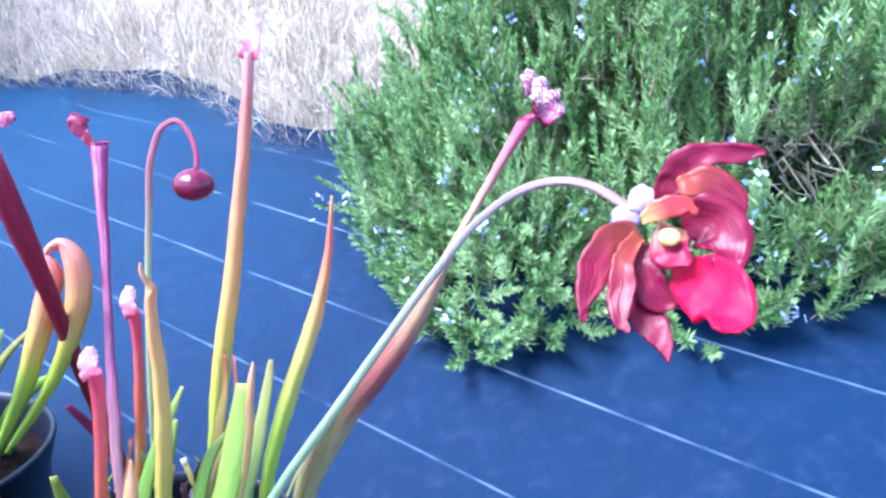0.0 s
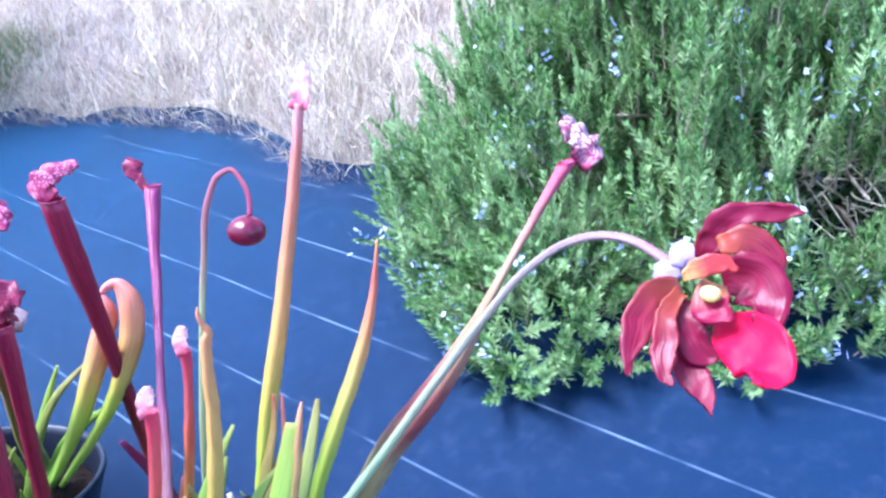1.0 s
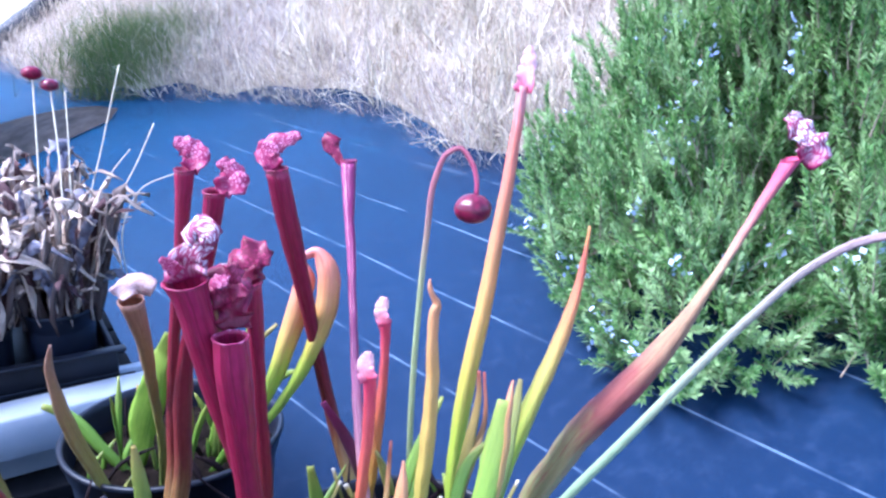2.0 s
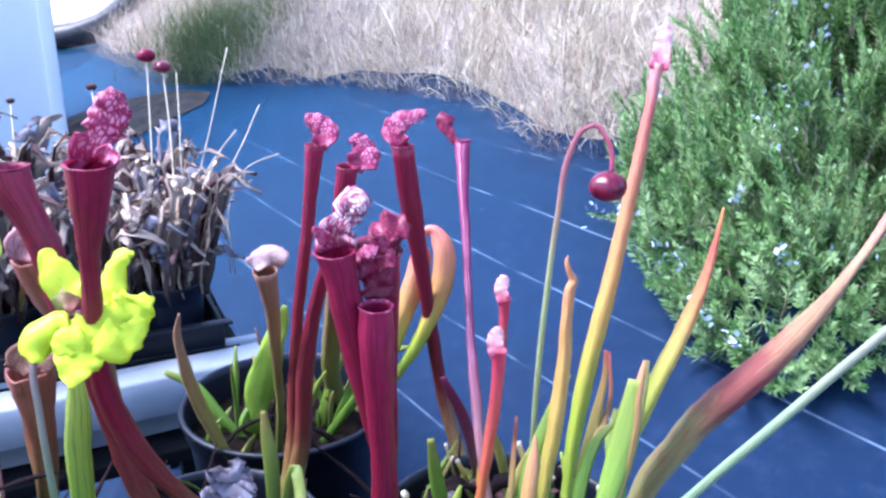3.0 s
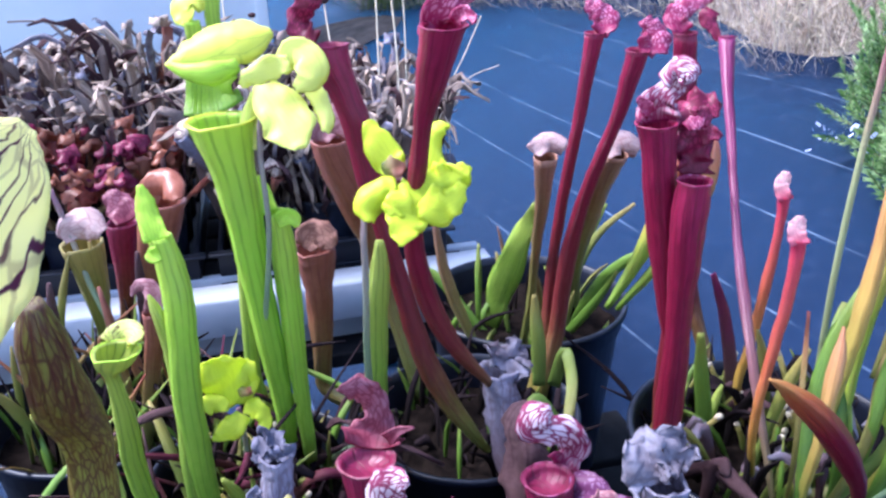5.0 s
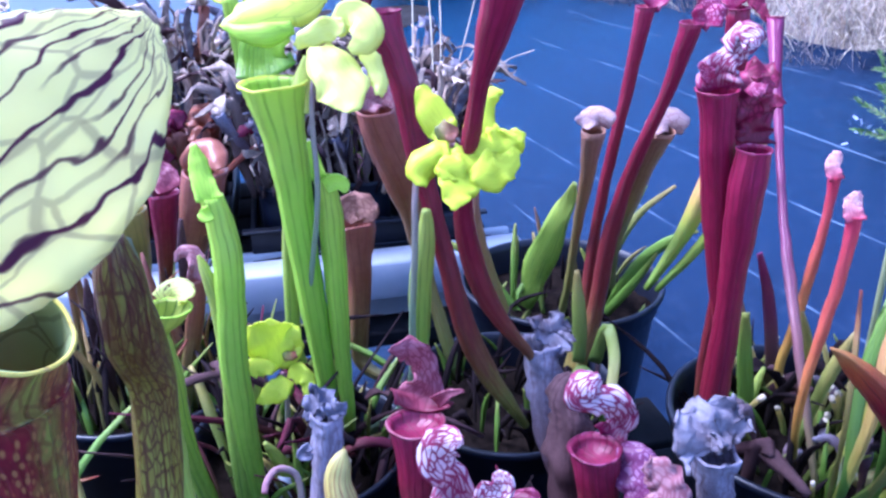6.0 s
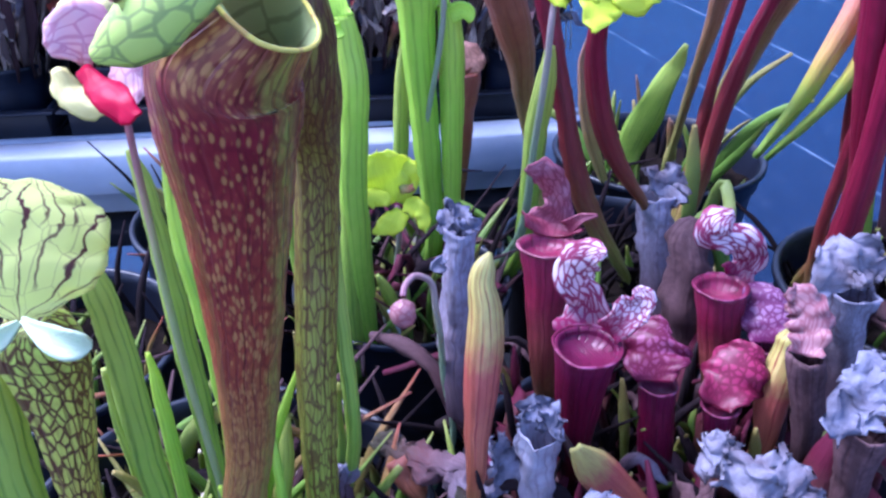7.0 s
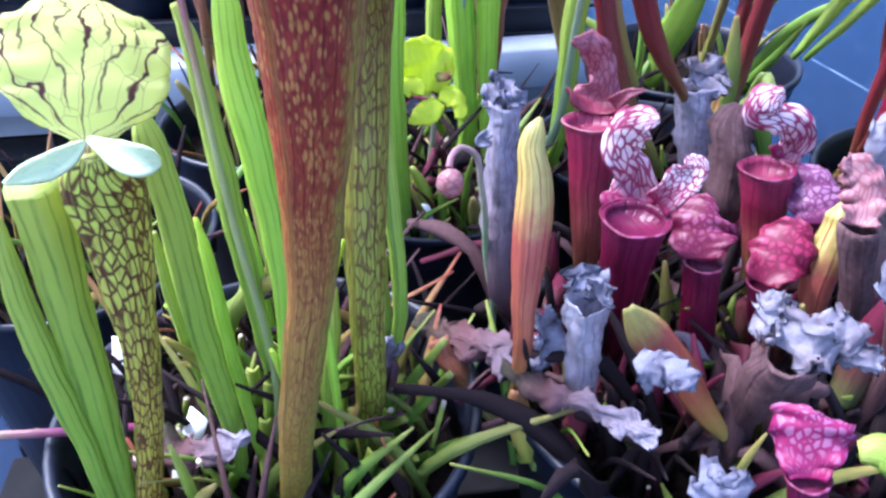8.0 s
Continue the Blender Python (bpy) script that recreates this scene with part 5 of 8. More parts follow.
pitcher("rust", "red_foot", [(-0.545, 0.5, 0.668, 0.0026), (-0.5206, 0.4373, 0.7253, 0.0052), (-0.5493, 0.4236, 0.7726, 0.0102), (-0.571, 0.4152, 0.8229, 0.0112), (-0.5898, 0.4106, 0.8933, 0.0092), (-0.6041, 0.4066, 0.9523, 0.009), (-0.6159, 0.4027, 1.0054, 0.0118), (-0.6244, 0.4, 1.0591, 0.013), (-0.6311, 0.3962, 1.0832, 0.0134), (-0.6386, 0.3917, 1.1082, 0.0161), (-0.6415, 0.3899, 1.1262, 0.0169)], [(-0.6573, 0.3928, 1.1248, 0.0127), (-0.6723, 0.3946, 1.1334, 0.0123), (-0.6773, 0.397, 1.1445, 0.0099), (-0.6669, 0.3961, 1.1565, 0.0092), (-0.6602, 0.398, 1.1658, 0.0082), (-0.6539, 0.3982, 1.172, 0.0024)], "h_red", lip='h_red', ruffle=0.3, label='large maroon trap with narrow hood', keel=0.12, seg=20, hside=(0.66, -0.74, 0.12))
pitcher("rust", "red_foot", [(-0.5, 0.5, 0.668, 0.0026), (-0.5021, 0.4166, 0.8175, 0.0043), (-0.5242, 0.3862, 0.8712, 0.0087), (-0.5339, 0.3673, 0.9183, 0.0098), (-0.5357, 0.3531, 0.9649, 0.0089), (-0.53, 0.343, 1.0079, 0.0072), (-0.5172, 0.3338, 1.0526, 0.0069), (-0.5041, 0.3231, 1.0938, 0.0073), (-0.4907, 0.3147, 1.1243, 0.0113), (-0.4768, 0.3047, 1.1538, 0.0141), (-0.4731, 0.3023, 1.1605, 0.0147)], [(-0.484, 0.3135, 1.1577, 0.0128), (-0.485, 0.3103, 1.1654, 0.0112), (-0.4761, 0.3123, 1.172, 0.0096), (-0.4701, 0.3131, 1.18, 0.011), (-0.465, 0.3141, 1.1891, 0.0109), (-0.4599, 0.3147, 1.1974, 0.0086), (-0.4551, 0.3141, 1.2036, 0.0028)], "h_pink", neck=[(-0.4657, 0.3018, 1.1637, 0.0036), (-0.4589, 0.3016, 1.1683, 0.0058), (-0.4512, 0.299, 1.1668, 0.0043), (-0.4455, 0.2948, 1.1642, 0.0018)], lip='h_red', ruffle=0.4, waves=4.0, label='large maroon trap with tall frilled hood', keel=0.12, seg=20, nkind='h_pink', hside=(0.53, -0.84, 0.1))
blade("rust", "olive", [(-0.4667, 0.4931, 0.7798, 0.0064), (-0.4549, 0.4934, 0.8231, 0.0051), (-0.4418, 0.4773, 0.8097, 0.005), (-0.4303, 0.4442, 0.7881, 0.0043), (-0.4254, 0.4134, 0.7719, 0.0026)], side=(0.32, -0.76, 0.56))
blade("rust", "blade", [(-0.4082, 0.3932, 0.761, 0.0041), (-0.4165, 0.3885, 0.8046, 0.006), (-0.4256, 0.3821, 0.8295, 0.0064), (-0.4341, 0.3751, 0.8428, 0.0058), (-0.4379, 0.363, 0.8378, 0.0024)], side=(0.33, -0.73, 0.6))
blade("rust", "olive", [(-0.4866, 0.5015, 0.7689, 0.006), (-0.4912, 0.5084, 0.812, 0.0071), (-0.4966, 0.5118, 0.8424, 0.0053), (-0.5005, 0.5146, 0.8664, 0.0017)], side=(0.37, -0.78, 0.5))
plant("broad", "back", "pitcher plant with broad green leaves and orange hooded traps")
pitcher("broad", "tan", [(-0.5986, 0.6923, 0.668, 0.0052), (-0.5727, 0.6629, 0.7617, 0.0049), (-0.5435, 0.6141, 0.8725, 0.0056), (-0.5152, 0.5647, 0.961, 0.0085), (-0.4993, 0.532, 1.0086, 0.0118)], [(-0.5121, 0.5298, 1.0104, 0.0083), (-0.5005, 0.5437, 1.0213, 0.0099), (-0.4867, 0.5495, 1.014, 0.0072)], "fold", cup=0.9, ruffle=0.1, label="tan trap with folded pale hood")
pitcher("broad", "tan", [(-0.5832, 0.8466, 0.668, 0.011), (-0.5697, 0.7967, 0.753, 0.0123), (-0.522, 0.7172, 0.8747, 0.0133), (-0.4778, 0.6467, 0.9604, 0.0122), (-0.4544, 0.6121, 0.9952, 0.0109)], [(-0.4681, 0.6079, 0.9947, 0.0088), (-0.4555, 0.6224, 1.0063, 0.0135), (-0.4367, 0.6309, 0.9984, 0.0088)], "fold", cup=0.9, ruffle=0.1, label="tan trap with folded pale hood")
pitcher("broad", "orange", [(-0.4811, 0.6918, 0.775, 0.0041), (-0.4537, 0.7122, 0.8357, 0.0089), (-0.4357, 0.732, 0.8965, 0.0123), (-0.4257, 0.7456, 0.939, 0.0125), (-0.4237, 0.754, 0.9664, 0.0108), (-0.4289, 0.7567, 0.9768, 0.0051), (-0.4365, 0.7549, 0.9726, 0.0028)], inner=0, label="orange trap with curled hood")
pitcher("broad", "orange", [(-0.4684, 0.6927, 0.7749, 0.0038), (-0.4222, 0.7183, 0.8477, 0.0073), (-0.3997, 0.7365, 0.9024, 0.0115), (-0.3929, 0.7499, 0.945, 0.0133), (-0.3985, 0.7596, 0.9785, 0.0119), (-0.4121, 0.7628, 0.9925, 0.0067), (-0.4247, 0.76, 0.9865, 0.0044), (-0.4277, 0.7579, 0.9804, 0.0028)], inner=0, label="orange trap with curled hood")
pitcher("broad", "tan", [(-0.66, 0.735, 0.668, 0.0078), (-0.6417, 0.6524, 0.695, 0.0098), (-0.6606, 0.6432, 0.742, 0.0141), (-0.6764, 0.636, 0.7914, 0.0146), (-0.6855, 0.6327, 0.8388, 0.0108), (-0.6884, 0.6323, 0.8718, 0.0078), (-0.6852, 0.6346, 0.8942, 0.0028)], inner=0, flat=0.5, label='tan trap, tip closed')
blade("broad", "green", [(-0.6707, 0.7435, 0.668, 0.0082), (-0.658, 0.7414, 0.7222, 0.0185), (-0.6343, 0.7389, 0.7897, 0.0186), (-0.6118, 0.7358, 0.8448, 0.0113), (-0.5983, 0.7325, 0.88, 0.0026)], cup=0.2, ruffle=0.22, waves=2.0)
blade("broad", "blade", [(-0.5644, 0.7792, 0.668, 0.0053), (-0.5369, 0.7796, 0.7326, 0.008), (-0.5068, 0.7797, 0.782, 0.0073), (-0.4625, 0.7788, 0.8199, 0.0034), (-0.4478, 0.7776, 0.8272, 0.0011)], cup=0.4)
blade("broad", "olive", [(-0.5816, 0.7889, 0.668, 0.0043), (-0.5663, 0.7988, 0.7528, 0.0052), (-0.5366, 0.8121, 0.8221, 0.0043), (-0.4956, 0.825, 0.8656, 0.0016)], cup=0.4)
blade("broad", "blade", [(-0.6688, 0.7259, 0.668, 0.0053), (-0.7033, 0.7224, 0.7021, 0.0071), (-0.7481, 0.721, 0.7472, 0.0063), (-0.7799, 0.7115, 0.7626, 0.0035)], cup=0.4)
blade("broad", "blade", [(-0.5688, 0.759, 0.668, 0.0042), (-0.5349, 0.7547, 0.7185, 0.0058), (-0.5022, 0.7469, 0.7722, 0.0035), (-0.4864, 0.741, 0.8025, 0.0011)], cup=0.4)
blade("broad", "green", [(-0.5956, 0.8008, 0.668, 0.0044), (-0.5746, 0.809, 0.7466, 0.0053), (-0.5505, 0.8166, 0.818, 0.0037), (-0.5335, 0.8209, 0.8609, 0.0012)], cup=0.4)
plant("lime", "lime", "lime yellow pitcher plant with tall broad-mouthed traps and yellow flowers")
pitcher("lime", "lime", [(-0.72, 0.36, 0.668, 0.0056), (-0.6748, 0.3215, 0.7684, 0.0094), (-0.6788, 0.3205, 0.8262, 0.0113), (-0.6828, 0.3182, 0.8874, 0.013), (-0.6859, 0.3151, 0.9399, 0.0141), (-0.6867, 0.3121, 0.9897, 0.0162), (-0.6876, 0.3084, 1.0319, 0.019), (-0.6888, 0.3047, 1.0599, 0.0233), (-0.6886, 0.303, 1.0761, 0.0267)], [(-0.7223, 0.2861, 1.1202, 0.0014), (-0.7149, 0.2955, 1.1262, 0.0117), (-0.703, 0.3094, 1.1336, 0.02), (-0.6874, 0.327, 1.1394, 0.021), (-0.6737, 0.3417, 1.1411, 0.0148), (-0.6666, 0.3518, 1.1409, 0.0037)], "h_yellow", neck=[(-0.7099, 0.3216, 1.0753, 0.0268), (-0.7191, 0.3294, 1.0898, 0.0227), (-0.7174, 0.3309, 1.1042, 0.022), (-0.7137, 0.3324, 1.1161, 0.0285)], lip='h_yellow', ruffle=0.05, cup=0.5, cup0=0.5, label='tall lime trap with broad lid', hside=(0.3, -0.72, 0.62), seg=22, nkind='lime')
blade("lime", "h_lime", [(-0.717, 0.2837, 1.1219, 0.0018), (-0.6983, 0.2859, 1.1175, 0.0062), (-0.6807, 0.2952, 1.1161, 0.0089), (-0.672, 0.3142, 1.1199, 0.0045)], cup=0.5, name='lid_underside', side=(0.75, -0.64, 0.17))
pitcher("lime", "lime", [(-0.69, 0.37, 0.668, 0.004), (-0.6538, 0.3258, 0.7526, 0.0066), (-0.6577, 0.328, 0.8057, 0.0081), (-0.6611, 0.3303, 0.8687, 0.01), (-0.6629, 0.332, 0.926, 0.0112), (-0.665, 0.332, 0.97, 0.011), (-0.6671, 0.3311, 0.9914, 0.0089)], [(-0.6745, 0.3313, 0.9875, 0.009), (-0.6813, 0.334, 1.0014, 0.007), (-0.6857, 0.3365, 1.0121, 0.005), (-0.6886, 0.3379, 1.0186, 0.0015)], "h_lime", neck=[(-0.6573, 0.3217, 0.986, 0.0068), (-0.6506, 0.327, 0.9894, 0.0083), (-0.6442, 0.3292, 0.9865, 0.0068), (-0.6415, 0.3282, 0.981, 0.0019)], label='lime trap with small hood', ruffle=0.06, nkind='h_lime', hside=(0.69, -0.65, 0.32))
pitcher("lime", "lime", [(-0.665, 0.215, 0.668, 0.0063), (-0.6752, 0.2135, 0.8029, 0.0115), (-0.6812, 0.2176, 0.8556, 0.0122), (-0.6829, 0.2238, 0.9088, 0.0124), (-0.6837, 0.228, 0.9479, 0.0122), (-0.6881, 0.2288, 0.979, 0.0111), (-0.6928, 0.2279, 1.0003, 0.0097)], [(-0.6895, 0.2226, 0.9982, 0.0105), (-0.6977, 0.2257, 1.0145, 0.0087), (-0.7037, 0.2284, 1.0275, 0.007), (-0.7095, 0.2305, 1.0389, 0.0017)], "h_lime", neck=[(-0.6783, 0.2146, 0.9942, 0.006), (-0.6832, 0.2109, 0.992, 0.006), (-0.6872, 0.2092, 0.9933, 0.003)], label='lime trap with hooked hood', ruffle=0.05, nkind='h_lime', hside=(0.77, -0.54, 0.33))
pitcher("lime", "green", [(-0.67, 0.2, 0.668, 0.0058), (-0.6782, 0.2088, 0.7964, 0.0096), (-0.6843, 0.2147, 0.8537, 0.008), (-0.6904, 0.2174, 0.8942, 0.0065), (-0.6965, 0.218, 0.9241, 0.0059), (-0.7015, 0.2172, 0.9413, 0.0041), (-0.7046, 0.2164, 0.9501, 0.0014)], inner=0, label='slim green trap still closed')
pitcher("lime", "green", [(-0.685, 0.19, 0.668, 0.0056), (-0.7074, 0.1741, 0.8101, 0.0093), (-0.7002, 0.17, 0.8613, 0.0085), (-0.6961, 0.1657, 0.8943, 0.0065), (-0.6934, 0.1635, 0.9117, 0.0068), (-0.6875, 0.1642, 0.923, 0.0135), (-0.6826, 0.1647, 0.9323, 0.0159)], [(-0.6966, 0.1729, 0.9269, 0.0129), (-0.699, 0.1796, 0.931, 0.0112), (-0.6786, 0.1773, 0.9411, 0.0084), (-0.6657, 0.1722, 0.9415, 0.0033)], "h_green", lip='h_lime', label='short green trap with a round cup', ruffle=0.05, slant=0.9, hside=(0.76, -0.47, 0.46))
scape("lime", "scape", [(-0.69, 0.38, 0.668, 0.0043), (-0.5947, 0.3464, 0.7787, 0.0043), (-0.5661, 0.3176, 0.8945, 0.0029), (-0.5526, 0.3055, 0.9715, 0.0027), (-0.5503, 0.3045, 1.0062, 0.0026), (-0.5515, 0.3132, 1.0262, 0.0026), (-0.5456, 0.327, 1.0356, 0.0026), (-0.5355, 0.3393, 1.0364, 0.0027)])
petal("petal_yel", [(-0.5198, 0.3358, 1.0365, 0.0122), (-0.518, 0.3241, 1.0255, 0.0198), (-0.5157, 0.3102, 1.0124, 0.0145), (-0.5118, 0.2987, 1.0006, 0.0017)], ruffle=0.22, waves=3.0, cup=0.14, side=(0.55, -0.76, 0.36))
petal("petal_yel", [(-0.5196, 0.3353, 1.0353, 0.0096), (-0.5045, 0.3441, 1.0361, 0.0183), (-0.4947, 0.3518, 1.0406, 0.0148), (-0.4899, 0.3581, 1.0485, 0.0044)], ruffle=0.3, waves=3.0, cup=0.25, side=(0.52, -0.79, 0.32))
petal("petal_yel", [(-0.5217, 0.3463, 1.0348, 0.0066), (-0.5237, 0.3575, 1.0512, 0.0107), (-0.5234, 0.3685, 1.0654, 0.0072), (-0.5217, 0.3749, 1.0723, 0.0054), (-0.5177, 0.3786, 1.0727, 0.0018)], ruffle=0.2, waves=2.0, cup=0.4, side=(0.53, -0.8, 0.28))
petal("petal_yel", [(-0.5502, 0.3504, 1.038, 0.01), (-0.5595, 0.3525, 1.0495, 0.0136), (-0.5714, 0.3543, 1.0627, 0.01), (-0.5804, 0.3566, 1.0743, 0.0027)], ruffle=0.15, waves=2.0, cup=0.2, side=(0.59, -0.76, 0.28))
petal("petal_yel", [(-0.531, 0.3231, 1.0362, 0.0069), (-0.5403, 0.3153, 1.0346, 0.0095), (-0.5453, 0.3064, 1.0259, 0.0103), (-0.5433, 0.2992, 1.0131, 0.0034)], ruffle=0.1, waves=2.0, cup=0.7, side=(0.58, -0.74, 0.34))
petal("petal_yel", [(-0.509, 0.3267, 1.0306, 0.0103), (-0.4966, 0.3303, 1.0235, 0.0146), (-0.4891, 0.3366, 1.028, 0.0094), (-0.4843, 0.3444, 1.0389, 0.0034)], ruffle=0.25, waves=3.0, cup=0.14, side=(0.51, -0.79, 0.34))
petal("petal_yel", [(-0.5162, 0.3218, 1.0288, 0.0086), (-0.5239, 0.3115, 1.0243, 0.0102), (-0.5263, 0.3055, 1.0192, 0.0042)], ruffle=0.35, waves=2.0, cup=0.3, side=(0.56, -0.75, 0.35))
petal("rust", [(-0.5441, 0.3262, 1.0453, 0.0044), (-0.5371, 0.3287, 1.0487, 0.0078), (-0.5291, 0.329, 1.0465, 0.0035)], name='bract', ruffle=0.4, cup=0.5, side=(0.57, -0.76, 0.31))
scape("lime", "scape", [(-0.7, 0.38, 0.668, 0.0027), (-0.6881, 0.3185, 0.8309, 0.0027), (-0.6558, 0.3098, 0.9854, 0.0024), (-0.653, 0.3137, 1.0828, 0.0023), (-0.6485, 0.3222, 1.1089, 0.0023), (-0.6401, 0.3307, 1.1169, 0.0023)])
petal("petal_pale", [(-0.6532, 0.3185, 1.1065, 0.009), (-0.6342, 0.3133, 1.0916, 0.0187), (-0.6162, 0.3068, 1.0755, 0.0202), (-0.6042, 0.3008, 1.0631, 0.0044)], ruffle=0.14, waves=2.0, cup=0.12, side=(0.68, -0.69, 0.24))
petal("petal_pale", [(-0.6364, 0.3204, 1.1169, 0.008), (-0.6256, 0.3289, 1.1306, 0.0106), (-0.6144, 0.3314, 1.1274, 0.0132), (-0.6084, 0.3237, 1.1117, 0.0105), (-0.6148, 0.3152, 1.1063, 0.0035)], ruffle=0.14, cup=0.2, side=(0.67, -0.72, 0.18))
petal("petal_pale", [(-0.6217, 0.3359, 1.106, 0.0054), (-0.6074, 0.3335, 1.0941, 0.0067), (-0.5983, 0.3271, 1.0797, 0.0058), (-0.596, 0.3216, 1.0712, 0.0018)], ruffle=0.1, cup=0.5, side=(0.65, -0.72, 0.23))
petal("petal_pale", [(-0.6537, 0.2938, 1.1075, 0.0026), (-0.6475, 0.302, 1.1138, 0.0079), (-0.6359, 0.3145, 1.1211, 0.0096), (-0.6261, 0.3231, 1.1237, 0.0061)], ruffle=0.2, cup=0.15, side=(0.7, -0.69, 0.18))
petal("petal_pale", [(-0.6695, 0.3284, 1.0943, 0.0046), (-0.6732, 0.3202, 1.0754, 0.0065), (-0.6675, 0.3171, 1.0566, 0.0042), (-0.6654, 0.3163, 1.0503, 0.0014)], ruffle=0.1, cup=0.5, side=(0.7, -0.67, 0.24))
scape("lime", "scape", [(-0.7, 0.3, 0.668, 0.0027), (-0.688, 0.2764, 0.7409, 0.0027), (-0.6707, 0.2627, 0.7968, 0.0025), (-0.6658, 0.2563, 0.83, 0.0025)])
petal("petal_yel", [(-0.6687, 0.2568, 0.8347, 0.0089), (-0.6726, 0.2536, 0.8558, 0.0205), (-0.6751, 0.2514, 0.8736, 0.0183), (-0.6757, 0.2507, 0.8828, 0.0048)], ruffle=0.16, cup=0.18, side=(0.67, -0.53, 0.52))
petal("petal_yel", [(-0.6666, 0.258, 0.8346, 0.0074), (-0.6654, 0.2671, 0.8528, 0.0118), (-0.6652, 0.2725, 0.8641, 0.0079), (-0.6684, 0.2734, 0.8697, 0.0025)], ruffle=0.16, cup=0.15, side=(0.65, -0.55, 0.52))
petal("petal_yel", [(-0.6559, 0.2501, 0.8314, 0.0068), (-0.658, 0.2407, 0.8235, 0.0097), (-0.6638, 0.2314, 0.8196, 0.0063), (-0.6693, 0.2236, 0.8173, 0.0014)], ruffle=0.16, cup=0.15, side=(0.65, -0.51, 0.57))
petal("petal_yel", [(-0.6584, 0.2566, 0.8351, 0.0069), (-0.6474, 0.26, 0.8336, 0.0088), (-0.6393, 0.2599, 0.8275, 0.0068), (-0.6369, 0.2542, 0.8174, 0.0024)], ruffle=0.2, cup=0.15, side=(0.63, -0.54, 0.56))
petal("petal_yel", [(-0.6642, 0.2439, 0.8414, 0.0058), (-0.6748, 0.2356, 0.8445, 0.0077), (-0.6755, 0.2299, 0.8382, 0.0038)], ruffle=0.2, cup=0.15, side=(0.67, -0.51, 0.54))
petal("rust", [(-0.6617, 0.2568, 0.8526, 0.0029), (-0.6541, 0.2568, 0.8509, 0.0044), (-0.6487, 0.2586, 0.8543, 0.0024)], name='bract', ruffle=0.2, cup=0.5, side=(0.65, -0.54, 0.53))
pitcher("lime", "green", [(-0.66, 0.4, 0.668, 0.006), (-0.6071, 0.3749, 0.7486, 0.0085), (-0.603, 0.3788, 0.8204, 0.0099), (-0.6006, 0.3801, 0.8825, 0.0106), (-0.5949, 0.3821, 0.9298, 0.0093), (-0.5932, 0.3818, 0.9583, 0.0041)], inner=0, label='broad green trap behind the flower', keel=0.3)
pitcher("lime", "green", [(-0.74, 0.4, 0.668, 0.0049), (-0.7367, 0.3453, 0.7878, 0.007), (-0.737, 0.3479, 0.8527, 0.0079), (-0.7351, 0.3504, 0.9145, 0.0066), (-0.7319, 0.3524, 0.9559, 0.0021)], inner=0, label='slender green trap')
plant("front", "front", "pitcher plant with tall red-netted traps and broad veined lids")
pitcher("front", "ruddy", [(-0.55, -0.042, 0.668, 0.0098), (-0.4857, -0.0661, 0.8699, 0.0098), (-0.4822, -0.062, 0.8976, 0.0104), (-0.4793, -0.0593, 0.9297, 0.0123), (-0.4742, -0.0597, 0.9617, 0.0143), (-0.4708, -0.0597, 0.9896, 0.0165), (-0.4675, -0.0603, 1.015, 0.0186), (-0.4652, -0.0607, 1.0378, 0.021), (-0.4624, -0.062, 1.0588, 0.0236), (-0.4593, -0.0627, 1.0744, 0.024), (-0.4409, -0.0587, 1.0943, 0.016)], [(-0.4835, -0.0822, 1.1001, 0.0065), (-0.4511, -0.0817, 1.119, 0.0203), (-0.4232, -0.082, 1.1352, 0.0278), (-0.4061, -0.0747, 1.1491, 0.0299), (-0.3975, -0.0644, 1.1599, 0.0289), (-0.3923, -0.0514, 1.17, 0.022), (-0.3899, -0.0388, 1.1782, 0.01), (-0.3901, -0.0325, 1.1816, 0.0025)], "h_cream", hside=(0.72, -0.60, 0.30), across=17, cup=0.12, cup0=0.1, ruffle=0.05, lip="h_tip", throat="throat", label="large trap, deep red netted over yellow green", seg=30, per=8, keel=0.06, slant=0.1)
blade("front", "h_net", [(-0.461, -0.0813, 1.1219, 0.0059), (-0.4569, -0.0836, 1.1148, 0.0111), (-0.4528, -0.0854, 1.1076, 0.013), (-0.4498, -0.0874, 1.1003, 0.0107), (-0.4487, -0.0889, 1.0947, 0.006)], name='lid_lobe', cup=0.2, ruffle=0.1, side=(0.85, -0.45, 0.28))
blade("front", "h_lobe", [(-0.4389, -0.0453, 1.1062, 0.0013), (-0.4374, -0.0632, 1.1069, 0.0026), (-0.438, -0.0773, 1.1052, 0.004), (-0.4411, -0.0877, 1.101, 0.0061), (-0.4486, -0.0938, 1.0955, 0.0082), (-0.4592, -0.097, 1.0893, 0.0066), (-0.4688, -0.0984, 1.0848, 0.0015)], name='lid_lobe', cup=0.5, ruffle=0.12, side=(0.82, -0.47, 0.32))
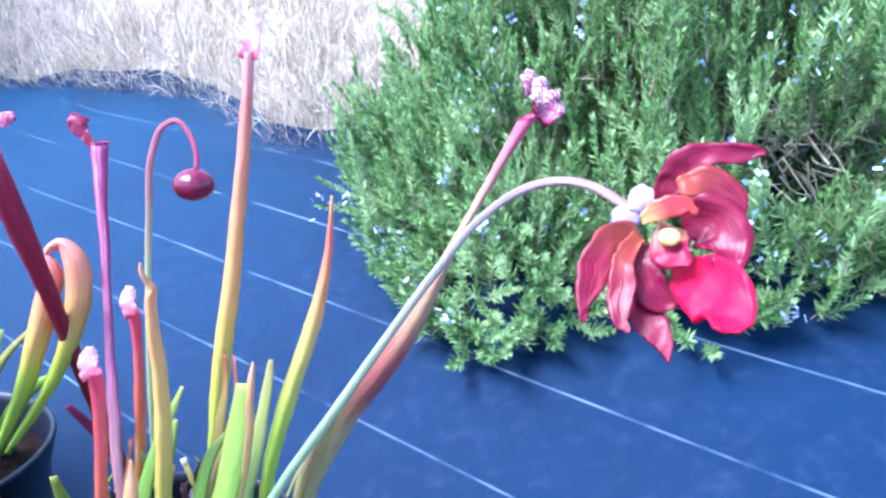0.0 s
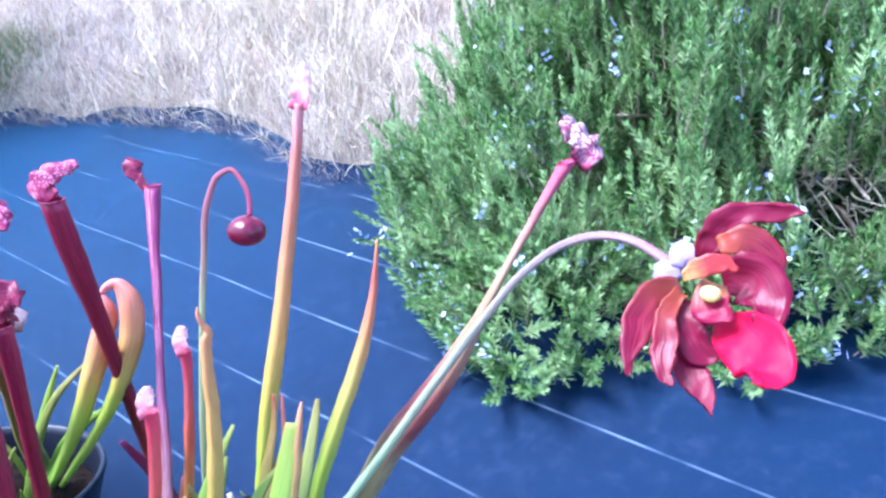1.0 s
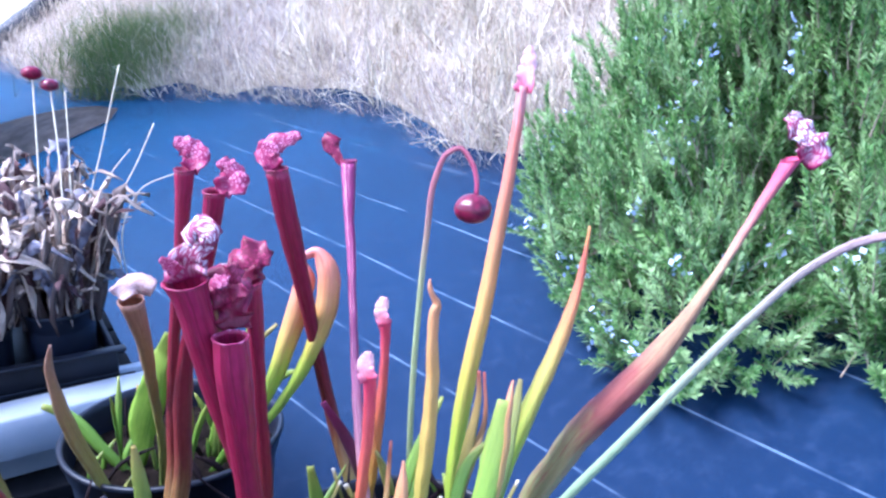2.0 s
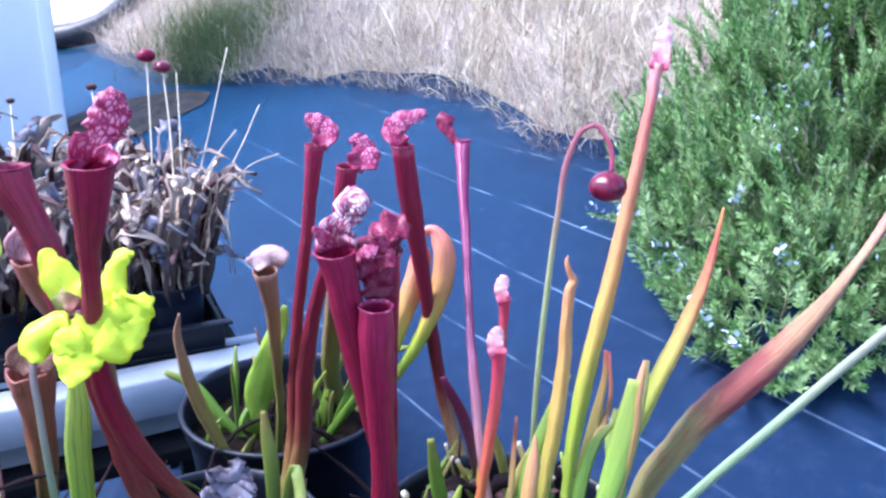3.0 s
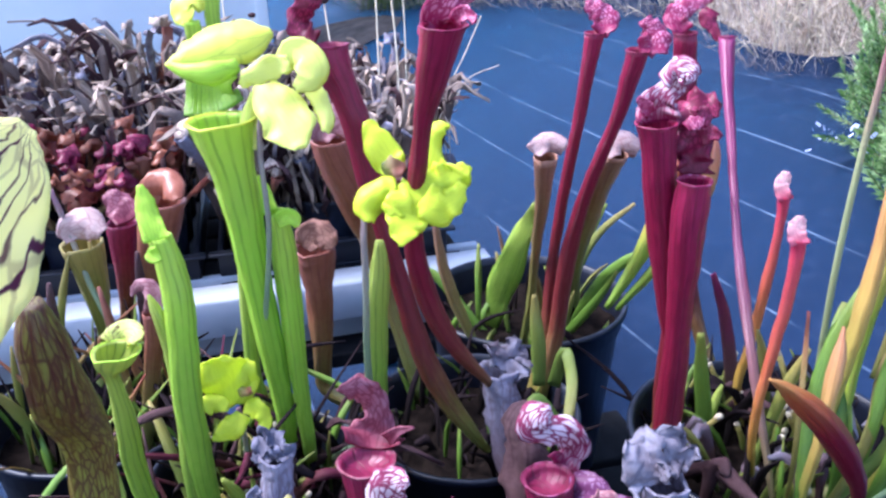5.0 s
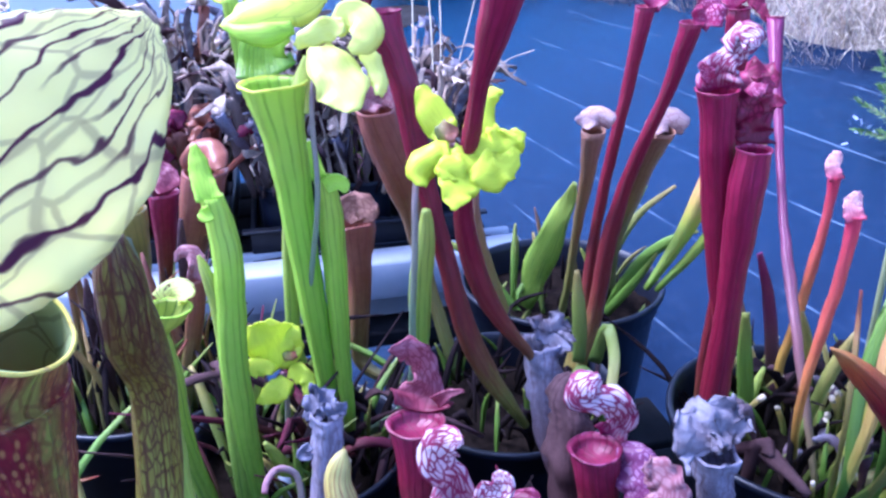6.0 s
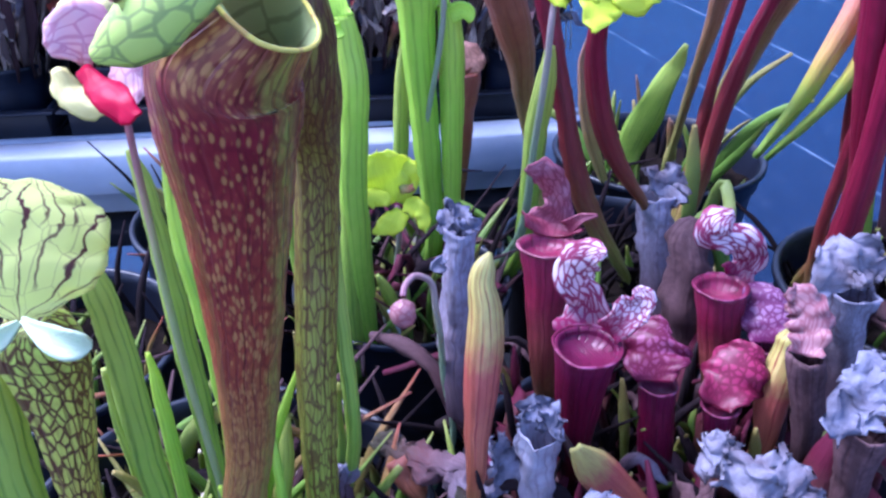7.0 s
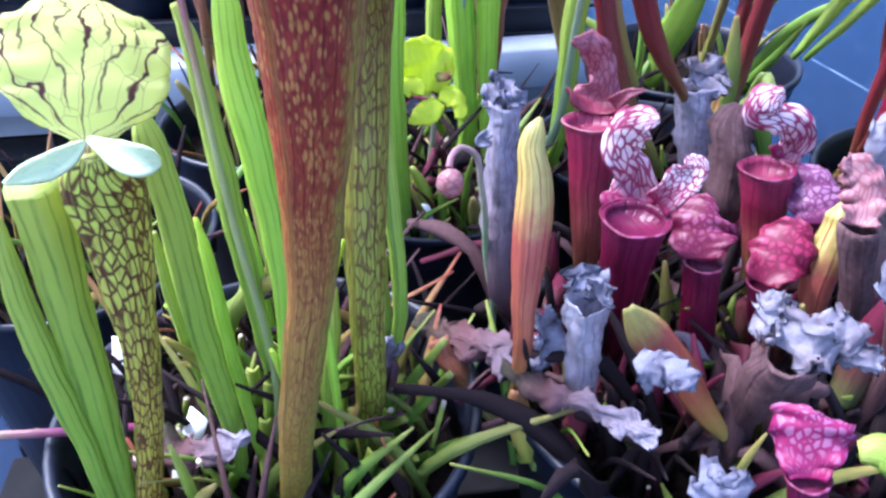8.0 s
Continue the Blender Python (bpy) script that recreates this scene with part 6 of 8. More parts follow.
pitcher("front", "brownish", [(-0.53, 0.012, 0.668, 0.0045), (-0.5348, 0.0167, 0.7014, 0.0077), (-0.53, 0.018, 0.7512, 0.0098), (-0.5302, 0.0198, 0.8062, 0.0109), (-0.5321, 0.0247, 0.8486, 0.0114), (-0.5367, 0.0342, 0.8986, 0.0119), (-0.5392, 0.0421, 0.945, 0.0119), (-0.5353, 0.0435, 0.987, 0.0117), (-0.5071, 0.0195, 1.0476, 0.0114), (-0.5035, 0.0162, 1.0707, 0.0093), (-0.5018, 0.0151, 1.0842, 0.005)], inner=0, label='tall green trap streaked brown', seg=20, keel=0.25)
pitcher("front", "netted", [(-0.605, -0.098, 0.668, 0.0058), (-0.5856, -0.1141, 0.7289, 0.0073), (-0.5808, -0.1079, 0.7668, 0.0073), (-0.5746, -0.103, 0.8109, 0.0077), (-0.565, -0.1028, 0.8552, 0.0094), (-0.5614, -0.1022, 0.8879, 0.0118), (-0.5606, -0.1005, 0.9155, 0.0145), (-0.5576, -0.101, 0.9387, 0.0158), (-0.5494, -0.1052, 0.9581, 0.0136), (-0.5425, -0.109, 0.9688, 0.0078)], [(-0.5346, -0.1147, 0.9764, 0.0038), (-0.5367, -0.112, 0.9813, 0.0167), (-0.5392, -0.1078, 0.9919, 0.0274), (-0.5447, -0.1016, 1.0038, 0.0311), (-0.5513, -0.0952, 1.0134, 0.0261), (-0.5576, -0.0901, 1.0179, 0.0127)], "h_green", neck=[(-0.5289, -0.1156, 0.979, 0.0016), (-0.5189, -0.1157, 0.979, 0.0034), (-0.5087, -0.1137, 0.9773, 0.0058), (-0.5029, -0.1101, 0.9763, 0.0052), (-0.5019, -0.1063, 0.9746, 0.0016)], ruffle=0.05, cup=0.12, cup0=0.1, inner=0, label='trap netted red over yellow with a fan-shaped hood', across=17, nkind='h_pale', seg=20, hside=(0.84, -0.42, 0.34))
blade("front", "h_pale", [(-0.5312, -0.1168, 0.9779, 0.0012), (-0.5313, -0.123, 0.9758, 0.0037), (-0.5323, -0.1318, 0.9738, 0.0048), (-0.5344, -0.1402, 0.9732, 0.0036), (-0.5357, -0.1467, 0.9725, 0.0008)], name='rim_lobe', cup=-0.4, ruffle=0.06, side=(0.84, -0.34, 0.42))
pitcher("front", "green", [(-0.63, -0.1, 0.668, 0.0036), (-0.5932, -0.1321, 0.7415, 0.0045), (-0.5978, -0.132, 0.7838, 0.0055), (-0.6008, -0.133, 0.825, 0.0063), (-0.601, -0.1342, 0.8633, 0.0062), (-0.5991, -0.1351, 0.8936, 0.0054), (-0.5951, -0.1347, 0.9168, 0.0035), (-0.5919, -0.1343, 0.931, 0.0012)], inner=0, label='slender green trap', keel=0.35)
pitcher("front", "green", [(-0.632, -0.085, 0.668, 0.0058), (-0.5956, -0.1218, 0.729, 0.0073), (-0.5994, -0.1197, 0.7716, 0.0085), (-0.6007, -0.1175, 0.8128, 0.0099), (-0.6002, -0.1161, 0.8514, 0.0108), (-0.5978, -0.1153, 0.8857, 0.0113), (-0.5941, -0.1151, 0.9144, 0.0118), (-0.5912, -0.1163, 0.9352, 0.0118), (-0.5903, -0.1167, 0.9408, 0.0117)], inner=0, label='broad green trap with a shut mouth', keel=0.2, seg=20)
pitcher("front", "green", [(-0.6, -0.055, 0.668, 0.004), (-0.5751, -0.0567, 0.7236, 0.005), (-0.5811, -0.055, 0.7586, 0.0069), (-0.5875, -0.0546, 0.7964, 0.0079), (-0.5917, -0.0541, 0.8322, 0.0083), (-0.5939, -0.0532, 0.8695, 0.0085), (-0.5945, -0.0531, 0.8977, 0.0082), (-0.595, -0.0542, 0.9195, 0.0076), (-0.5951, -0.056, 0.9405, 0.0066), (-0.5948, -0.0572, 0.9513, 0.0021)], inner=0, label='broad green trap', keel=0.3)
pitcher("front", "lime", [(-0.59, -0.03, 0.668, 0.0029), (-0.5749, -0.0429, 0.7217, 0.0036), (-0.5868, -0.039, 0.7568, 0.0043), (-0.5974, -0.035, 0.7907, 0.0048), (-0.606, -0.0306, 0.8232, 0.0044), (-0.6132, -0.0272, 0.8511, 0.0036), (-0.6178, -0.0262, 0.8665, 0.0013)], inner=0, label='slender green trap', keel=0.3)
pitcher("front", "green", [(-0.6, 0.0, 0.668, 0.0041), (-0.5849, -0.0166, 0.7605, 0.0051), (-0.5937, -0.012, 0.7953, 0.006), (-0.6042, -0.0079, 0.8361, 0.0069), (-0.6135, -0.0041, 0.8766, 0.0073), (-0.6208, -0.0015, 0.9117, 0.0064), (-0.6269, 0.0002, 0.9434, 0.0056), (-0.6316, 0.0004, 0.9676, 0.0045), (-0.6352, -0.001, 0.9809, 0.0018)], inner=0, label='tall slender green trap', keel=0.3)
pitcher("front", "lime", [(-0.565, -0.015, 0.668, 0.0036), (-0.5464, -0.031, 0.7977, 0.0052), (-0.5542, -0.0204, 0.8452, 0.0063), (-0.5617, -0.0151, 0.8806, 0.0076), (-0.57, -0.012, 0.9144, 0.0089), (-0.5771, -0.0102, 0.9437, 0.0092), (-0.582, -0.0083, 0.9688, 0.0078), (-0.5849, -0.0059, 0.9928, 0.0065), (-0.5864, -0.0053, 1.003, 0.0027)], inner=0, label='broad lime green trap', keel=0.3)
pitcher("front", "green", [(-0.555, -0.005, 0.668, 0.0034), (-0.5496, -0.0046, 0.7157, 0.0052), (-0.5547, 0.0066, 0.7604, 0.0054), (-0.5564, 0.0163, 0.7954, 0.0046), (-0.5575, 0.0211, 0.8143, 0.0014)], inner=0, label='short green trap', keel=0.2)
pitcher("front", "green", [(-0.56, -0.02, 0.668, 0.003), (-0.5541, -0.0119, 0.7137, 0.0045), (-0.5575, -0.0059, 0.7484, 0.0015)], inner=0, label='short green trap')
pitcher("front", "green", [(-0.625, -0.03, 0.668, 0.0023), (-0.6204, -0.0466, 0.7577, 0.0029), (-0.6247, -0.0477, 0.7987, 0.0038), (-0.6264, -0.0485, 0.8372, 0.004), (-0.6258, -0.0488, 0.8654, 0.0019)], inner=0, label='slender green trap')
pitcher("front", "green", [(-0.565, 0.055, 0.668, 0.0038), (-0.5252, 0.0454, 0.819, 0.0048), (-0.5335, 0.05, 0.8653, 0.0053), (-0.5414, 0.0546, 0.9157, 0.0048), (-0.5458, 0.0589, 0.9566, 0.0025), (-0.5477, 0.0602, 0.973, 0.0009)], inner=0, label='slender green trap')
pitcher("front", "blade", [(-0.53, 0.04, 0.668, 0.0026), (-0.5325, 0.0368, 0.7244, 0.0035), (-0.5375, 0.0449, 0.786, 0.0029), (-0.5401, 0.0495, 0.8313, 0.0014)], inner=0, label='slender green trap')
blade("front", "olive", [(-0.6286, -0.0154, 0.7653, 0.0038), (-0.616, -0.0114, 0.7907, 0.0051), (-0.598, -0.0066, 0.8122, 0.0049), (-0.5807, -0.004, 0.8239, 0.0027)], cup=0.4, side=(0.66, -0.45, 0.61))
blade("front", "blade", [(-0.5444, 0.018, 0.6763, 0.0024), (-0.523, 0.0418, 0.7305, 0.003), (-0.5015, 0.0608, 0.7749, 0.0015)], cup=0.5, side=(0.47, -0.52, 0.71))
blade("front", "blade", [(-0.53, 0.0321, 0.6795, 0.0024), (-0.5104, 0.0442, 0.723, 0.003), (-0.4911, 0.0532, 0.757, 0.0015)], cup=0.5, side=(0.45, -0.53, 0.72))
blade("front", "blade", [(-0.5199, 0.0255, 0.663, 0.0024), (-0.4898, 0.039, 0.6973, 0.003), (-0.4601, 0.0484, 0.724, 0.0015)], cup=0.5, side=(0.4, -0.51, 0.76))
blade("front", "blade", [(-0.5539, 0.0107, 0.6763, 0.0024), (-0.5287, 0.018, 0.7089, 0.003), (-0.5041, 0.0223, 0.7332, 0.0015)], cup=0.5, side=(0.48, -0.47, 0.74))
blade("front", "blade", [(-0.5362, 0.0072, 0.6566, 0.0024), (-0.5126, 0.0126, 0.6886, 0.003), (-0.4896, 0.0152, 0.7123, 0.0015)], cup=0.5, side=(0.44, -0.46, 0.77))
blade("front", "grey_dead", [(-0.6247, -0.08, 0.7234, 0.0073), (-0.6003, -0.0782, 0.7256, 0.0099), (-0.5769, -0.0702, 0.7373, 0.0083), (-0.5558, -0.0606, 0.7547, 0.0027)], ruffle=0.35, name='withered_leaf', side=(0.62, -0.32, 0.72))
scape("front", "mauve", [(-0.7185, -0.1516, 0.7248, 0.0029), (-0.6902, -0.1287, 0.7259, 0.0029), (-0.673, -0.1052, 0.7199, 0.003), (-0.6504, -0.0771, 0.7144, 0.0026)], name='fallen_stem')
blade("front", "green", [(-0.5952, -0.025, 0.7249, 0.0026), (-0.5942, -0.0244, 0.7421, 0.0033), (-0.5929, -0.0241, 0.759, 0.0029)], cup=1.2, name='cut_stem', side=(0.61, -0.4, 0.69))
blade("front", "green", [(-0.5825, -0.0261, 0.7124, 0.0026), (-0.582, -0.0237, 0.7322, 0.0033), (-0.5812, -0.0215, 0.7515, 0.0029)], cup=1.2, name='cut_stem', side=(0.58, -0.4, 0.7))
blade("front", "green", [(-0.5764, -0.0403, 0.6907, 0.0026), (-0.576, -0.037, 0.7117, 0.0033), (-0.5753, -0.034, 0.7321, 0.0029)], cup=1.2, name='cut_stem', side=(0.57, -0.37, 0.73))
blade("front", "green", [(-0.5675, -0.047, 0.6752, 0.0026), (-0.5687, -0.0441, 0.6972, 0.0033), (-0.5697, -0.0414, 0.7187, 0.0029)], cup=1.2, name='cut_stem', side=(0.55, -0.36, 0.76))
blade("front", "grey_dead", [(-0.5379, 0.0274, 0.7339, 0.0026), (-0.5408, 0.0314, 0.7586, 0.0033), (-0.5434, 0.035, 0.7826, 0.0029)], cup=1.2, name='cut_stem', side=(0.52, -0.52, 0.67))
blade("front", "grey_dead", [(-0.5343, 0.0302, 0.7339, 0.0026), (-0.533, 0.0355, 0.7562, 0.0033), (-0.5315, 0.0403, 0.778, 0.0029)], cup=1.2, name='cut_stem', side=(0.51, -0.53, 0.68))
blade("front", "grey_dead", [(-0.5276, 0.0327, 0.7307, 0.0026), (-0.5281, 0.0392, 0.7562, 0.0033), (-0.5284, 0.0453, 0.781, 0.0029)], cup=1.2, name='cut_stem', side=(0.5, -0.54, 0.68))
blade("front", "green", [(-0.531, -0.0189, 0.675, 0.0026), (-0.5304, -0.0158, 0.6955, 0.0033), (-0.5296, -0.0131, 0.7155, 0.0029)], cup=1.2, name='cut_stem', side=(0.48, -0.42, 0.77))
blade("front", "green", [(-0.5191, -0.0097, 0.6749, 0.0026), (-0.5165, -0.0051, 0.6954, 0.0033), (-0.5138, -0.0009, 0.7154, 0.0029)], cup=1.2, name='cut_stem', side=(0.46, -0.44, 0.77))
plant("wine", "wine", "low wine-red pitcher plant crowded with frilled veined hoods")
pitcher("wine", "wine", [(-0.445, 0.205, 0.668, 0.0076), (-0.4313, 0.1628, 0.7412, 0.0108), (-0.4312, 0.1631, 0.7717, 0.0132), (-0.431, 0.1622, 0.8057, 0.0164), (-0.4289, 0.1615, 0.8328, 0.0194), (-0.4283, 0.1607, 0.845, 0.0213)], [(-0.4351, 0.1781, 0.841, 0.0205), (-0.4421, 0.1868, 0.8484, 0.0185), (-0.4444, 0.1867, 0.8591, 0.0125), (-0.4485, 0.1787, 0.8711, 0.0122), (-0.4496, 0.174, 0.8843, 0.012), (-0.4453, 0.1726, 0.8965, 0.0117), (-0.4363, 0.1715, 0.9048, 0.0088), (-0.4276, 0.1724, 0.9069, 0.002)], "h_white", neck=[(-0.4208, 0.175, 0.8512, 0.0093), (-0.4129, 0.1758, 0.8626, 0.0098), (-0.4085, 0.1802, 0.8725, 0.011), (-0.4053, 0.1813, 0.8797, 0.0089), (-0.4102, 0.1822, 0.8851, 0.0027)], ruffle=0.18, waves=3.0, label='wine red trap with white netted hood', nkind='h_white', slant=0.5, lip='h_purple', keel=0.05, seg=24, inner=0.12, hside=(0.34, -0.82, 0.46))
pitcher("wine", "wine", [(-0.405, 0.265, 0.668, 0.0069), (-0.3846, 0.2061, 0.714, 0.0099), (-0.3901, 0.2095, 0.7492, 0.0129), (-0.3938, 0.212, 0.7763, 0.0126), (-0.3958, 0.2136, 0.794, 0.0132)], [(-0.3969, 0.209, 0.7985, 0.0115), (-0.4009, 0.2143, 0.808, 0.02), (-0.4037, 0.2218, 0.8191, 0.0223), (-0.4036, 0.2293, 0.8276, 0.0139), (-0.4014, 0.2327, 0.8295, 0.0038)], "h_purple", ruffle=0.18, waves=3.0, label='wine red trap with crumpled purple hood', slant=0.5, lip='h_purple', keel=0.05, seg=24, inner=0.12, hside=(0.23, -0.82, 0.52))
pitcher("wine", "wine_green", [(-0.5, 0.265, 0.668, 0.0064), (-0.4746, 0.1916, 0.7948, 0.0106), (-0.4806, 0.1988, 0.8315, 0.0143), (-0.4844, 0.2041, 0.8583, 0.0168), (-0.4873, 0.207, 0.8763, 0.02)], [(-0.4941, 0.2219, 0.873, 0.0206), (-0.498, 0.2325, 0.8798, 0.02), (-0.4973, 0.2352, 0.8909, 0.0111), (-0.499, 0.2358, 0.9019, 0.0094), (-0.5006, 0.2297, 0.914, 0.01), (-0.5043, 0.2201, 0.9238, 0.0083), (-0.5105, 0.2113, 0.9281, 0.0019)], "dusky", neck=[(-0.4846, 0.2292, 0.8816, 0.0063), (-0.4741, 0.231, 0.892, 0.0035), (-0.4644, 0.234, 0.8956, 0.0011)], nkind='dusky', lip='dusky', keel=0.05, seg=24, inner=0.12, ruffle=0.2, waves=4.0, label='dusky red trap with narrow twisted hood', slant=0.5, hside=(0.41, -0.83, 0.37))
pitcher("wine", "wine_green", [(-0.39, 0.335, 0.668, 0.0074), (-0.3777, 0.2982, 0.7426, 0.0106), (-0.3822, 0.3008, 0.7741, 0.0143), (-0.3873, 0.3024, 0.8067, 0.0173), (-0.3908, 0.303, 0.8301, 0.0195)], [(-0.3882, 0.3237, 0.8249, 0.0144), (-0.3844, 0.3327, 0.8319, 0.0102), (-0.3813, 0.331, 0.8448, 0.0125), (-0.3853, 0.3242, 0.8581, 0.0131), (-0.3959, 0.3143, 0.865, 0.0106), (-0.4055, 0.3035, 0.8699, 0.0113), (-0.4032, 0.3057, 0.8792, 0.012), (-0.395, 0.3161, 0.8838, 0.004)], "h_white", ruffle=0.22, waves=4.0, label='wine red trap with white netted hood', slant=0.5, lip='h_purple', keel=0.05, seg=24, inner=0.12, hside=(0.19, -0.9, 0.4))
pitcher("wine", "wine", [(-0.36, 0.335, 0.668, 0.0067), (-0.3302, 0.3012, 0.7216, 0.0096), (-0.3393, 0.3022, 0.7654, 0.0118), (-0.3461, 0.3019, 0.798, 0.0139)], [(-0.3455, 0.2971, 0.8007, 0.0114), (-0.3497, 0.3026, 0.8108, 0.0195), (-0.3535, 0.309, 0.8215, 0.0236), (-0.3546, 0.3158, 0.8301, 0.0179), (-0.3531, 0.3193, 0.8328, 0.0049)], "h_lilac", ruffle=0.18, waves=3.0, label='wine red trap with frilled lilac hood', slant=0.5, lip='h_purple', keel=0.05, seg=24, inner=0.12, hside=(0.13, -0.88, 0.46))
pitcher("wine", "brown_dead", [(-0.315, 0.29, 0.668, 0.0064), (-0.3014, 0.2453, 0.7729, 0.0091), (-0.3093, 0.2406, 0.814, 0.0108), (-0.315, 0.2359, 0.8444, 0.0112)], [(-0.3145, 0.2309, 0.8471, 0.0097), (-0.3163, 0.239, 0.8579, 0.0124), (-0.3213, 0.2443, 0.8684, 0.0124), (-0.3296, 0.2451, 0.8766, 0.009), (-0.3363, 0.2424, 0.8795, 0.0028)], "h_rose", wrinkle=0.1, ruffle=0.4, label='browned trap with faded pink hood', hside=(0.1, -0.89, 0.45))
pitcher("wine", "wine", [(-0.365, 0.27, 0.668, 0.0051), (-0.3494, 0.2298, 0.7274, 0.0073), (-0.3533, 0.2272, 0.7663, 0.0102), (-0.3548, 0.2254, 0.7887, 0.0122)], [(-0.3555, 0.2205, 0.789, 0.0099), (-0.3555, 0.2286, 0.7983, 0.0174), (-0.3526, 0.2404, 0.8091, 0.0197), (-0.3496, 0.2503, 0.8178, 0.0152), (-0.3469, 0.2568, 0.8228, 0.0045)], "h_red", ruffle=0.18, waves=3.0, label='wine red trap with frilled magenta hood', slant=0.5, lip='h_purple', keel=0.05, seg=24, inner=0.12, hside=(0.14, -0.84, 0.53))
pitcher("wine", "peach", [(-0.485, 0.115, 0.668, 0.0042), (-0.4564, 0.0801, 0.7832, 0.006), (-0.4623, 0.0896, 0.8124, 0.0087), (-0.4668, 0.0988, 0.8392, 0.0113), (-0.4713, 0.1074, 0.8653, 0.0114), (-0.4753, 0.1123, 0.8828, 0.01), (-0.4801, 0.1147, 0.8964, 0.0083), (-0.4804, 0.1189, 0.907, 0.0059), (-0.4795, 0.1222, 0.9132, 0.0013)], inner=0, keel=0.12, label='peach trap with a yellow tip', seg=20)
pitcher("wine", "peach", [(-0.36, 0.27, 0.668, 0.0055), (-0.3266, 0.2488, 0.7553, 0.0079), (-0.3294, 0.2558, 0.782, 0.0113), (-0.3298, 0.2619, 0.8022, 0.013), (-0.3296, 0.265, 0.8122, 0.0114), (-0.3301, 0.2677, 0.822, 0.0091), (-0.3302, 0.2701, 0.8306, 0.009), (-0.3319, 0.2712, 0.8382, 0.003)], inner=0, keel=0.12, label='peach trap with a yellow tip', seg=20)
pitcher("wine", "wine", [(-0.3, 0.1, 0.668, 0.0047), (-0.273, 0.0435, 0.781, 0.0059), (-0.2793, 0.04, 0.8131, 0.0077), (-0.2818, 0.0382, 0.8267, 0.0085)], [(-0.2813, 0.0376, 0.8257, 0.0075), (-0.2838, 0.0408, 0.8314, 0.0115), (-0.2862, 0.043, 0.8396, 0.0159), (-0.2879, 0.0453, 0.8472, 0.0168), (-0.2888, 0.0481, 0.8531, 0.0118), (-0.2887, 0.0495, 0.8545, 0.003)], "h_magenta", ruffle=0.16, waves=3.0, label='wine red trap with a broad veined hood', slant=0.5, lip='h_purple', keel=0.05, seg=24, inner=0.12, hside=(0.04, -0.73, 0.68))
pitcher("wine", "grey_red", [(-0.445, 0.09, 0.668, 0.0055), (-0.4234, 0.0976, 0.7053, 0.0091), (-0.4237, 0.1023, 0.7387, 0.0089), (-0.4259, 0.1045, 0.7705, 0.01), (-0.4275, 0.1059, 0.799, 0.0125), (-0.4286, 0.1061, 0.8146, 0.0143)], [(-0.4241, 0.1042, 0.8172, 0.0101), (-0.4196, 0.1106, 0.8205, 0.0054), (-0.4243, 0.1101, 0.8241, 0.0081), (-0.4327, 0.1043, 0.825, 0.0101), (-0.4346, 0.0985, 0.82, 0.0034)], "h_grey", wrinkle=0.12, ruffle=0.35, label='grey withered trap, red below', hside=(0.33, -0.73, 0.6))
pitcher("wine", "rust", [(-0.465, 0.1, 0.668, 0.0023), (-0.4934, 0.0991, 0.6856, 0.0062), (-0.5199, 0.0947, 0.7171, 0.009), (-0.534, 0.0931, 0.7351, 0.0089)], inner=0, wrinkle=0.1, label='bent rusty trap with a fallen grey top')
blade("wine", "grey_dead", [(-0.5545, 0.0972, 0.7404, 0.005), (-0.5338, 0.0962, 0.7384, 0.0106), (-0.5089, 0.0964, 0.743, 0.0111), (-0.4855, 0.0968, 0.7491, 0.0092), (-0.4694, 0.0865, 0.7494, 0.0082), (-0.4499, 0.0889, 0.7612, 0.0073), (-0.4417, 0.0992, 0.7656, 0.0022)], ruffle=0.3, cup=0.5, name='withered_leaf', side=(0.41, -0.62, 0.67))
blade("wine", "grey_dead", [(-0.4659, 0.074, 0.7583, 0.0036), (-0.4444, 0.0738, 0.7587, 0.0078), (-0.4242, 0.074, 0.7601, 0.0056), (-0.406, 0.0757, 0.7638, 0.0061), (-0.3852, 0.075, 0.7658, 0.0079), (-0.3599, 0.0703, 0.7656, 0.0058)], ruffle=0.25, cup=0.5, name='withered_leaf', side=(0.29, -0.64, 0.71))
blade("wine", "h_grey", [(-0.4462, 0.0931, 0.7627, 0.0036), (-0.4469, 0.099, 0.7774, 0.0086), (-0.4522, 0.0995, 0.7884, 0.0072), (-0.4475, 0.1045, 0.7944, 0.0021)], ruffle=0.7, cup=0.5, name='withered_leaf', side=(0.35, -0.67, 0.65))
pitcher("wine", "rust", [(-0.345, 0.15, 0.668, 0.0048), (-0.3234, 0.1549, 0.7771, 0.0068), (-0.3262, 0.1334, 0.8136, 0.007), (-0.3272, 0.1223, 0.831, 0.0073)], [(-0.3267, 0.1216, 0.8298, 0.0061), (-0.3292, 0.1195, 0.8385, 0.0102), (-0.3278, 0.122, 0.8454, 0.0096), (-0.3269, 0.1278, 0.8547, 0.0018)], "h_withered", wrinkle=0.1, ruffle=0.35, label='withered trap with a ragged pale hood', hside=(0.13, -0.8, 0.59))
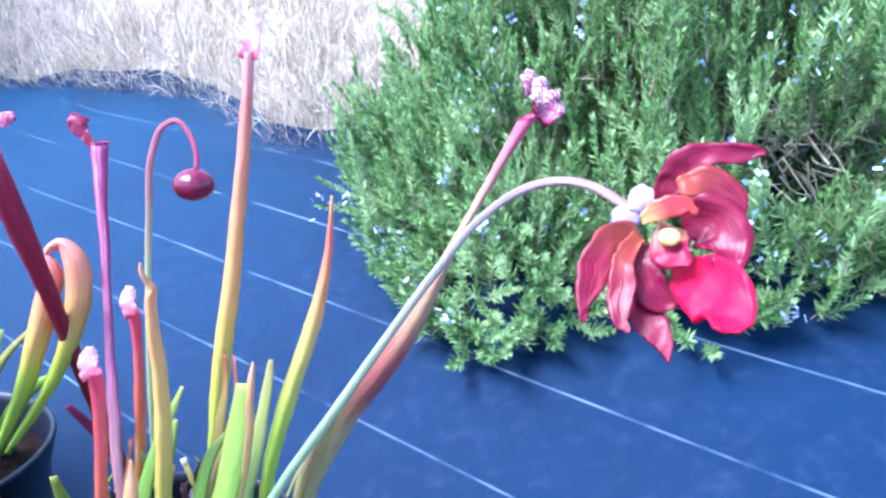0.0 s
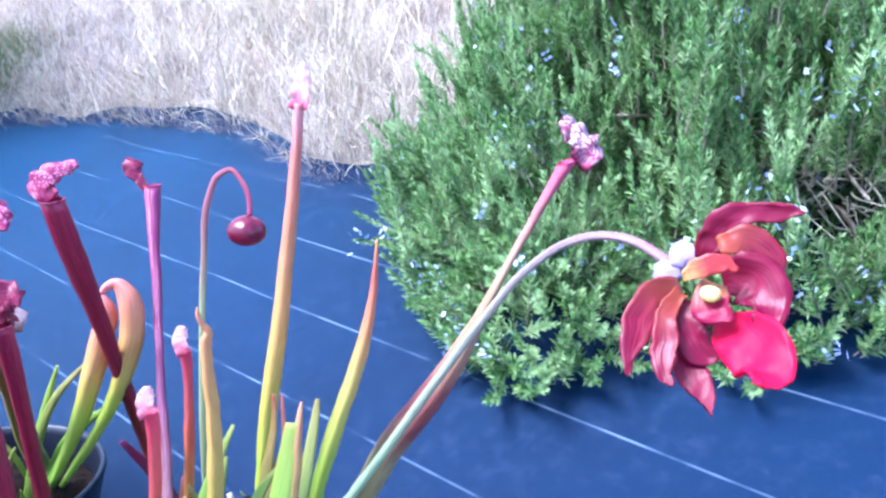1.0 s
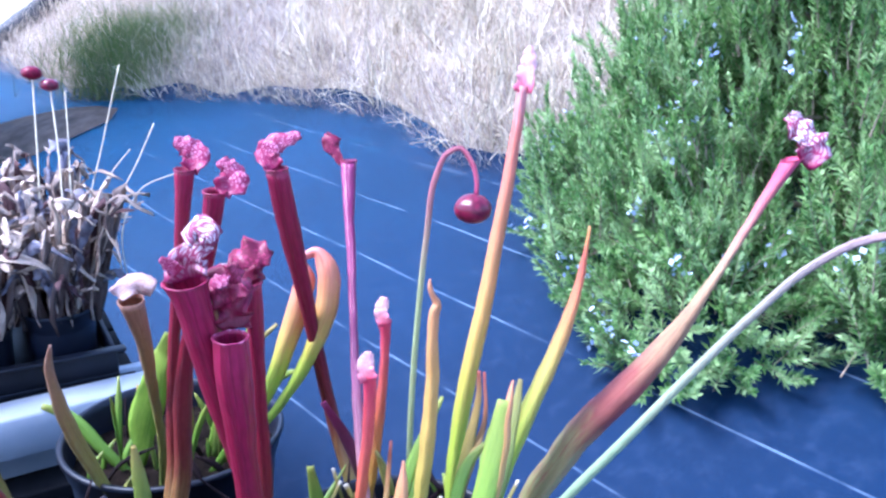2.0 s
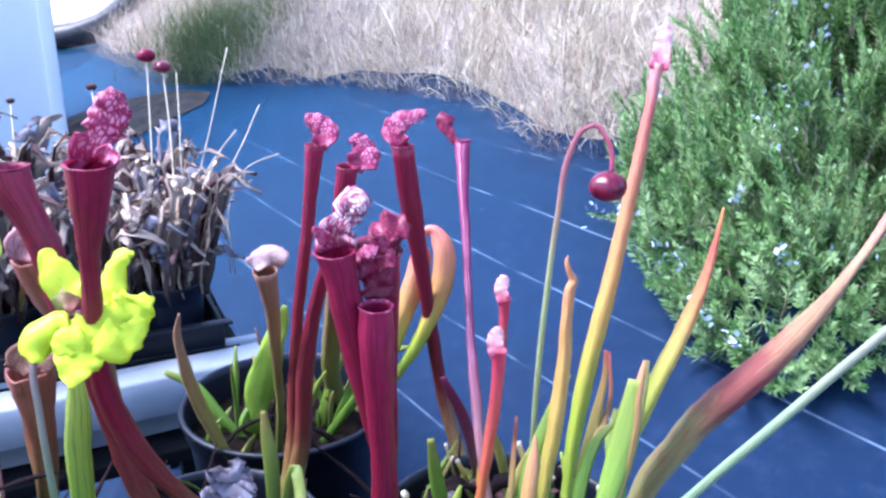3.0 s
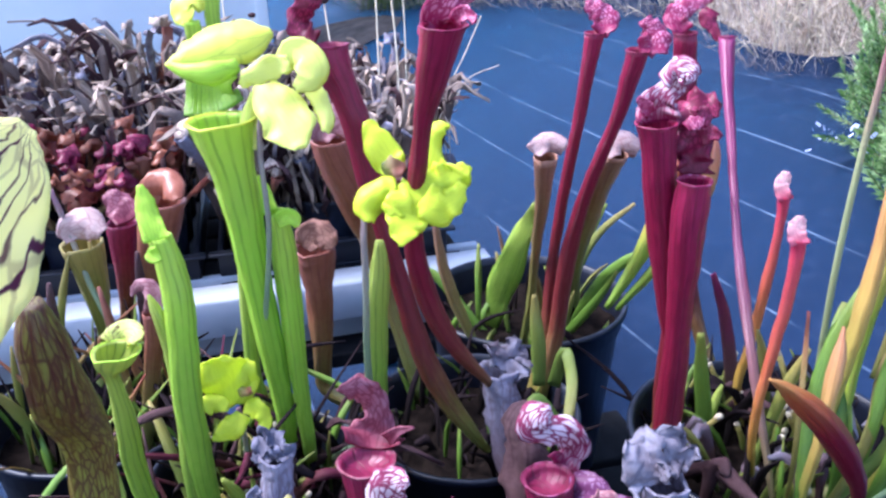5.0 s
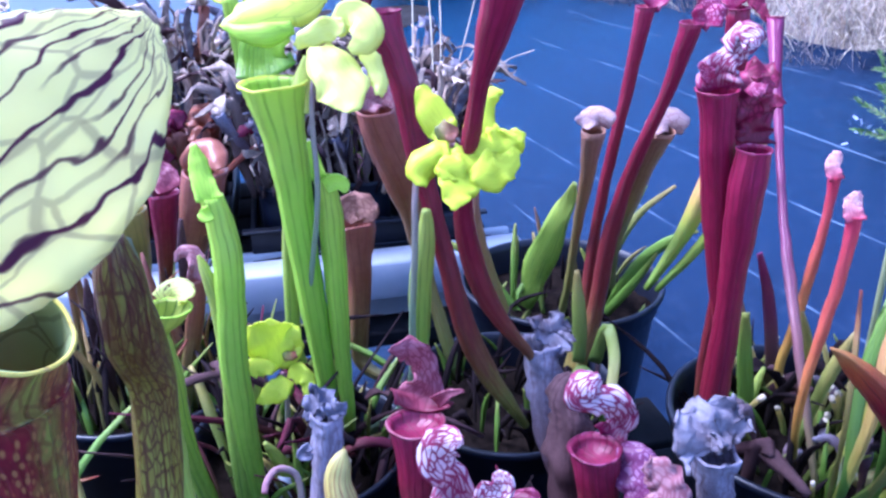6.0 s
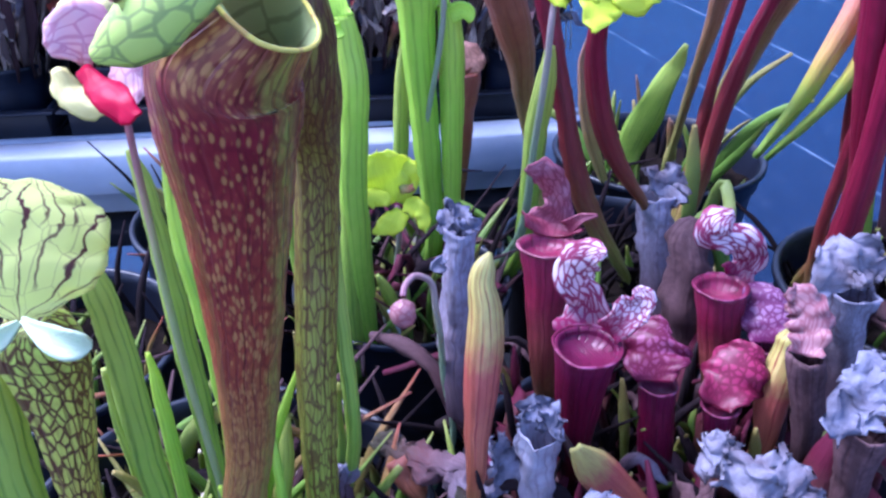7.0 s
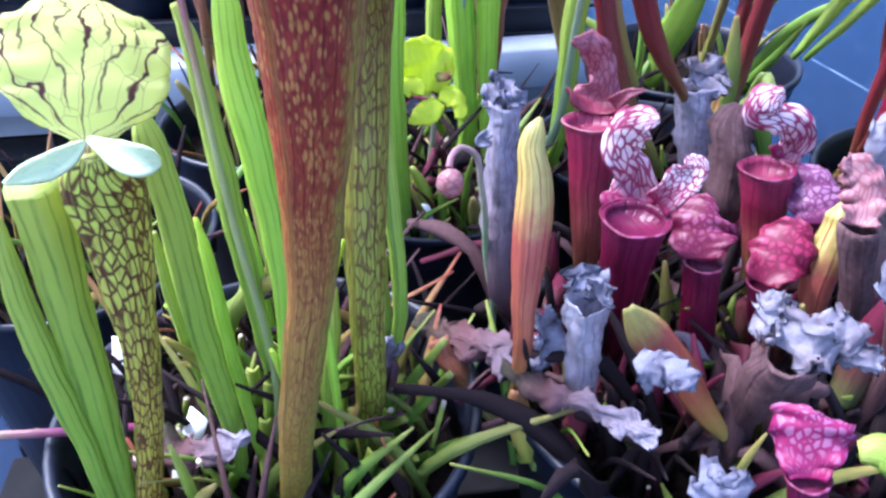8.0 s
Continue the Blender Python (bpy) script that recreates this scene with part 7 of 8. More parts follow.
pitcher("wine", "brown_dead", [(-0.33, 0.165, 0.668, 0.0054), (-0.3298, 0.1392, 0.7473, 0.0077), (-0.3252, 0.131, 0.7808, 0.0125), (-0.3166, 0.1222, 0.8111, 0.0161), (-0.3114, 0.1163, 0.8278, 0.0161)], [(-0.3149, 0.1135, 0.8278, 0.0131), (-0.3079, 0.1178, 0.8352, 0.0147), (-0.2986, 0.1209, 0.8393, 0.0163), (-0.2892, 0.1254, 0.8361, 0.0134), (-0.2817, 0.1266, 0.8308, 0.0099), (-0.2776, 0.1245, 0.8249, 0.0023)], "h_withered", wrinkle=0.14, ruffle=0.3, waves=3.0, label='withered trap with a large ragged pale hood', across=13, hside=(0.05, -0.79, 0.61))
blade("wine", "h_grey", [(-0.3684, 0.0652, 0.8025, 0.0024), (-0.3694, 0.0646, 0.817, 0.0072), (-0.3628, 0.066, 0.8251, 0.0088), (-0.3529, 0.0638, 0.8273, 0.0075), (-0.3469, 0.0557, 0.8253, 0.0017)], ruffle=0.4, waves=3.0, cup=0.6, name='withered_leaf', side=(0.21, -0.71, 0.67))
blade("wine", "h_grey", [(-0.3181, 0.0203, 0.7945, 0.0081), (-0.315, 0.0248, 0.8047, 0.0106), (-0.3112, 0.0286, 0.8119, 0.0079), (-0.3144, 0.0273, 0.8168, 0.0021)], ruffle=0.4, waves=3.0, cup=0.6, name='withered_leaf', side=(0.11, -0.66, 0.75))
blade("wine", "peach", [(-0.33, 0.165, 0.668, 0.002), (-0.3321, 0.1261, 0.7344, 0.0028), (-0.3502, 0.1138, 0.7643, 0.0074), (-0.3678, 0.102, 0.7982, 0.0097), (-0.3829, 0.0889, 0.8227, 0.01), (-0.3927, 0.0805, 0.8414, 0.0024)], cup=0.6, side=(0.2, -0.72, 0.66))
blade("wine", "yellow", [(-0.455, 0.085, 0.668, 0.0033), (-0.4438, 0.0727, 0.6969, 0.0068), (-0.4505, 0.0731, 0.7276, 0.0067), (-0.4544, 0.0732, 0.7472, 0.0029)], cup=0.8, side=(0.34, -0.59, 0.73))
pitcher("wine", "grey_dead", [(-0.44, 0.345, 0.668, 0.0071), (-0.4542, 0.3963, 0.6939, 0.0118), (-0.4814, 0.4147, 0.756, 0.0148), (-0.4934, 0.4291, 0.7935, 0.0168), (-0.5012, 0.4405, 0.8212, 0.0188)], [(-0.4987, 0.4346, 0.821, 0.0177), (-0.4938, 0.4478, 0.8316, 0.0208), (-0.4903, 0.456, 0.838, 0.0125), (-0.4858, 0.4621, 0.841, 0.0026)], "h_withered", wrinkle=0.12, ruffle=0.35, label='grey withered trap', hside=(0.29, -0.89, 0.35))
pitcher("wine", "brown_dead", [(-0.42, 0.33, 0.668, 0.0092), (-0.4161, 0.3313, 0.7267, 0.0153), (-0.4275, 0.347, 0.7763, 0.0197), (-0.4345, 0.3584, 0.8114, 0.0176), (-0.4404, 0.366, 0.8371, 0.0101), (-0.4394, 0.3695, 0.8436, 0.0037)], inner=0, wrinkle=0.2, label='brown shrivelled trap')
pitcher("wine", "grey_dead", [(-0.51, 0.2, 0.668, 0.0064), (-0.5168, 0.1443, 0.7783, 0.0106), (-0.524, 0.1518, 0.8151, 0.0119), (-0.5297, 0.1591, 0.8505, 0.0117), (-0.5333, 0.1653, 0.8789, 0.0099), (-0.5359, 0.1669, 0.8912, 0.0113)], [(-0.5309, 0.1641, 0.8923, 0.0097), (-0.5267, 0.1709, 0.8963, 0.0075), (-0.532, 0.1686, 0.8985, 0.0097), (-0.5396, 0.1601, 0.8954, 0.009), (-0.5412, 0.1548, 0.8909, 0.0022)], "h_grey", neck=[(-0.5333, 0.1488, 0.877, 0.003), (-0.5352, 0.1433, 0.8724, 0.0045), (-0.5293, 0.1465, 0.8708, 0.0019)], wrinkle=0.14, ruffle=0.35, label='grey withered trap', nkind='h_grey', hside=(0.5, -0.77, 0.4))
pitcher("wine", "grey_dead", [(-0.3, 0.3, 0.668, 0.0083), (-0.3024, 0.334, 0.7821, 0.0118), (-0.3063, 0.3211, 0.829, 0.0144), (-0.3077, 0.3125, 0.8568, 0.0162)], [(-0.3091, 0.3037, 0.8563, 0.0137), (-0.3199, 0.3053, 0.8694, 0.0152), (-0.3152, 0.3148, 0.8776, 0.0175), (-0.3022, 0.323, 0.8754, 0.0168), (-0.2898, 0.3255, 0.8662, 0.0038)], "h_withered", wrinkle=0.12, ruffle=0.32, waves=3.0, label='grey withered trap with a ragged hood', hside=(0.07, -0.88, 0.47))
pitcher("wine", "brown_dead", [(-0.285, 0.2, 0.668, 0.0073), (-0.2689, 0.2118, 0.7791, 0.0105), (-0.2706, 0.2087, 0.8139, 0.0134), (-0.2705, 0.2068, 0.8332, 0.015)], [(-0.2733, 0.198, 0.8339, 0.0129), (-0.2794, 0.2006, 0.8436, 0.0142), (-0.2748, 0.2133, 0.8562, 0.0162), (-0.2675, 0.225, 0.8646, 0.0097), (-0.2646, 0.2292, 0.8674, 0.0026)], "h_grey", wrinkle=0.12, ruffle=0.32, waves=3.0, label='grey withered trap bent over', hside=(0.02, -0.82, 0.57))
scape("wine", "scape", [(-0.53, 0.12, 0.668, 0.0026), (-0.5222, 0.1435, 0.7119, 0.0026), (-0.5231, 0.135, 0.7908, 0.0024), (-0.5225, 0.1261, 0.8503, 0.0022), (-0.5291, 0.1257, 0.8733, 0.0022), (-0.534, 0.1183, 0.878, 0.0022), (-0.5339, 0.1081, 0.8751, 0.0021), (-0.531, 0.1025, 0.8713, 0.0021)])
bud("h_rose", (-0.5208, 0.0903, 0.8695), 0.0085, squash=1.1, label="small drooping pink bud")
blade("wine", "green", [(-0.2486, 0.079, 0.8175, 0.0078), (-0.2594, 0.0811, 0.8197, 0.008), (-0.2678, 0.0784, 0.8162, 0.0043)], cup=0.5, side=(-0.03, -0.74, 0.67))
blade("wine", "plum", [(-0.2882, 0.1942, 0.738, 0.0073), (-0.2856, 0.2014, 0.7589, 0.0107), (-0.284, 0.2097, 0.787, 0.0105), (-0.2814, 0.2168, 0.8105, 0.0055)], cup=0.8, side=(0.02, -0.8, 0.6))
plant("left", "left", "dark olive pitcher plant with brown and rust hooded traps")
pitcher("left", "rust", [(-0.97, 0.34, 0.668, 0.0069), (-0.9707, 0.3962, 0.7536, 0.0098), (-0.9602, 0.4055, 0.8141, 0.015), (-0.9486, 0.4141, 0.8652, 0.0214), (-0.9384, 0.4209, 0.9077, 0.025), (-0.9338, 0.4238, 0.9271, 0.0261)], [(-0.9542, 0.4217, 0.9204, 0.0093), (-0.9512, 0.4242, 0.9355, 0.0158), (-0.9391, 0.4288, 0.9441, 0.0183), (-0.9145, 0.4239, 0.9439, 0.0141), (-0.9019, 0.4205, 0.9347, 0.0045)], "h_orange", label='plump rust trap with a domed hood', ruffle=0.06, cup=0.6, seg=20, hside=(0.76, -0.57, 0.31))
pitcher("left", "olive", [(-0.95, 0.27, 0.668, 0.0057), (-0.9909, 0.3524, 0.7637, 0.0081), (-0.9822, 0.3478, 0.8271, 0.0143), (-0.9765, 0.3422, 0.8738, 0.0203), (-0.9741, 0.3381, 0.8981, 0.0231)], [(-0.9851, 0.3233, 0.906, 0.0062), (-0.9773, 0.3328, 0.9171, 0.016), (-0.9628, 0.3424, 0.9201, 0.0185), (-0.9462, 0.3477, 0.9117, 0.0062)], "fold", label='olive trap with a brown folded hood', ruffle=0.08, cup=0.7, hside=(0.81, -0.49, 0.33))
pitcher("left", "rust", [(-0.88, 0.3, 0.668, 0.0052), (-0.875, 0.3116, 0.7227, 0.0075), (-0.8593, 0.3155, 0.7834, 0.0091), (-0.8477, 0.3174, 0.8271, 0.01), (-0.843, 0.3167, 0.854, 0.0099)], [(-0.8397, 0.313, 0.8554, 0.0087), (-0.8407, 0.3204, 0.8724, 0.0092), (-0.8492, 0.3197, 0.8812, 0.0081), (-0.859, 0.3134, 0.8793, 0.0046), (-0.8617, 0.3084, 0.872, 0.0012)], "h_rose", label='small trap with a curled pink hood', ruffle=0.08, hside=(0.75, -0.51, 0.41))
scape("left", "scape", [(-0.93, 0.3, 0.668, 0.0032), (-0.9374, 0.3295, 0.7828, 0.0032), (-0.9626, 0.3282, 0.8633, 0.0031), (-0.9863, 0.3316, 0.9254, 0.0031), (-0.9962, 0.3301, 0.9604, 0.003)], name='leaf_stalk')
pitcher("left", "wine_green", [(-1.0, 0.36, 0.668, 0.0061), (-1.0278, 0.4109, 0.7477, 0.0087), (-1.0246, 0.4195, 0.8092, 0.0128), (-1.0238, 0.4245, 0.8541, 0.0169), (-1.0218, 0.4283, 0.8834, 0.0195)], [(-1.0102, 0.4294, 0.885, 0.0153), (-1.0221, 0.4303, 0.9014, 0.018), (-1.0359, 0.4273, 0.9113, 0.0139), (-1.0453, 0.4227, 0.9129, 0.0035)], "dusky", label='dark red trap with a dusky lid', ruffle=0.08, hside=(0.79, -0.53, 0.31))
plant("rusty", "red", "rust-coloured pitcher plant with hooded traps")
pitcher("rusty", "rust", [(-0.655, 0.535, 0.668, 0.0086), (-0.708, 0.5348, 0.8406, 0.0107), (-0.7068, 0.5201, 0.8935, 0.0168), (-0.7096, 0.5027, 0.9369, 0.0212), (-0.7119, 0.4856, 0.9746, 0.0217), (-0.7122, 0.4732, 1.0018, 0.0206), (-0.7111, 0.467, 1.017, 0.0197)], [(-0.7131, 0.4534, 1.0168, 0.0092), (-0.7125, 0.4602, 1.0305, 0.0172), (-0.7035, 0.468, 1.0366, 0.0172), (-0.6932, 0.4702, 1.0289, 0.0115), (-0.6887, 0.4687, 1.0203, 0.0029)], "h_rose", label='rust trap with curled hood', ruffle=0.08, cup=0.5, hside=(0.63, -0.73, 0.26))
pitcher("rusty", "rust", [(-0.665, 0.5, 0.668, 0.0074), (-0.7692, 0.4891, 0.684, 0.0092), (-0.7692, 0.4913, 0.7517, 0.0131), (-0.7689, 0.4924, 0.8129, 0.0168), (-0.7694, 0.4921, 0.8573, 0.0217), (-0.7698, 0.4916, 0.8754, 0.0242)], [(-0.7734, 0.4787, 0.8785, 0.0103), (-0.7675, 0.4875, 0.8902, 0.0194), (-0.7521, 0.4942, 0.8862, 0.0168), (-0.7428, 0.4954, 0.8776, 0.0039)], "h_brown", label='brown shrivelled trap', wrinkle=0.08, ruffle=0.15, hside=(0.62, -0.68, 0.39))
plant("rosy", "front", "pink and cream pitcher plant flower hanging among the traps")
scape("rosy", "scape_red", [(-0.58, -0.03, 0.668, 0.0023), (-0.5613, -0.0308, 0.7882, 0.0023), (-0.5855, -0.0238, 0.8816, 0.0022), (-0.6062, -0.014, 0.9555, 0.0021), (-0.6211, -0.0059, 1.0015, 0.002), (-0.6342, 0.0018, 1.0253, 0.002), (-0.643, 0.0062, 1.0403, 0.002), (-0.6437, 0.0012, 1.0441, 0.002)])
petal("h_blush", [(-0.6284, 0.0011, 1.0381, 0.0051), (-0.6341, -0.0064, 1.0439, 0.0145), (-0.6383, -0.0182, 1.043, 0.0127), (-0.6393, -0.0279, 1.0395, 0.0033)], ruffle=0.14, cup=0.2, side=(0.86, -0.45, 0.25))
petal("petal_cream", [(-0.6434, 0.0115, 1.0478, 0.0058), (-0.647, 0.003, 1.0495, 0.0086), (-0.6507, -0.0085, 1.0501, 0.0068), (-0.6502, -0.0163, 1.0467, 0.0017)], ruffle=0.1, cup=0.5, side=(0.86, -0.46, 0.22))
petal("petal_cream", [(-0.6426, -0.023, 1.0299, 0.0034), (-0.6323, -0.0257, 1.0197, 0.0072), (-0.622, -0.0243, 1.0143, 0.0066), (-0.6135, -0.0208, 1.0129, 0.0014)], ruffle=0.08, cup=0.5, side=(0.85, -0.44, 0.3))
petal("petal_in", [(-0.6291, -0.0185, 1.0319, 0.0044), (-0.616, -0.02, 1.0258, 0.0071), (-0.6007, -0.0204, 1.0202, 0.0081), (-0.5862, -0.0193, 1.0166, 0.0032)], ruffle=0.06, cup=0.3, side=(0.83, -0.46, 0.3))
petal("h_blush", [(-0.6256, 0.0068, 1.043, 0.004), (-0.6171, -0.0005, 1.032, 0.0073), (-0.6085, -0.0075, 1.0211, 0.0067), (-0.6021, -0.0108, 1.0148, 0.0017)], ruffle=0.1, cup=0.4, side=(0.82, -0.49, 0.28))
plant("fern", "front2", "leafy clump of small green and brown blades, with near-black ones as painted shade")
PLANTS["far"] = holder("tray_plant", (-1.40, 0.98, 0.68), "tall lime traps and dry flower stems among withered plants", "pitcher plant", "withered plants in trays")
pitcher("far", "lime", [(-1.4334, 0.9563, 0.665, 0.00722), (-1.4334, 0.9563, 0.8208, 0.01002), (-1.4269, 0.9578, 0.926, 0.01258), (-1.4284, 0.9506, 1.0152, 0.01596), (-1.4284, 0.9477, 1.0476, 0.01666)], [(-1.432, 0.9513, 1.047, 0.0198), (-1.4521, 0.9506, 1.0674, 0.0276), (-1.4399, 0.9758, 1.0972, 0.0332), (-1.4255, 0.9909, 1.1072, 0.01107)], "h_yellow", label="lime trap with yellow hood")
pitcher("far", "lime", [(-1.4111, 0.9844, 0.665, 0.00617), (-1.4111, 0.9844, 0.8412, 0.00908), (-1.4183, 0.993, 0.9661, 0.01176), (-1.4233, 0.9988, 1.0641, 0.01629), (-1.424, 1.001, 1.0907, 0.01722)], [(-1.4276, 1.0046, 1.09, 0.02013), (-1.4442, 1.0096, 1.1159, 0.02804), (-1.4298, 1.0319, 1.136, 0.02246)], "h_yellow", label="lime trap with yellow hood")
scape("far", "straw", [(-1.2044, 1.2429, 0.665, 0.00173), (-1.2044, 1.2429, 0.8416, 0.00173), (-1.2476, 1.3084, 0.974, 0.00173), (-1.2952, 1.3775, 1.1173, 0.00173)])
bud("petal", (-1.2952, 1.3772, 1.1171), 0.021, label="", squash=0.7)
scape("far", "straw", [(-1.1627, 1.2587, 0.665, 0.00173), (-1.1627, 1.2587, 0.8416, 0.00173), (-1.2109, 1.325, 0.9738, 0.00173), (-1.2592, 1.3818, 1.0936, 0.00173)])
bud("budm", (-1.2593, 1.382, 1.0936), 0.019, label="", squash=0.7)
scape("far", "straw", [(-1.5536, 1.1493, 0.665, 0.00173), (-1.5536, 1.1493, 0.9429, 0.00173), (-1.6026, 1.2018, 1.0299, 0.00173), (-1.6393, 1.2364, 1.0892, 0.00173)])
bud("brown_dead", (-1.639, 1.2367, 1.0895), 0.0113, label="", squash=0.7)
scape("far", "straw", [(-1.4824, 1.1673, 0.665, 0.00173), (-1.4824, 1.1673, 0.9203, 0.00173), (-1.5212, 1.2069, 0.9725, 0.00173), (-1.5551, 1.2429, 1.0211, 0.00173)])
bud("brown_dead", (-1.555, 1.2428, 1.0211), 0.0088, label="", squash=0.7)
scape("far", "straw", [(-1.311, 1.2285, 0.665, 0.00173), (-1.311, 1.2285, 0.9097, 0.00173), (-1.3571, 1.2738, 0.9847, 0.00173), (-1.3974, 1.3142, 1.0514, 0.00173)])
bud("brown_dead", (-1.3971, 1.314, 1.0514), 0.0113, label="", squash=0.7)
scape("far", "straw", [(-1.1216, 1.2702, 0.665, 0.00127), (-1.1216, 1.2702, 0.8305, 0.00127), (-1.1281, 1.353, 0.9747, 0.00127), (-1.1332, 1.4452, 1.1353, 0.00127)], name="dry_stalk")
scape("far", "straw", [(-1.0532, 1.2962, 0.665, 0.00127), (-1.0532, 1.2962, 0.8307, 0.00127), (-1.0446, 1.3574, 0.893, 0.00127), (-0.9985, 1.4142, 0.9159, 0.00127)], name="dry_stalk")
scape("far", "straw", [(-1.0691, 1.3026, 0.665, 0.00127), (-1.0691, 1.3026, 0.865, 0.00127), (-1.059, 1.3761, 0.9507, 0.00127), (-1.0525, 1.4315, 1.0175, 0.00127)], name="dry_stalk")
scape("far", "straw", [(-1.1144, 1.2854, 0.665, 0.00127), (-1.1144, 1.2854, 0.8648, 0.00127), (-1.1029, 1.3638, 0.9374, 0.00127), (-1.0928, 1.397, 0.964, 0.00127)], name="dry_stalk")
scape("far", "straw", [(-1.1598, 1.2854, 0.665, 0.00127), (-1.1598, 1.2854, 0.9104, 0.00127), (-1.19, 1.3322, 0.9864, 0.00127), (-1.2296, 1.389, 1.082, 0.00127)], name="dry_stalk")


# ---- stumps, small leaves and litter round the crowns; near-black blades stand in for shade ----
def tufts(where, r, count, parent_key, kinds=("blade",), hmin=0.03, hmax=0.12, wid=0.004, lean=0.6, name="leaf_blade", off=(0, 0)):
    rng = np.random.default_rng(seed())
    x, y = POTS[where]
    for i in range(count):
        a, q = rng.uniform(0, 6.28), r * math.sqrt(rng.uniform())
        bx, by, h = x + off[0] + q * math.cos(a), y + off[1] + q * math.sin(a), rng.uniform(hmin, hmax)
        dx, dy = rng.normal(0, lean * h, 2)
        w = wid * rng.uniform(0.6, 1.5)
        part(name, ribbon([(bx, by, SOIL - 0.008, w * 0.6), (bx + dx * 0.35, by + dy * 0.35, SOIL + h * 0.55, w), (bx + dx, by + dy, SOIL + h, w * 0.15)], 3, 4, 0.3, 0.05, 1.0, 0.001, seed()), M[kinds[i % len(kinds)]], PLANTS[parent_key])


def stubs(where, r, count, parent_key, kind="green", tip="tag", hmin=0.03, hmax=0.08, rad=0.004, off=(0, 0)):
    """Cut stems, each with a pale dry end."""
    rng = np.random.default_rng(seed())
    x, y = POTS[where]
    for i in range(count):
        a, q = rng.uniform(0, 6.28), r * math.sqrt(rng.uniform())
        bx, by, h = x + off[0] + q * math.cos(a), y + off[1] + q * math.sin(a), rng.uniform(hmin, hmax)
        dx, dy = rng.normal(0, 0.35 * h, 2)
        rr = rad * rng.uniform(0.6, 1.3)
        s = part("stub", tube([(bx, by, SOIL - 0.012, rr), (bx + dx * 0.5, by + dy * 0.5, SOIL + h * 0.5, rr), (bx + dx, by + dy, SOIL + h, rr)], 7, 2, 0.1, 0.06, 0, seed()), M[kind], PLANTS[parent_key])
        part("dry_end", tube([(bx + dx * 0.97, by + dy * 0.97, SOIL + h * 0.97, rr * 1.05), (bx + dx * 1.06, by + dy * 1.06, SOIL + h * 1.05, rr * 0.95)], 7, 2, 0.1, 0.1, 0, seed()), M[tip], s)


def crumples(where, r, count, parent_key, tones=("brown_dead", "shaded_litter"), hmin=0.03, hmax=0.11, wid=0.007, off=(0, 0)):
    """Shrivelled leaves: short twisted blades with torn wavy edges."""
    rng = np.random.default_rng(seed())
    x, y = POTS[where]
    for i in range(count):
        a, q = rng.uniform(0, 6.28), r * math.sqrt(rng.uniform())
        bx, by, h = x + off[0] + q * math.cos(a), y + off[1] + q * math.sin(a), rng.uniform(hmin, hmax)
        dx, dy = rng.normal(0, 0.45 * h, 2)
        w = wid * rng.uniform(0.6, 1.5)
        rows = [(bx, by, SOIL - 0.01, w * 0.5), (bx + dx * 0.3, by + dy * 0.3, SOIL + h * 0.55, w), (bx + dx, by + dy, SOIL + h, w * 1.2), (bx + dx * 1.7, by + dy * 1.7, SOIL + h * rng.uniform(0.75, 1.0), w * 0.5)]
        part("withered_leaf", ribbon(rows, 5, 4, 0.8, 0.5, 2.0, 0.001, seed(), twist=rng.normal(0, 1.2), yaw=rng.uniform(-60, 60)), M[tones[i % len(tones)]], PLANTS[parent_key])


def slim_traps(where, r, count, parent_key, kinds, hmin, hmax, rad, lean=0.25, off=(0, 0)):
    """Young and spent traps, thin and still shut, that crowd round a crown."""
    rng = np.random.default_rng(seed())
    x, y = POTS[where]
    for i in range(count):
        a, q = rng.uniform(0, 6.28), r * math.sqrt(rng.uniform())
        bx, by, h = x + off[0] + q * math.cos(a), y + off[1] + q * math.sin(a), rng.uniform(hmin, hmax)
        dx, dy = rng.normal(0, lean * h, 2)
        w = rad * rng.uniform(0.7, 1.3)
        rows = [(bx, by, SOIL - 0.008, w * 0.5), (bx + dx * 0.3, by + dy * 0.3, SOIL + h * 0.4, w * 0.8), (bx + dx * 0.7, by + dy * 0.7, SOIL + h * 0.8, w), (bx + dx, by + dy, SOIL + h, w * 0.35)]
        part("slim_trap", tube(rows, 8, 3, 0.2, 0.05, 0, seed()), M[kinds[i % len(kinds)]], PLANTS[parent_key])


stubs("front", 0.12, 34, "front", "green", "straw", 0.02, 0.06, 0.0018)
tufts("front", 0.14, 150, "front", ("shaded_litter", "blade", "brown_dead", "shaded_litter", "olive", "blade_brown"), 0.03, 0.11, 0.003)
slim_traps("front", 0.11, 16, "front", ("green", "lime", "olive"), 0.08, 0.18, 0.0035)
crumples("front", 0.12, 24, "front", ("shaded_litter", "brown_dead", "shaded_litter"), 0.02, 0.05, 0.005)
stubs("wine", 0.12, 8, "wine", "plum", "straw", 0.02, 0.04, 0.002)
tufts("wine", 0.155, 130, "wine", ("shaded_litter", "plum", "shaded_litter", "blade"), 0.03, 0.10, 0.003)
slim_traps("wine", 0.135, 70, "wine", ("plum", "shaded_litter", "olive", "plum", "shaded_litter"), 0.06, 0.13, 0.0034)
crumples("wine", 0.145, 60, "wine", ("shaded_litter", "plum", "shaded_litter", "brown_dead"), 0.03, 0.08, 0.0045)
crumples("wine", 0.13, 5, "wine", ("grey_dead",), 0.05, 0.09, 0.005)
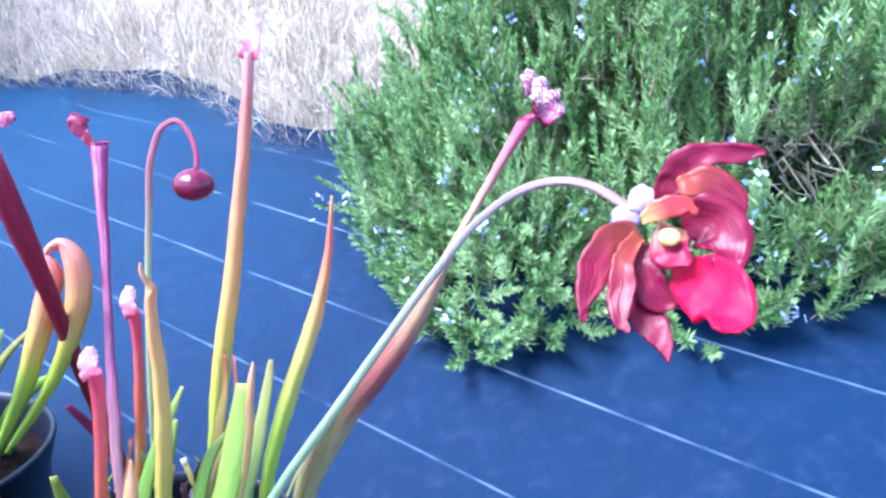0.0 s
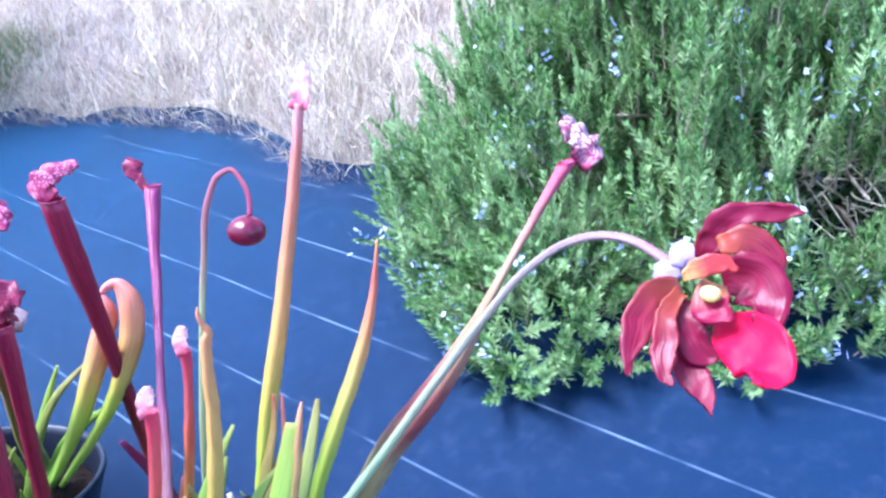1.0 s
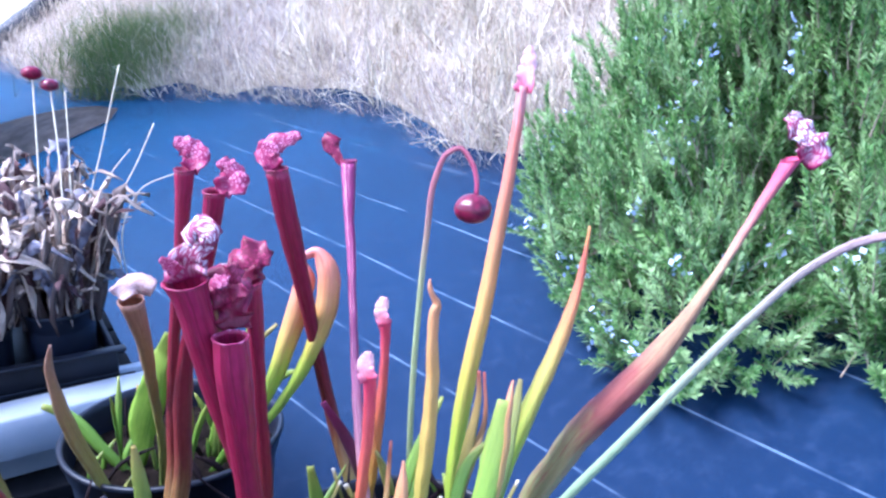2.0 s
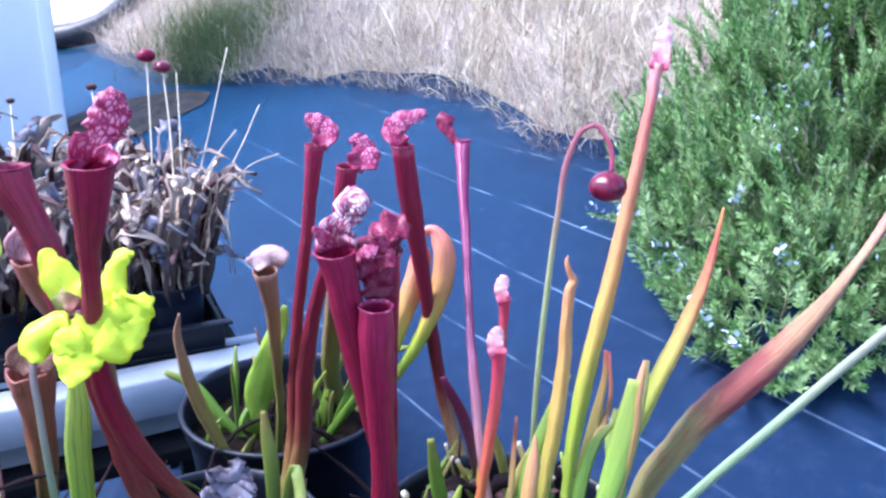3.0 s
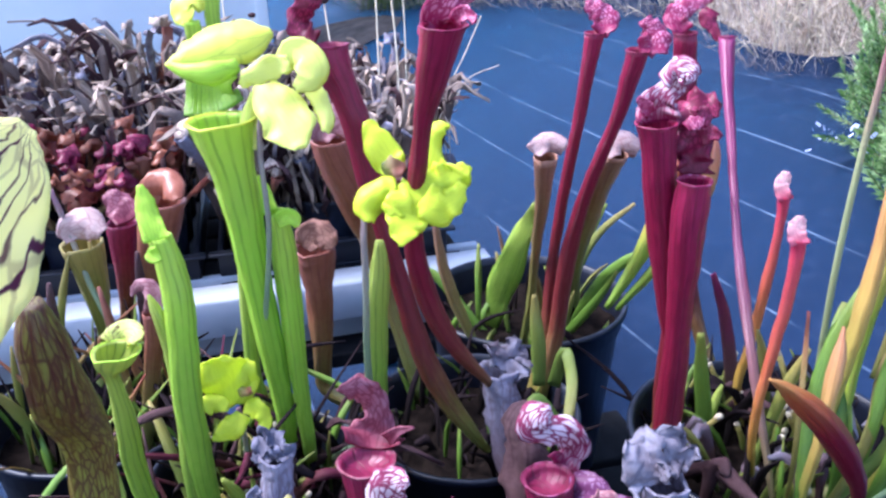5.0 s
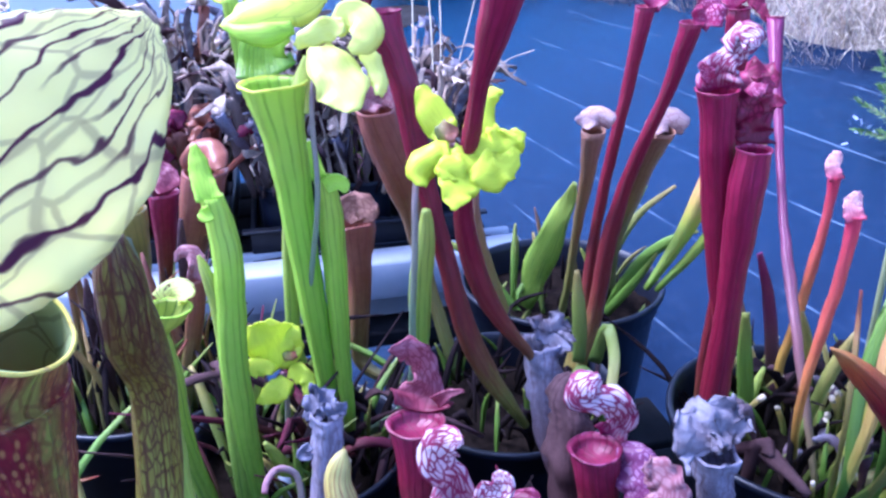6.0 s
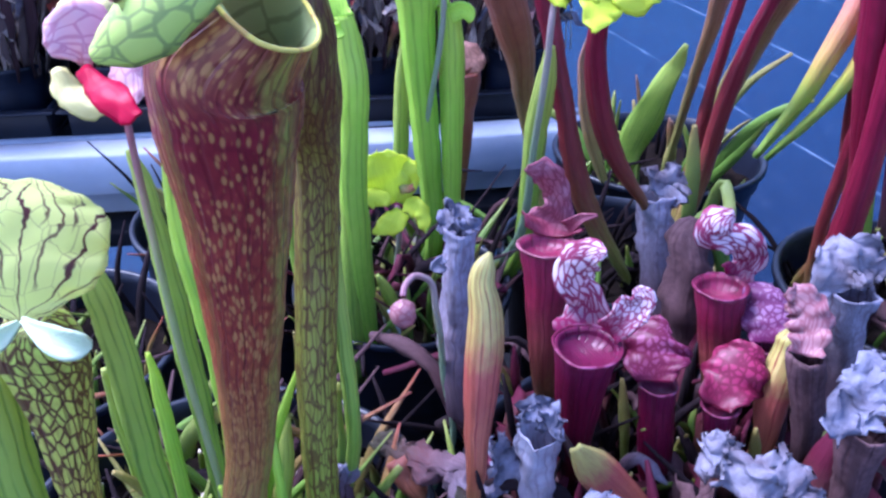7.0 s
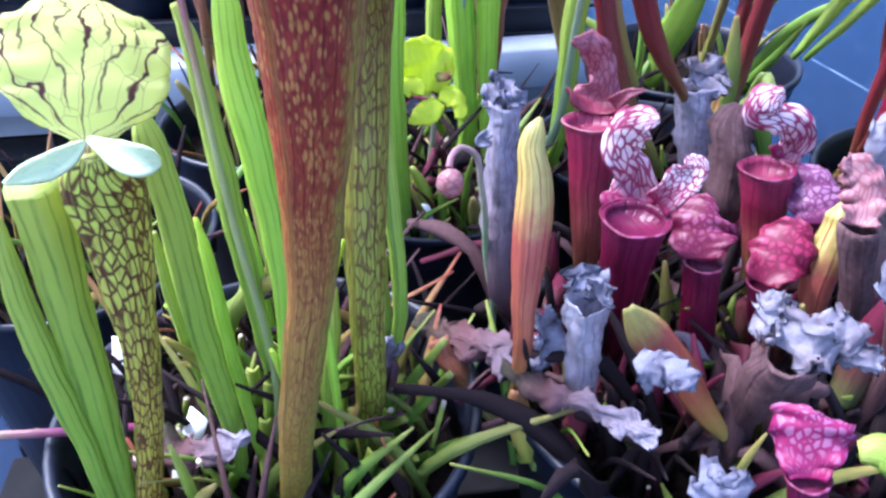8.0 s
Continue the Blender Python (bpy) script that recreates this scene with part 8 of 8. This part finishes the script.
crumples("wine", 0.135, 44, "wine", ("shaded_litter", "brown_dead", "shaded_litter", "plum"), 0.05, 0.11, 0.0042)
tufts("lime", 0.09, 40, "lime", ("blade", "shaded_litter", "shaded_litter"), 0.04, 0.12, 0.003)
stubs("lime", 0.085, 12, "lime", "green", "straw", 0.03, 0.07, 0.003)
tufts("lime", 0.105, 70, "lime", ("shaded_litter", "brown_dead", "blade", "shaded_litter", "plum", "olive"), 0.05, 0.14, 0.003, 0.7)
crumples("lime", 0.10, 22, "lime", ("brown_dead", "plum", "shaded_litter"), 0.04, 0.12, 0.0045)
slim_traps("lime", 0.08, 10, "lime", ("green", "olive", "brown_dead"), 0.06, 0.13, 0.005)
tufts("red", 0.10, 40, "rust", ("shaded_litter", "shaded_litter", "blade", "shaded_litter"), 0.03, 0.10, 0.003)
crumples("red", 0.10, 12, "rust", ("shaded_litter", "shaded_litter"), 0.02, 0.05, 0.004)
tufts("left", 0.10, 90, "left", ("blade", "shaded_litter", "shaded_litter", "blade_brown"), 0.05, 0.15, 0.003, 0.4)
stubs("right", 0.125, 40, "orange", "olive", "straw", 0.03, 0.09, 0.003)
crumples("right", 0.125, 40, "maroon", ("grey_dead", "shaded_litter", "brown_dead"), 0.03, 0.09, 0.005)
tufts("right", 0.12, 40, "orange", ("blade", "shaded_litter", "shaded_litter"), 0.03, 0.10, 0.003)
slim_traps("right", 0.11, 7, "orange", ("olive", "green", "blade_brown"), 0.07, 0.16, 0.005)
tufts("back", 0.12, 26, "broad", ("blade", "shaded_litter", "shaded_litter"), 0.02, 0.06, 0.003)
slim_traps("back", 0.08, 12, "broad", ("olive", "tan", "blade"), 0.06, 0.14, 0.0035)
# clump whose near-black blades fill in the pots' shadow under the trough rim
tufts("front2", 0.115, 90, "fern", ("blade", "shaded_litter", "shaded_litter", "blade_brown"), 0.04, 0.14, 0.003, 0.5)
slim_traps("left", 0.09, 14, "left", ("olive", "rust", "brown_dead"), 0.10, 0.24, 0.005, 0.2)


def plant_label(at, turn, tip, high=0.06, wide=0.016):
    """A blank white plastic label pushed into the soil."""
    h = holder("plant_label", (at[0], at[1], SOIL), "blank white plastic plant label stuck in the pot", "plant label", "plant labels in the pots")
    c, s = math.cos(turn) * wide / 2, math.sin(turn) * wide / 2
    dx, dy = -math.sin(turn) * tip, math.cos(turn) * tip
    rows = [(at[0], at[1], SOIL - 0.02, wide * 0.3), (at[0] + dx * 0.3, at[1] + dy * 0.3, SOIL + 0.012, wide * 0.5), (at[0] + dx, at[1] + dy, SOIL + high, wide * 0.5)]
    part("strip", ribbon(rows, 3, 4, 0.0, 0.0, 1.0, 0.001, seed(), yaw=math.degrees(turn) * 0.3), M["tag"], h)
    return h


for spot, turn, tip in (((-0.715, -0.063), 0.2, 0.02), ((-0.626, -0.083), -0.4, 0.03), ((-0.665, 0.245), 0.5, -0.01)):
    plant_label(spot, turn, tip)

# ---- rosemary bush ----
def needle_shoots(rng, feet, ups, lengths, needles, length, width):
    """Leafy shoots: for each, a stem with whorls of narrow leaves, every leaf a bent sliver of its own."""
    v, f = [], []
    sv, sf = [], []
    for foot, up, ln in zip(feet, ups, lengths):
        up = up / np.linalg.norm(up)
        bend = rng.normal(0, 0.18, 3)
        side = np.cross(up, (0.3, 0.2, 1.0)) + 1e-6
        side /= np.linalg.norm(side)
        oth = np.cross(up, side)
        k0 = len(sv)
        for i in range(4):
            s = i / 3
            p = foot + up * ln * s + bend * ln * s * s * 0.5
            r = 0.0024 * (1 - 0.7 * s)
            for j in range(3):
                q = 2.094 * j
                sv.append(p + (side * math.cos(q) + oth * math.sin(q)) * r)
        sf += grid_faces(4, 3, True, k0)
        m = int(needles * ln / 0.2)
        s = 0.12 + 0.88 * (np.arange(m) + rng.uniform(size=m)) / m
        p = foot + up * (ln * s)[:, None] + bend * (ln * s * s * 0.5)[:, None]
        q = np.arange(m) * 2.4 + rng.normal(0, 0.3, m)
        out = np.cos(q)[:, None] * side + np.sin(q)[:, None] * oth
        d = out * (1.0 - 0.45 * s)[:, None] + up * (0.35 + 0.5 * s)[:, None] + rng.normal(0, 0.12, (m, 3))
        d /= np.linalg.norm(d, axis=1)[:, None]
        nl = (length * rng.uniform(0.7, 1.2, m) * (1 - 0.45 * s * s))[:, None]
        w = np.cross(d, up)
        w = w / (np.linalg.norm(w, axis=1)[:, None] + 1e-6) * (width * rng.uniform(0.8, 1.2, m))[:, None]
        mid = p + d * nl * 0.5 + up * nl * 0.04
        v.append(np.stack([p - w * 0.5, p + w * 0.5, mid + w, mid - w, p + d * nl + up * nl * 0.10], 1).reshape(-1, 3))
    v = np.vstack(v)
    k = 5 * np.arange(len(v) // 5)
    f = [t for a in k.tolist() for t in ((a, a + 1, a + 2, a + 3), (a + 3, a + 2, a + 4))]
    v = v.tolist()
    return (v, f), (sv, sf)


def rosemary():
    rng = np.random.default_rng(7)
    root = (0.80, 2.22)
    h = holder("rosemary_bush", (*root, bank(*root)), "large green rosemary bush with small pale blue flowers", "bush")
    feet, ups, lens, limbs = [], [], [], []
    # arching limbs from the root, then shoots along them
    for i in range(150):
        a = rng.uniform(0, 6.283)
        reach = rng.uniform(0.05, 1.0) ** 0.6
        rx, ry = 1.10, 0.84
        if i % 3 == 0:
            a = rng.uniform(2.9, 5.2)
        ex, ey = root[0] + rx * reach * math.cos(a), root[1] + ry * reach * math.sin(a)
        gz = bank(ex, ey)
        top = gz + (0.92 * (1 - reach ** 2.6) + 0.06) * rng.uniform(0.55, 1.08)
        b0 = np.array([root[0] + 0.25 * (ex - root[0]), root[1] + 0.25 * (ey - root[1]), bank(root[0] + 0.25 * (ex - root[0]), root[1] + 0.25 * (ey - root[1])) - 0.02])
        e = np.array([ex, ey, max(top, gz + 0.03)])
        mid = (b0 + e) / 2 + np.array([0, 0, 0.10])
        limbs.append((b0, mid, e))
        for k in range(26):
            s = rng.uniform(0.35, 1.0)
            p = (1 - s) ** 2 * b0 + 2 * s * (1 - s) * mid + s * s * e + rng.normal(0, 0.035, 3)
            p[2] = max(p[2], bank(p[0], p[1]) + 0.015)
            out = np.array([ex - root[0], ey - root[1], 0.0])
            up = np.array([0, 0, 1.0]) * rng.uniform(0.8, 1.3) + out * rng.uniform(0.1, 0.6) * reach + rng.normal(0, 0.2, 3)
            feet.append(p)
            ups.append(up)
            lens.append(rng.uniform(0.12, 0.30))
    # low lobes that spread over the ground cover in front
    for lx, ly, lr, lh, n in ((0.16, 1.74, 0.26, 0.26, 420), (0.02, 2.02, 0.24, 0.30, 320), (0.62, 1.72, 0.30, 0.26, 320), (1.0, 1.75, 0.3, 0.3, 260), (-0.05, 2.3, 0.28, 0.45, 300)):
        for k in range(n):
            a, q = rng.uniform(0, 6.283), lr * math.sqrt(rng.uniform())
            x, y = lx + q * math.cos(a), ly + q * math.sin(a)
            feet.append(np.array([x, y, bank(x, y) + 0.02 + lh * (1 - (q / lr) ** 2) * rng.uniform(0.1, 1.0)]))
            ups.append(np.array([0.9 * math.cos(a) * q / lr, 0.9 * math.sin(a) * q / lr, 0.75]) + rng.normal(0, 0.25, 3))
            lens.append(rng.uniform(0.06, 0.15))
    # a bare patch where the wood has died back
    bare = np.array([0.72, 1.70, 0.94])
    keep = [i for i, p in enumerate(feet) if np.linalg.norm((p + ups[i] / np.linalg.norm(ups[i]) * lens[i] * 0.6 - bare) / np.array([0.17, 0.34, 0.13])) > 1.0]
    feet, ups, lens = [feet[i] for i in keep], [ups[i] for i in keep], [lens[i] for i in keep]
    leaf, stem = needle_shoots(rng, feet, ups, lens, 78, 0.029, 0.0030)
    part("crown", leaf, M["needle"], h, "dense green needle leaves on upright shoots")
    tagged(part("shoot_wood", stem, M["twig"], h), kind="stuff")
    for b0, mid, e in limbs[::5]:
        part("limb", tube([(*b0, 0.010), (*mid, 0.007), (*e, 0.003)], 7, 4), M["twig"], h)
    part("trunk", tube([(root[0], root[1], bank(*root) - 0.05, 0.05), (root[0] + 0.02, root[1], bank(*root) + 0.12, 0.04), (root[0] - 0.03, root[1] - 0.05, bank(*root) + 0.3, 0.02)], 10, 4, 0, 0.08), M["twig"], h)
    # small flowers near shoot tips
    v, f = [], []
    for i in rng.choice(len(feet), 240, replace=False):
        u = ups[i] / np.linalg.norm(ups[i])
        for k in range(12):
            p = feet[i] + u * lens[i] * rng.uniform(0.6, 1.05) + rng.normal(0, 0.014, 3)
            n0 = len(v)
            a, b = rng.normal(0, 1, 3), rng.normal(0, 1, 3)
            a, b = a / np.linalg.norm(a) * 0.008, b / np.linalg.norm(b) * 0.008
            v += [p - a, p + b, p + a, p - b]
            f += [(n0, n0 + 1, n0 + 2, n0 + 3)]
    part("blossom", (v, f), M["floret"], h, "scattered pale blue florets")
    # dead bare twigs that show in a gap
    for i in range(70):
        p = bare + rng.normal(0, 1, 3) * np.array([0.09, 0.06, 0.05]) + np.array([0.02, 0.06, 0])
        q = p + np.array([rng.normal(0, 0.10), -0.06 + rng.normal(0, 0.05), rng.normal(0, 0.06)])
        part("dry_twig", tube([(*p, 0.0026), (*((p + q) / 2 + rng.normal(0, 0.02, 3)), 0.002), (*q, 0.001)], 5, 3), M["straw"], h)
    return h


rosemary()


# ---- dry grass and weeds on the bank ----
def blades_of(rng, pts, hmin, hmax, wid, lean=0.4, kinks=2):
    """Grass: each blade a bent tapering strip."""
    p = np.array(pts) - (0, 0, 0.01)
    n = len(p)
    h = rng.uniform(hmin, hmax, n)
    a, b = rng.uniform(0, 6.283, n), rng.uniform(0, 3.14, n)
    d = np.stack([np.cos(a), np.sin(a), 0 * a], 1) * (h * np.abs(rng.normal(0, lean, n)))[:, None]
    w = np.stack([np.cos(b), np.sin(b), 0 * b], 1) * (wid * rng.uniform(0.6, 1.4, n))[:, None]
    kink = rng.normal(0, 0.16, (n, 3)) * h[:, None]
    rows = []
    for i in range(kinks + 1):
        s = i / (kinks + 0.6)
        c = p + d * s * s + kink * math.sin(3.14 * s)
        c[:, 2] += h * s * (1 - 0.25 * s)
        rows += [c - w * (1 - s), c + w * (1 - s)]
    tip = p + d * 1.1
    tip[:, 2] += h * 0.8
    v = np.stack(rows + [tip], 1).reshape(-1, 3)
    m = 2 * kinks + 3
    f = []
    for k in range(0, n * m, m):
        f += [(k + 2 * i, k + 2 * i + 1, k + 2 * i + 3, k + 2 * i + 2) for i in range(kinks)]
        f.append((k + 2 * kinks, k + 2 * kinks + 1, k + m - 1))
    return v.tolist(), f


def on_bank(rng, n, x0, x1, depth, near=0.0, power=1.0):
    out = []
    while len(out) < n:
        cx = rng.uniform(x0, x1)
        over = near + depth * rng.uniform() ** power
        for k in range(18):
            x = cx + rng.normal(0, 0.055)
            y = edge_y(x) + max(near, over + rng.normal(0, 0.055))
            out.append((x, y, bank(x, y)))
    return out


def meadow():
    rng = np.random.default_rng(11)
    g = part("dry_grass", blades_of(rng, on_bank(rng, 42000, -5.5, 2.2, 4.0, 0.03, 1.3), 0.08, 0.34, 0.0026, 1.1, 3), M["dry_grass"], None)
    tagged(g, "tall pale dry grass covering the bank", "grass", kind="stuff")
    g = part("grass_thatch", blades_of(rng, on_bank(rng, 34000, -5.5, 2.2, 1.4, 0.0, 1.5), 0.05, 0.17, 0.0022, 1.7), M["grey_weed"], None)
    tagged(g, "grey withered weeds matted along the foot of the bank", "weeds", kind="stuff")
    g = part("green_weed", blades_of(rng, [(x + rng.normal(0, 0.25), y, bank(x, y)) for x, y, z in on_bank(rng, 4200, -3.35, -2.85, 0.40, 0.02)], 0.14, 0.42, 0.0022, 0.5), M["green_weed"], None)
    tagged(g, "sparse green weeds among the dry grass", "weeds", kind="stuff")
    g = part("tall_straw", blades_of(rng, [(x, y, z) for x, y, z in on_bank(rng, 3000, -1.9, 0.6, 1.8, 0.02)], 0.20, 0.55, 0.0032, 0.6, 3), M["straw"], None)
    tagged(g, "pale tall straw stalks at the foot of the bank", "straw", kind="stuff")
    v, f = [], []
    for i in range(420):
        x = rng.uniform(-3.2, 0.1)
        y = edge_y(x) + abs(rng.normal(0.02, 0.12))
        p = np.array([x, y, bank(x, y) + 0.01])
        a = rng.uniform(0, 6.28)
        q = p + np.array([math.cos(a) * 0.11, math.sin(a) * 0.11 - 0.05, rng.uniform(0.0, 0.10)])
        q[2] = max(q[2], bank(q[0], q[1]) + 0.02)
        m = (p + q) / 2 + np.array([0, 0, 0.03]) + rng.normal(0, 0.01, 3)
        tv, tf, _ = tube([(*p, 0.0022), (*m, 0.0018), (*q, 0.0010)], 4, 2)
        n0 = len(v)
        v += tv
        f += [tuple(k + n0 for k in t) for t in tf]
    g = part("dry_twigs", (v, f), M["straw"], None)
    tagged(g, "pale dry twigs spilling over the edge of the ground cover", "twigs", kind="stuff")


meadow()


# ---- withered plants in trays ----
def withered(x, y, base, key, tall=0.34, count=34, rad=0.075, tone=("brown_dead", "grey_dead"), label="pot of withered grey-brown pitcher plants", fresh=0):
    pr = 0.066
    h = pot(x, y, pr, base + 0.12, base, "dark round pot in a tray of withered plants", "plant_pot", base + 0.10)
    pl = holder("withered_plant", (x, y, base + 0.10), label, "pitcher plant", "withered plants in trays")
    rng = np.random.default_rng(seed())
    z0 = base + 0.094
    for i in range(count // 3):
        a, q = rng.uniform(0, 6.28), rad * math.sqrt(rng.uniform())
        bx, by = x + q * math.cos(a), y + q * math.sin(a)
        hh = tall * rng.uniform(0.45, 1.1)
        sp = 0.30 * hh * rng.normal(1.0, 0.5)
        dx, dy = sp * math.cos(a) + rng.normal(0, 0.03), sp * math.sin(a) + rng.normal(0, 0.03)
        r = rng.uniform(0.0035, 0.007)
        k = tone[int(rng.integers(len(tone)))]
        rows = [(bx, by, z0, r * 0.6), (bx + dx * 0.3, by + dy * 0.3, z0 + hh * 0.45, r), (bx + dx * 0.7, by + dy * 0.7, z0 + hh * 0.8, r * 1.6), (bx + dx, by + dy, z0 + hh, r * 2.0)]
        t = part("withered_trap", crumpled(tube(rows, 7, 3, 0.1, 0.30, 0.25, seed()), 0.005, 0.002, 60.0), M[k], pl)
        e = rows[-1]
        part("hood", ribbon([(e[0], e[1], e[2], r * 1.8), (e[0] - dx * 0.2, e[1] - dy * 0.2 - 0.01, e[2] + 0.022, r * 2.8), (e[0] - dx * 0.3, e[1] - dy * 0.3 - 0.03, e[2] + 0.012, r)], 7, 4, 0.4, 0.7, 2.0, 0.001, seed()), M[("h_orange" if i % 2 else "h_red") if "rustred" in tone else ("h_beige" if i % 3 else "h_withered")], t)
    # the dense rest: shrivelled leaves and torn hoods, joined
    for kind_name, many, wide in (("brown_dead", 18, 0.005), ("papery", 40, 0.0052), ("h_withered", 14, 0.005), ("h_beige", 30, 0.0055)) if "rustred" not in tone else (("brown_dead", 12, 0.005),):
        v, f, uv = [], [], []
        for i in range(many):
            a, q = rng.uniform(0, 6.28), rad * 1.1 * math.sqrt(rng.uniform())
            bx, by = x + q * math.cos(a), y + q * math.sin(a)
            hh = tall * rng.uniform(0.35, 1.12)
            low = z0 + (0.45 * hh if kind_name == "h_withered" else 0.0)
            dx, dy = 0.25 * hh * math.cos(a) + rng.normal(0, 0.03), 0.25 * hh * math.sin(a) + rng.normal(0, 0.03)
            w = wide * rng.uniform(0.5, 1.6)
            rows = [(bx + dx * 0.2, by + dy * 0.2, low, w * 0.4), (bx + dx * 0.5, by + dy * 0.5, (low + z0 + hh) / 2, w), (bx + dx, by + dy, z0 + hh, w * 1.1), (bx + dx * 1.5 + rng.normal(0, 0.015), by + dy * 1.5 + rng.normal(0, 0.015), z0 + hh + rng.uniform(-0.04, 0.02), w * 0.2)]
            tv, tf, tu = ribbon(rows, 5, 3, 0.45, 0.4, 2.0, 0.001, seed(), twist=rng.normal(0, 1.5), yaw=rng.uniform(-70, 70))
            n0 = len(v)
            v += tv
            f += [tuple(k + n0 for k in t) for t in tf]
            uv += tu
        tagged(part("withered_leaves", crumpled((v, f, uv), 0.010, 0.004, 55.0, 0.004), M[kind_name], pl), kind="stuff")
    for i in range(fresh):
        a, q = rng.uniform(0, 6.28), rad * 0.8 * math.sqrt(rng.uniform())
        bx, by, hh = x + q * math.cos(a), y + q * math.sin(a), tall * rng.uniform(0.3, 0.7)
        part("leaf_blade", ribbon([(bx, by, z0, 0.004), (bx + rng.normal(0, 0.02), by, z0 + hh * 0.6, 0.006), (bx + rng.normal(0, 0.05), by + rng.normal(0, 0.03), z0 + hh, 0.001)], 3, 4, 0.3, 0, 1, 0.001, seed()), M["green"], pl)
    return pl


def tray_row():
    rng = np.random.default_rng(3)
    c, s = math.cos(TURN2), math.sin(TURN2)
    for k, (u, n) in enumerate(((-0.485, 0), (0.0, 1), (0.485, 2))):
        cx, cy = ROW2[0] + u * c, ROW2[1] + u * s
        tray(cx, cy, 0.45, 0.48, 0.586, 0.055, TURN2)
        for i in range(3):
            for j in range(3):
                du, dv = (i - 1) * 0.143, (j - 1) * 0.146
                x, y = cx + du * c - dv * s, cy + du * s + dv * c
                kind = [("brown_dead", "grey_dead"), ("grey_dead", "grey_dead", "brown_dead"), ("brown_dead", "rust", "grey_dead")][(i + j + k) % 3]
                if j == 0 and k == 1:
                    withered(x, y, 0.592, "", 0.17, 60, 0.055, ("rustred", "rustred", "rust"), "pot of small rust-red pitcher plants")
                else:
                    withered(x, y, 0.592, "", 0.20 + 0.08 * rng.uniform() + (0.06 if j == 2 else 0) - (0.05 if k == 2 else 0), 20, 0.055, kind, fresh=3 if (i + j) % 2 else 0)


tray_row()
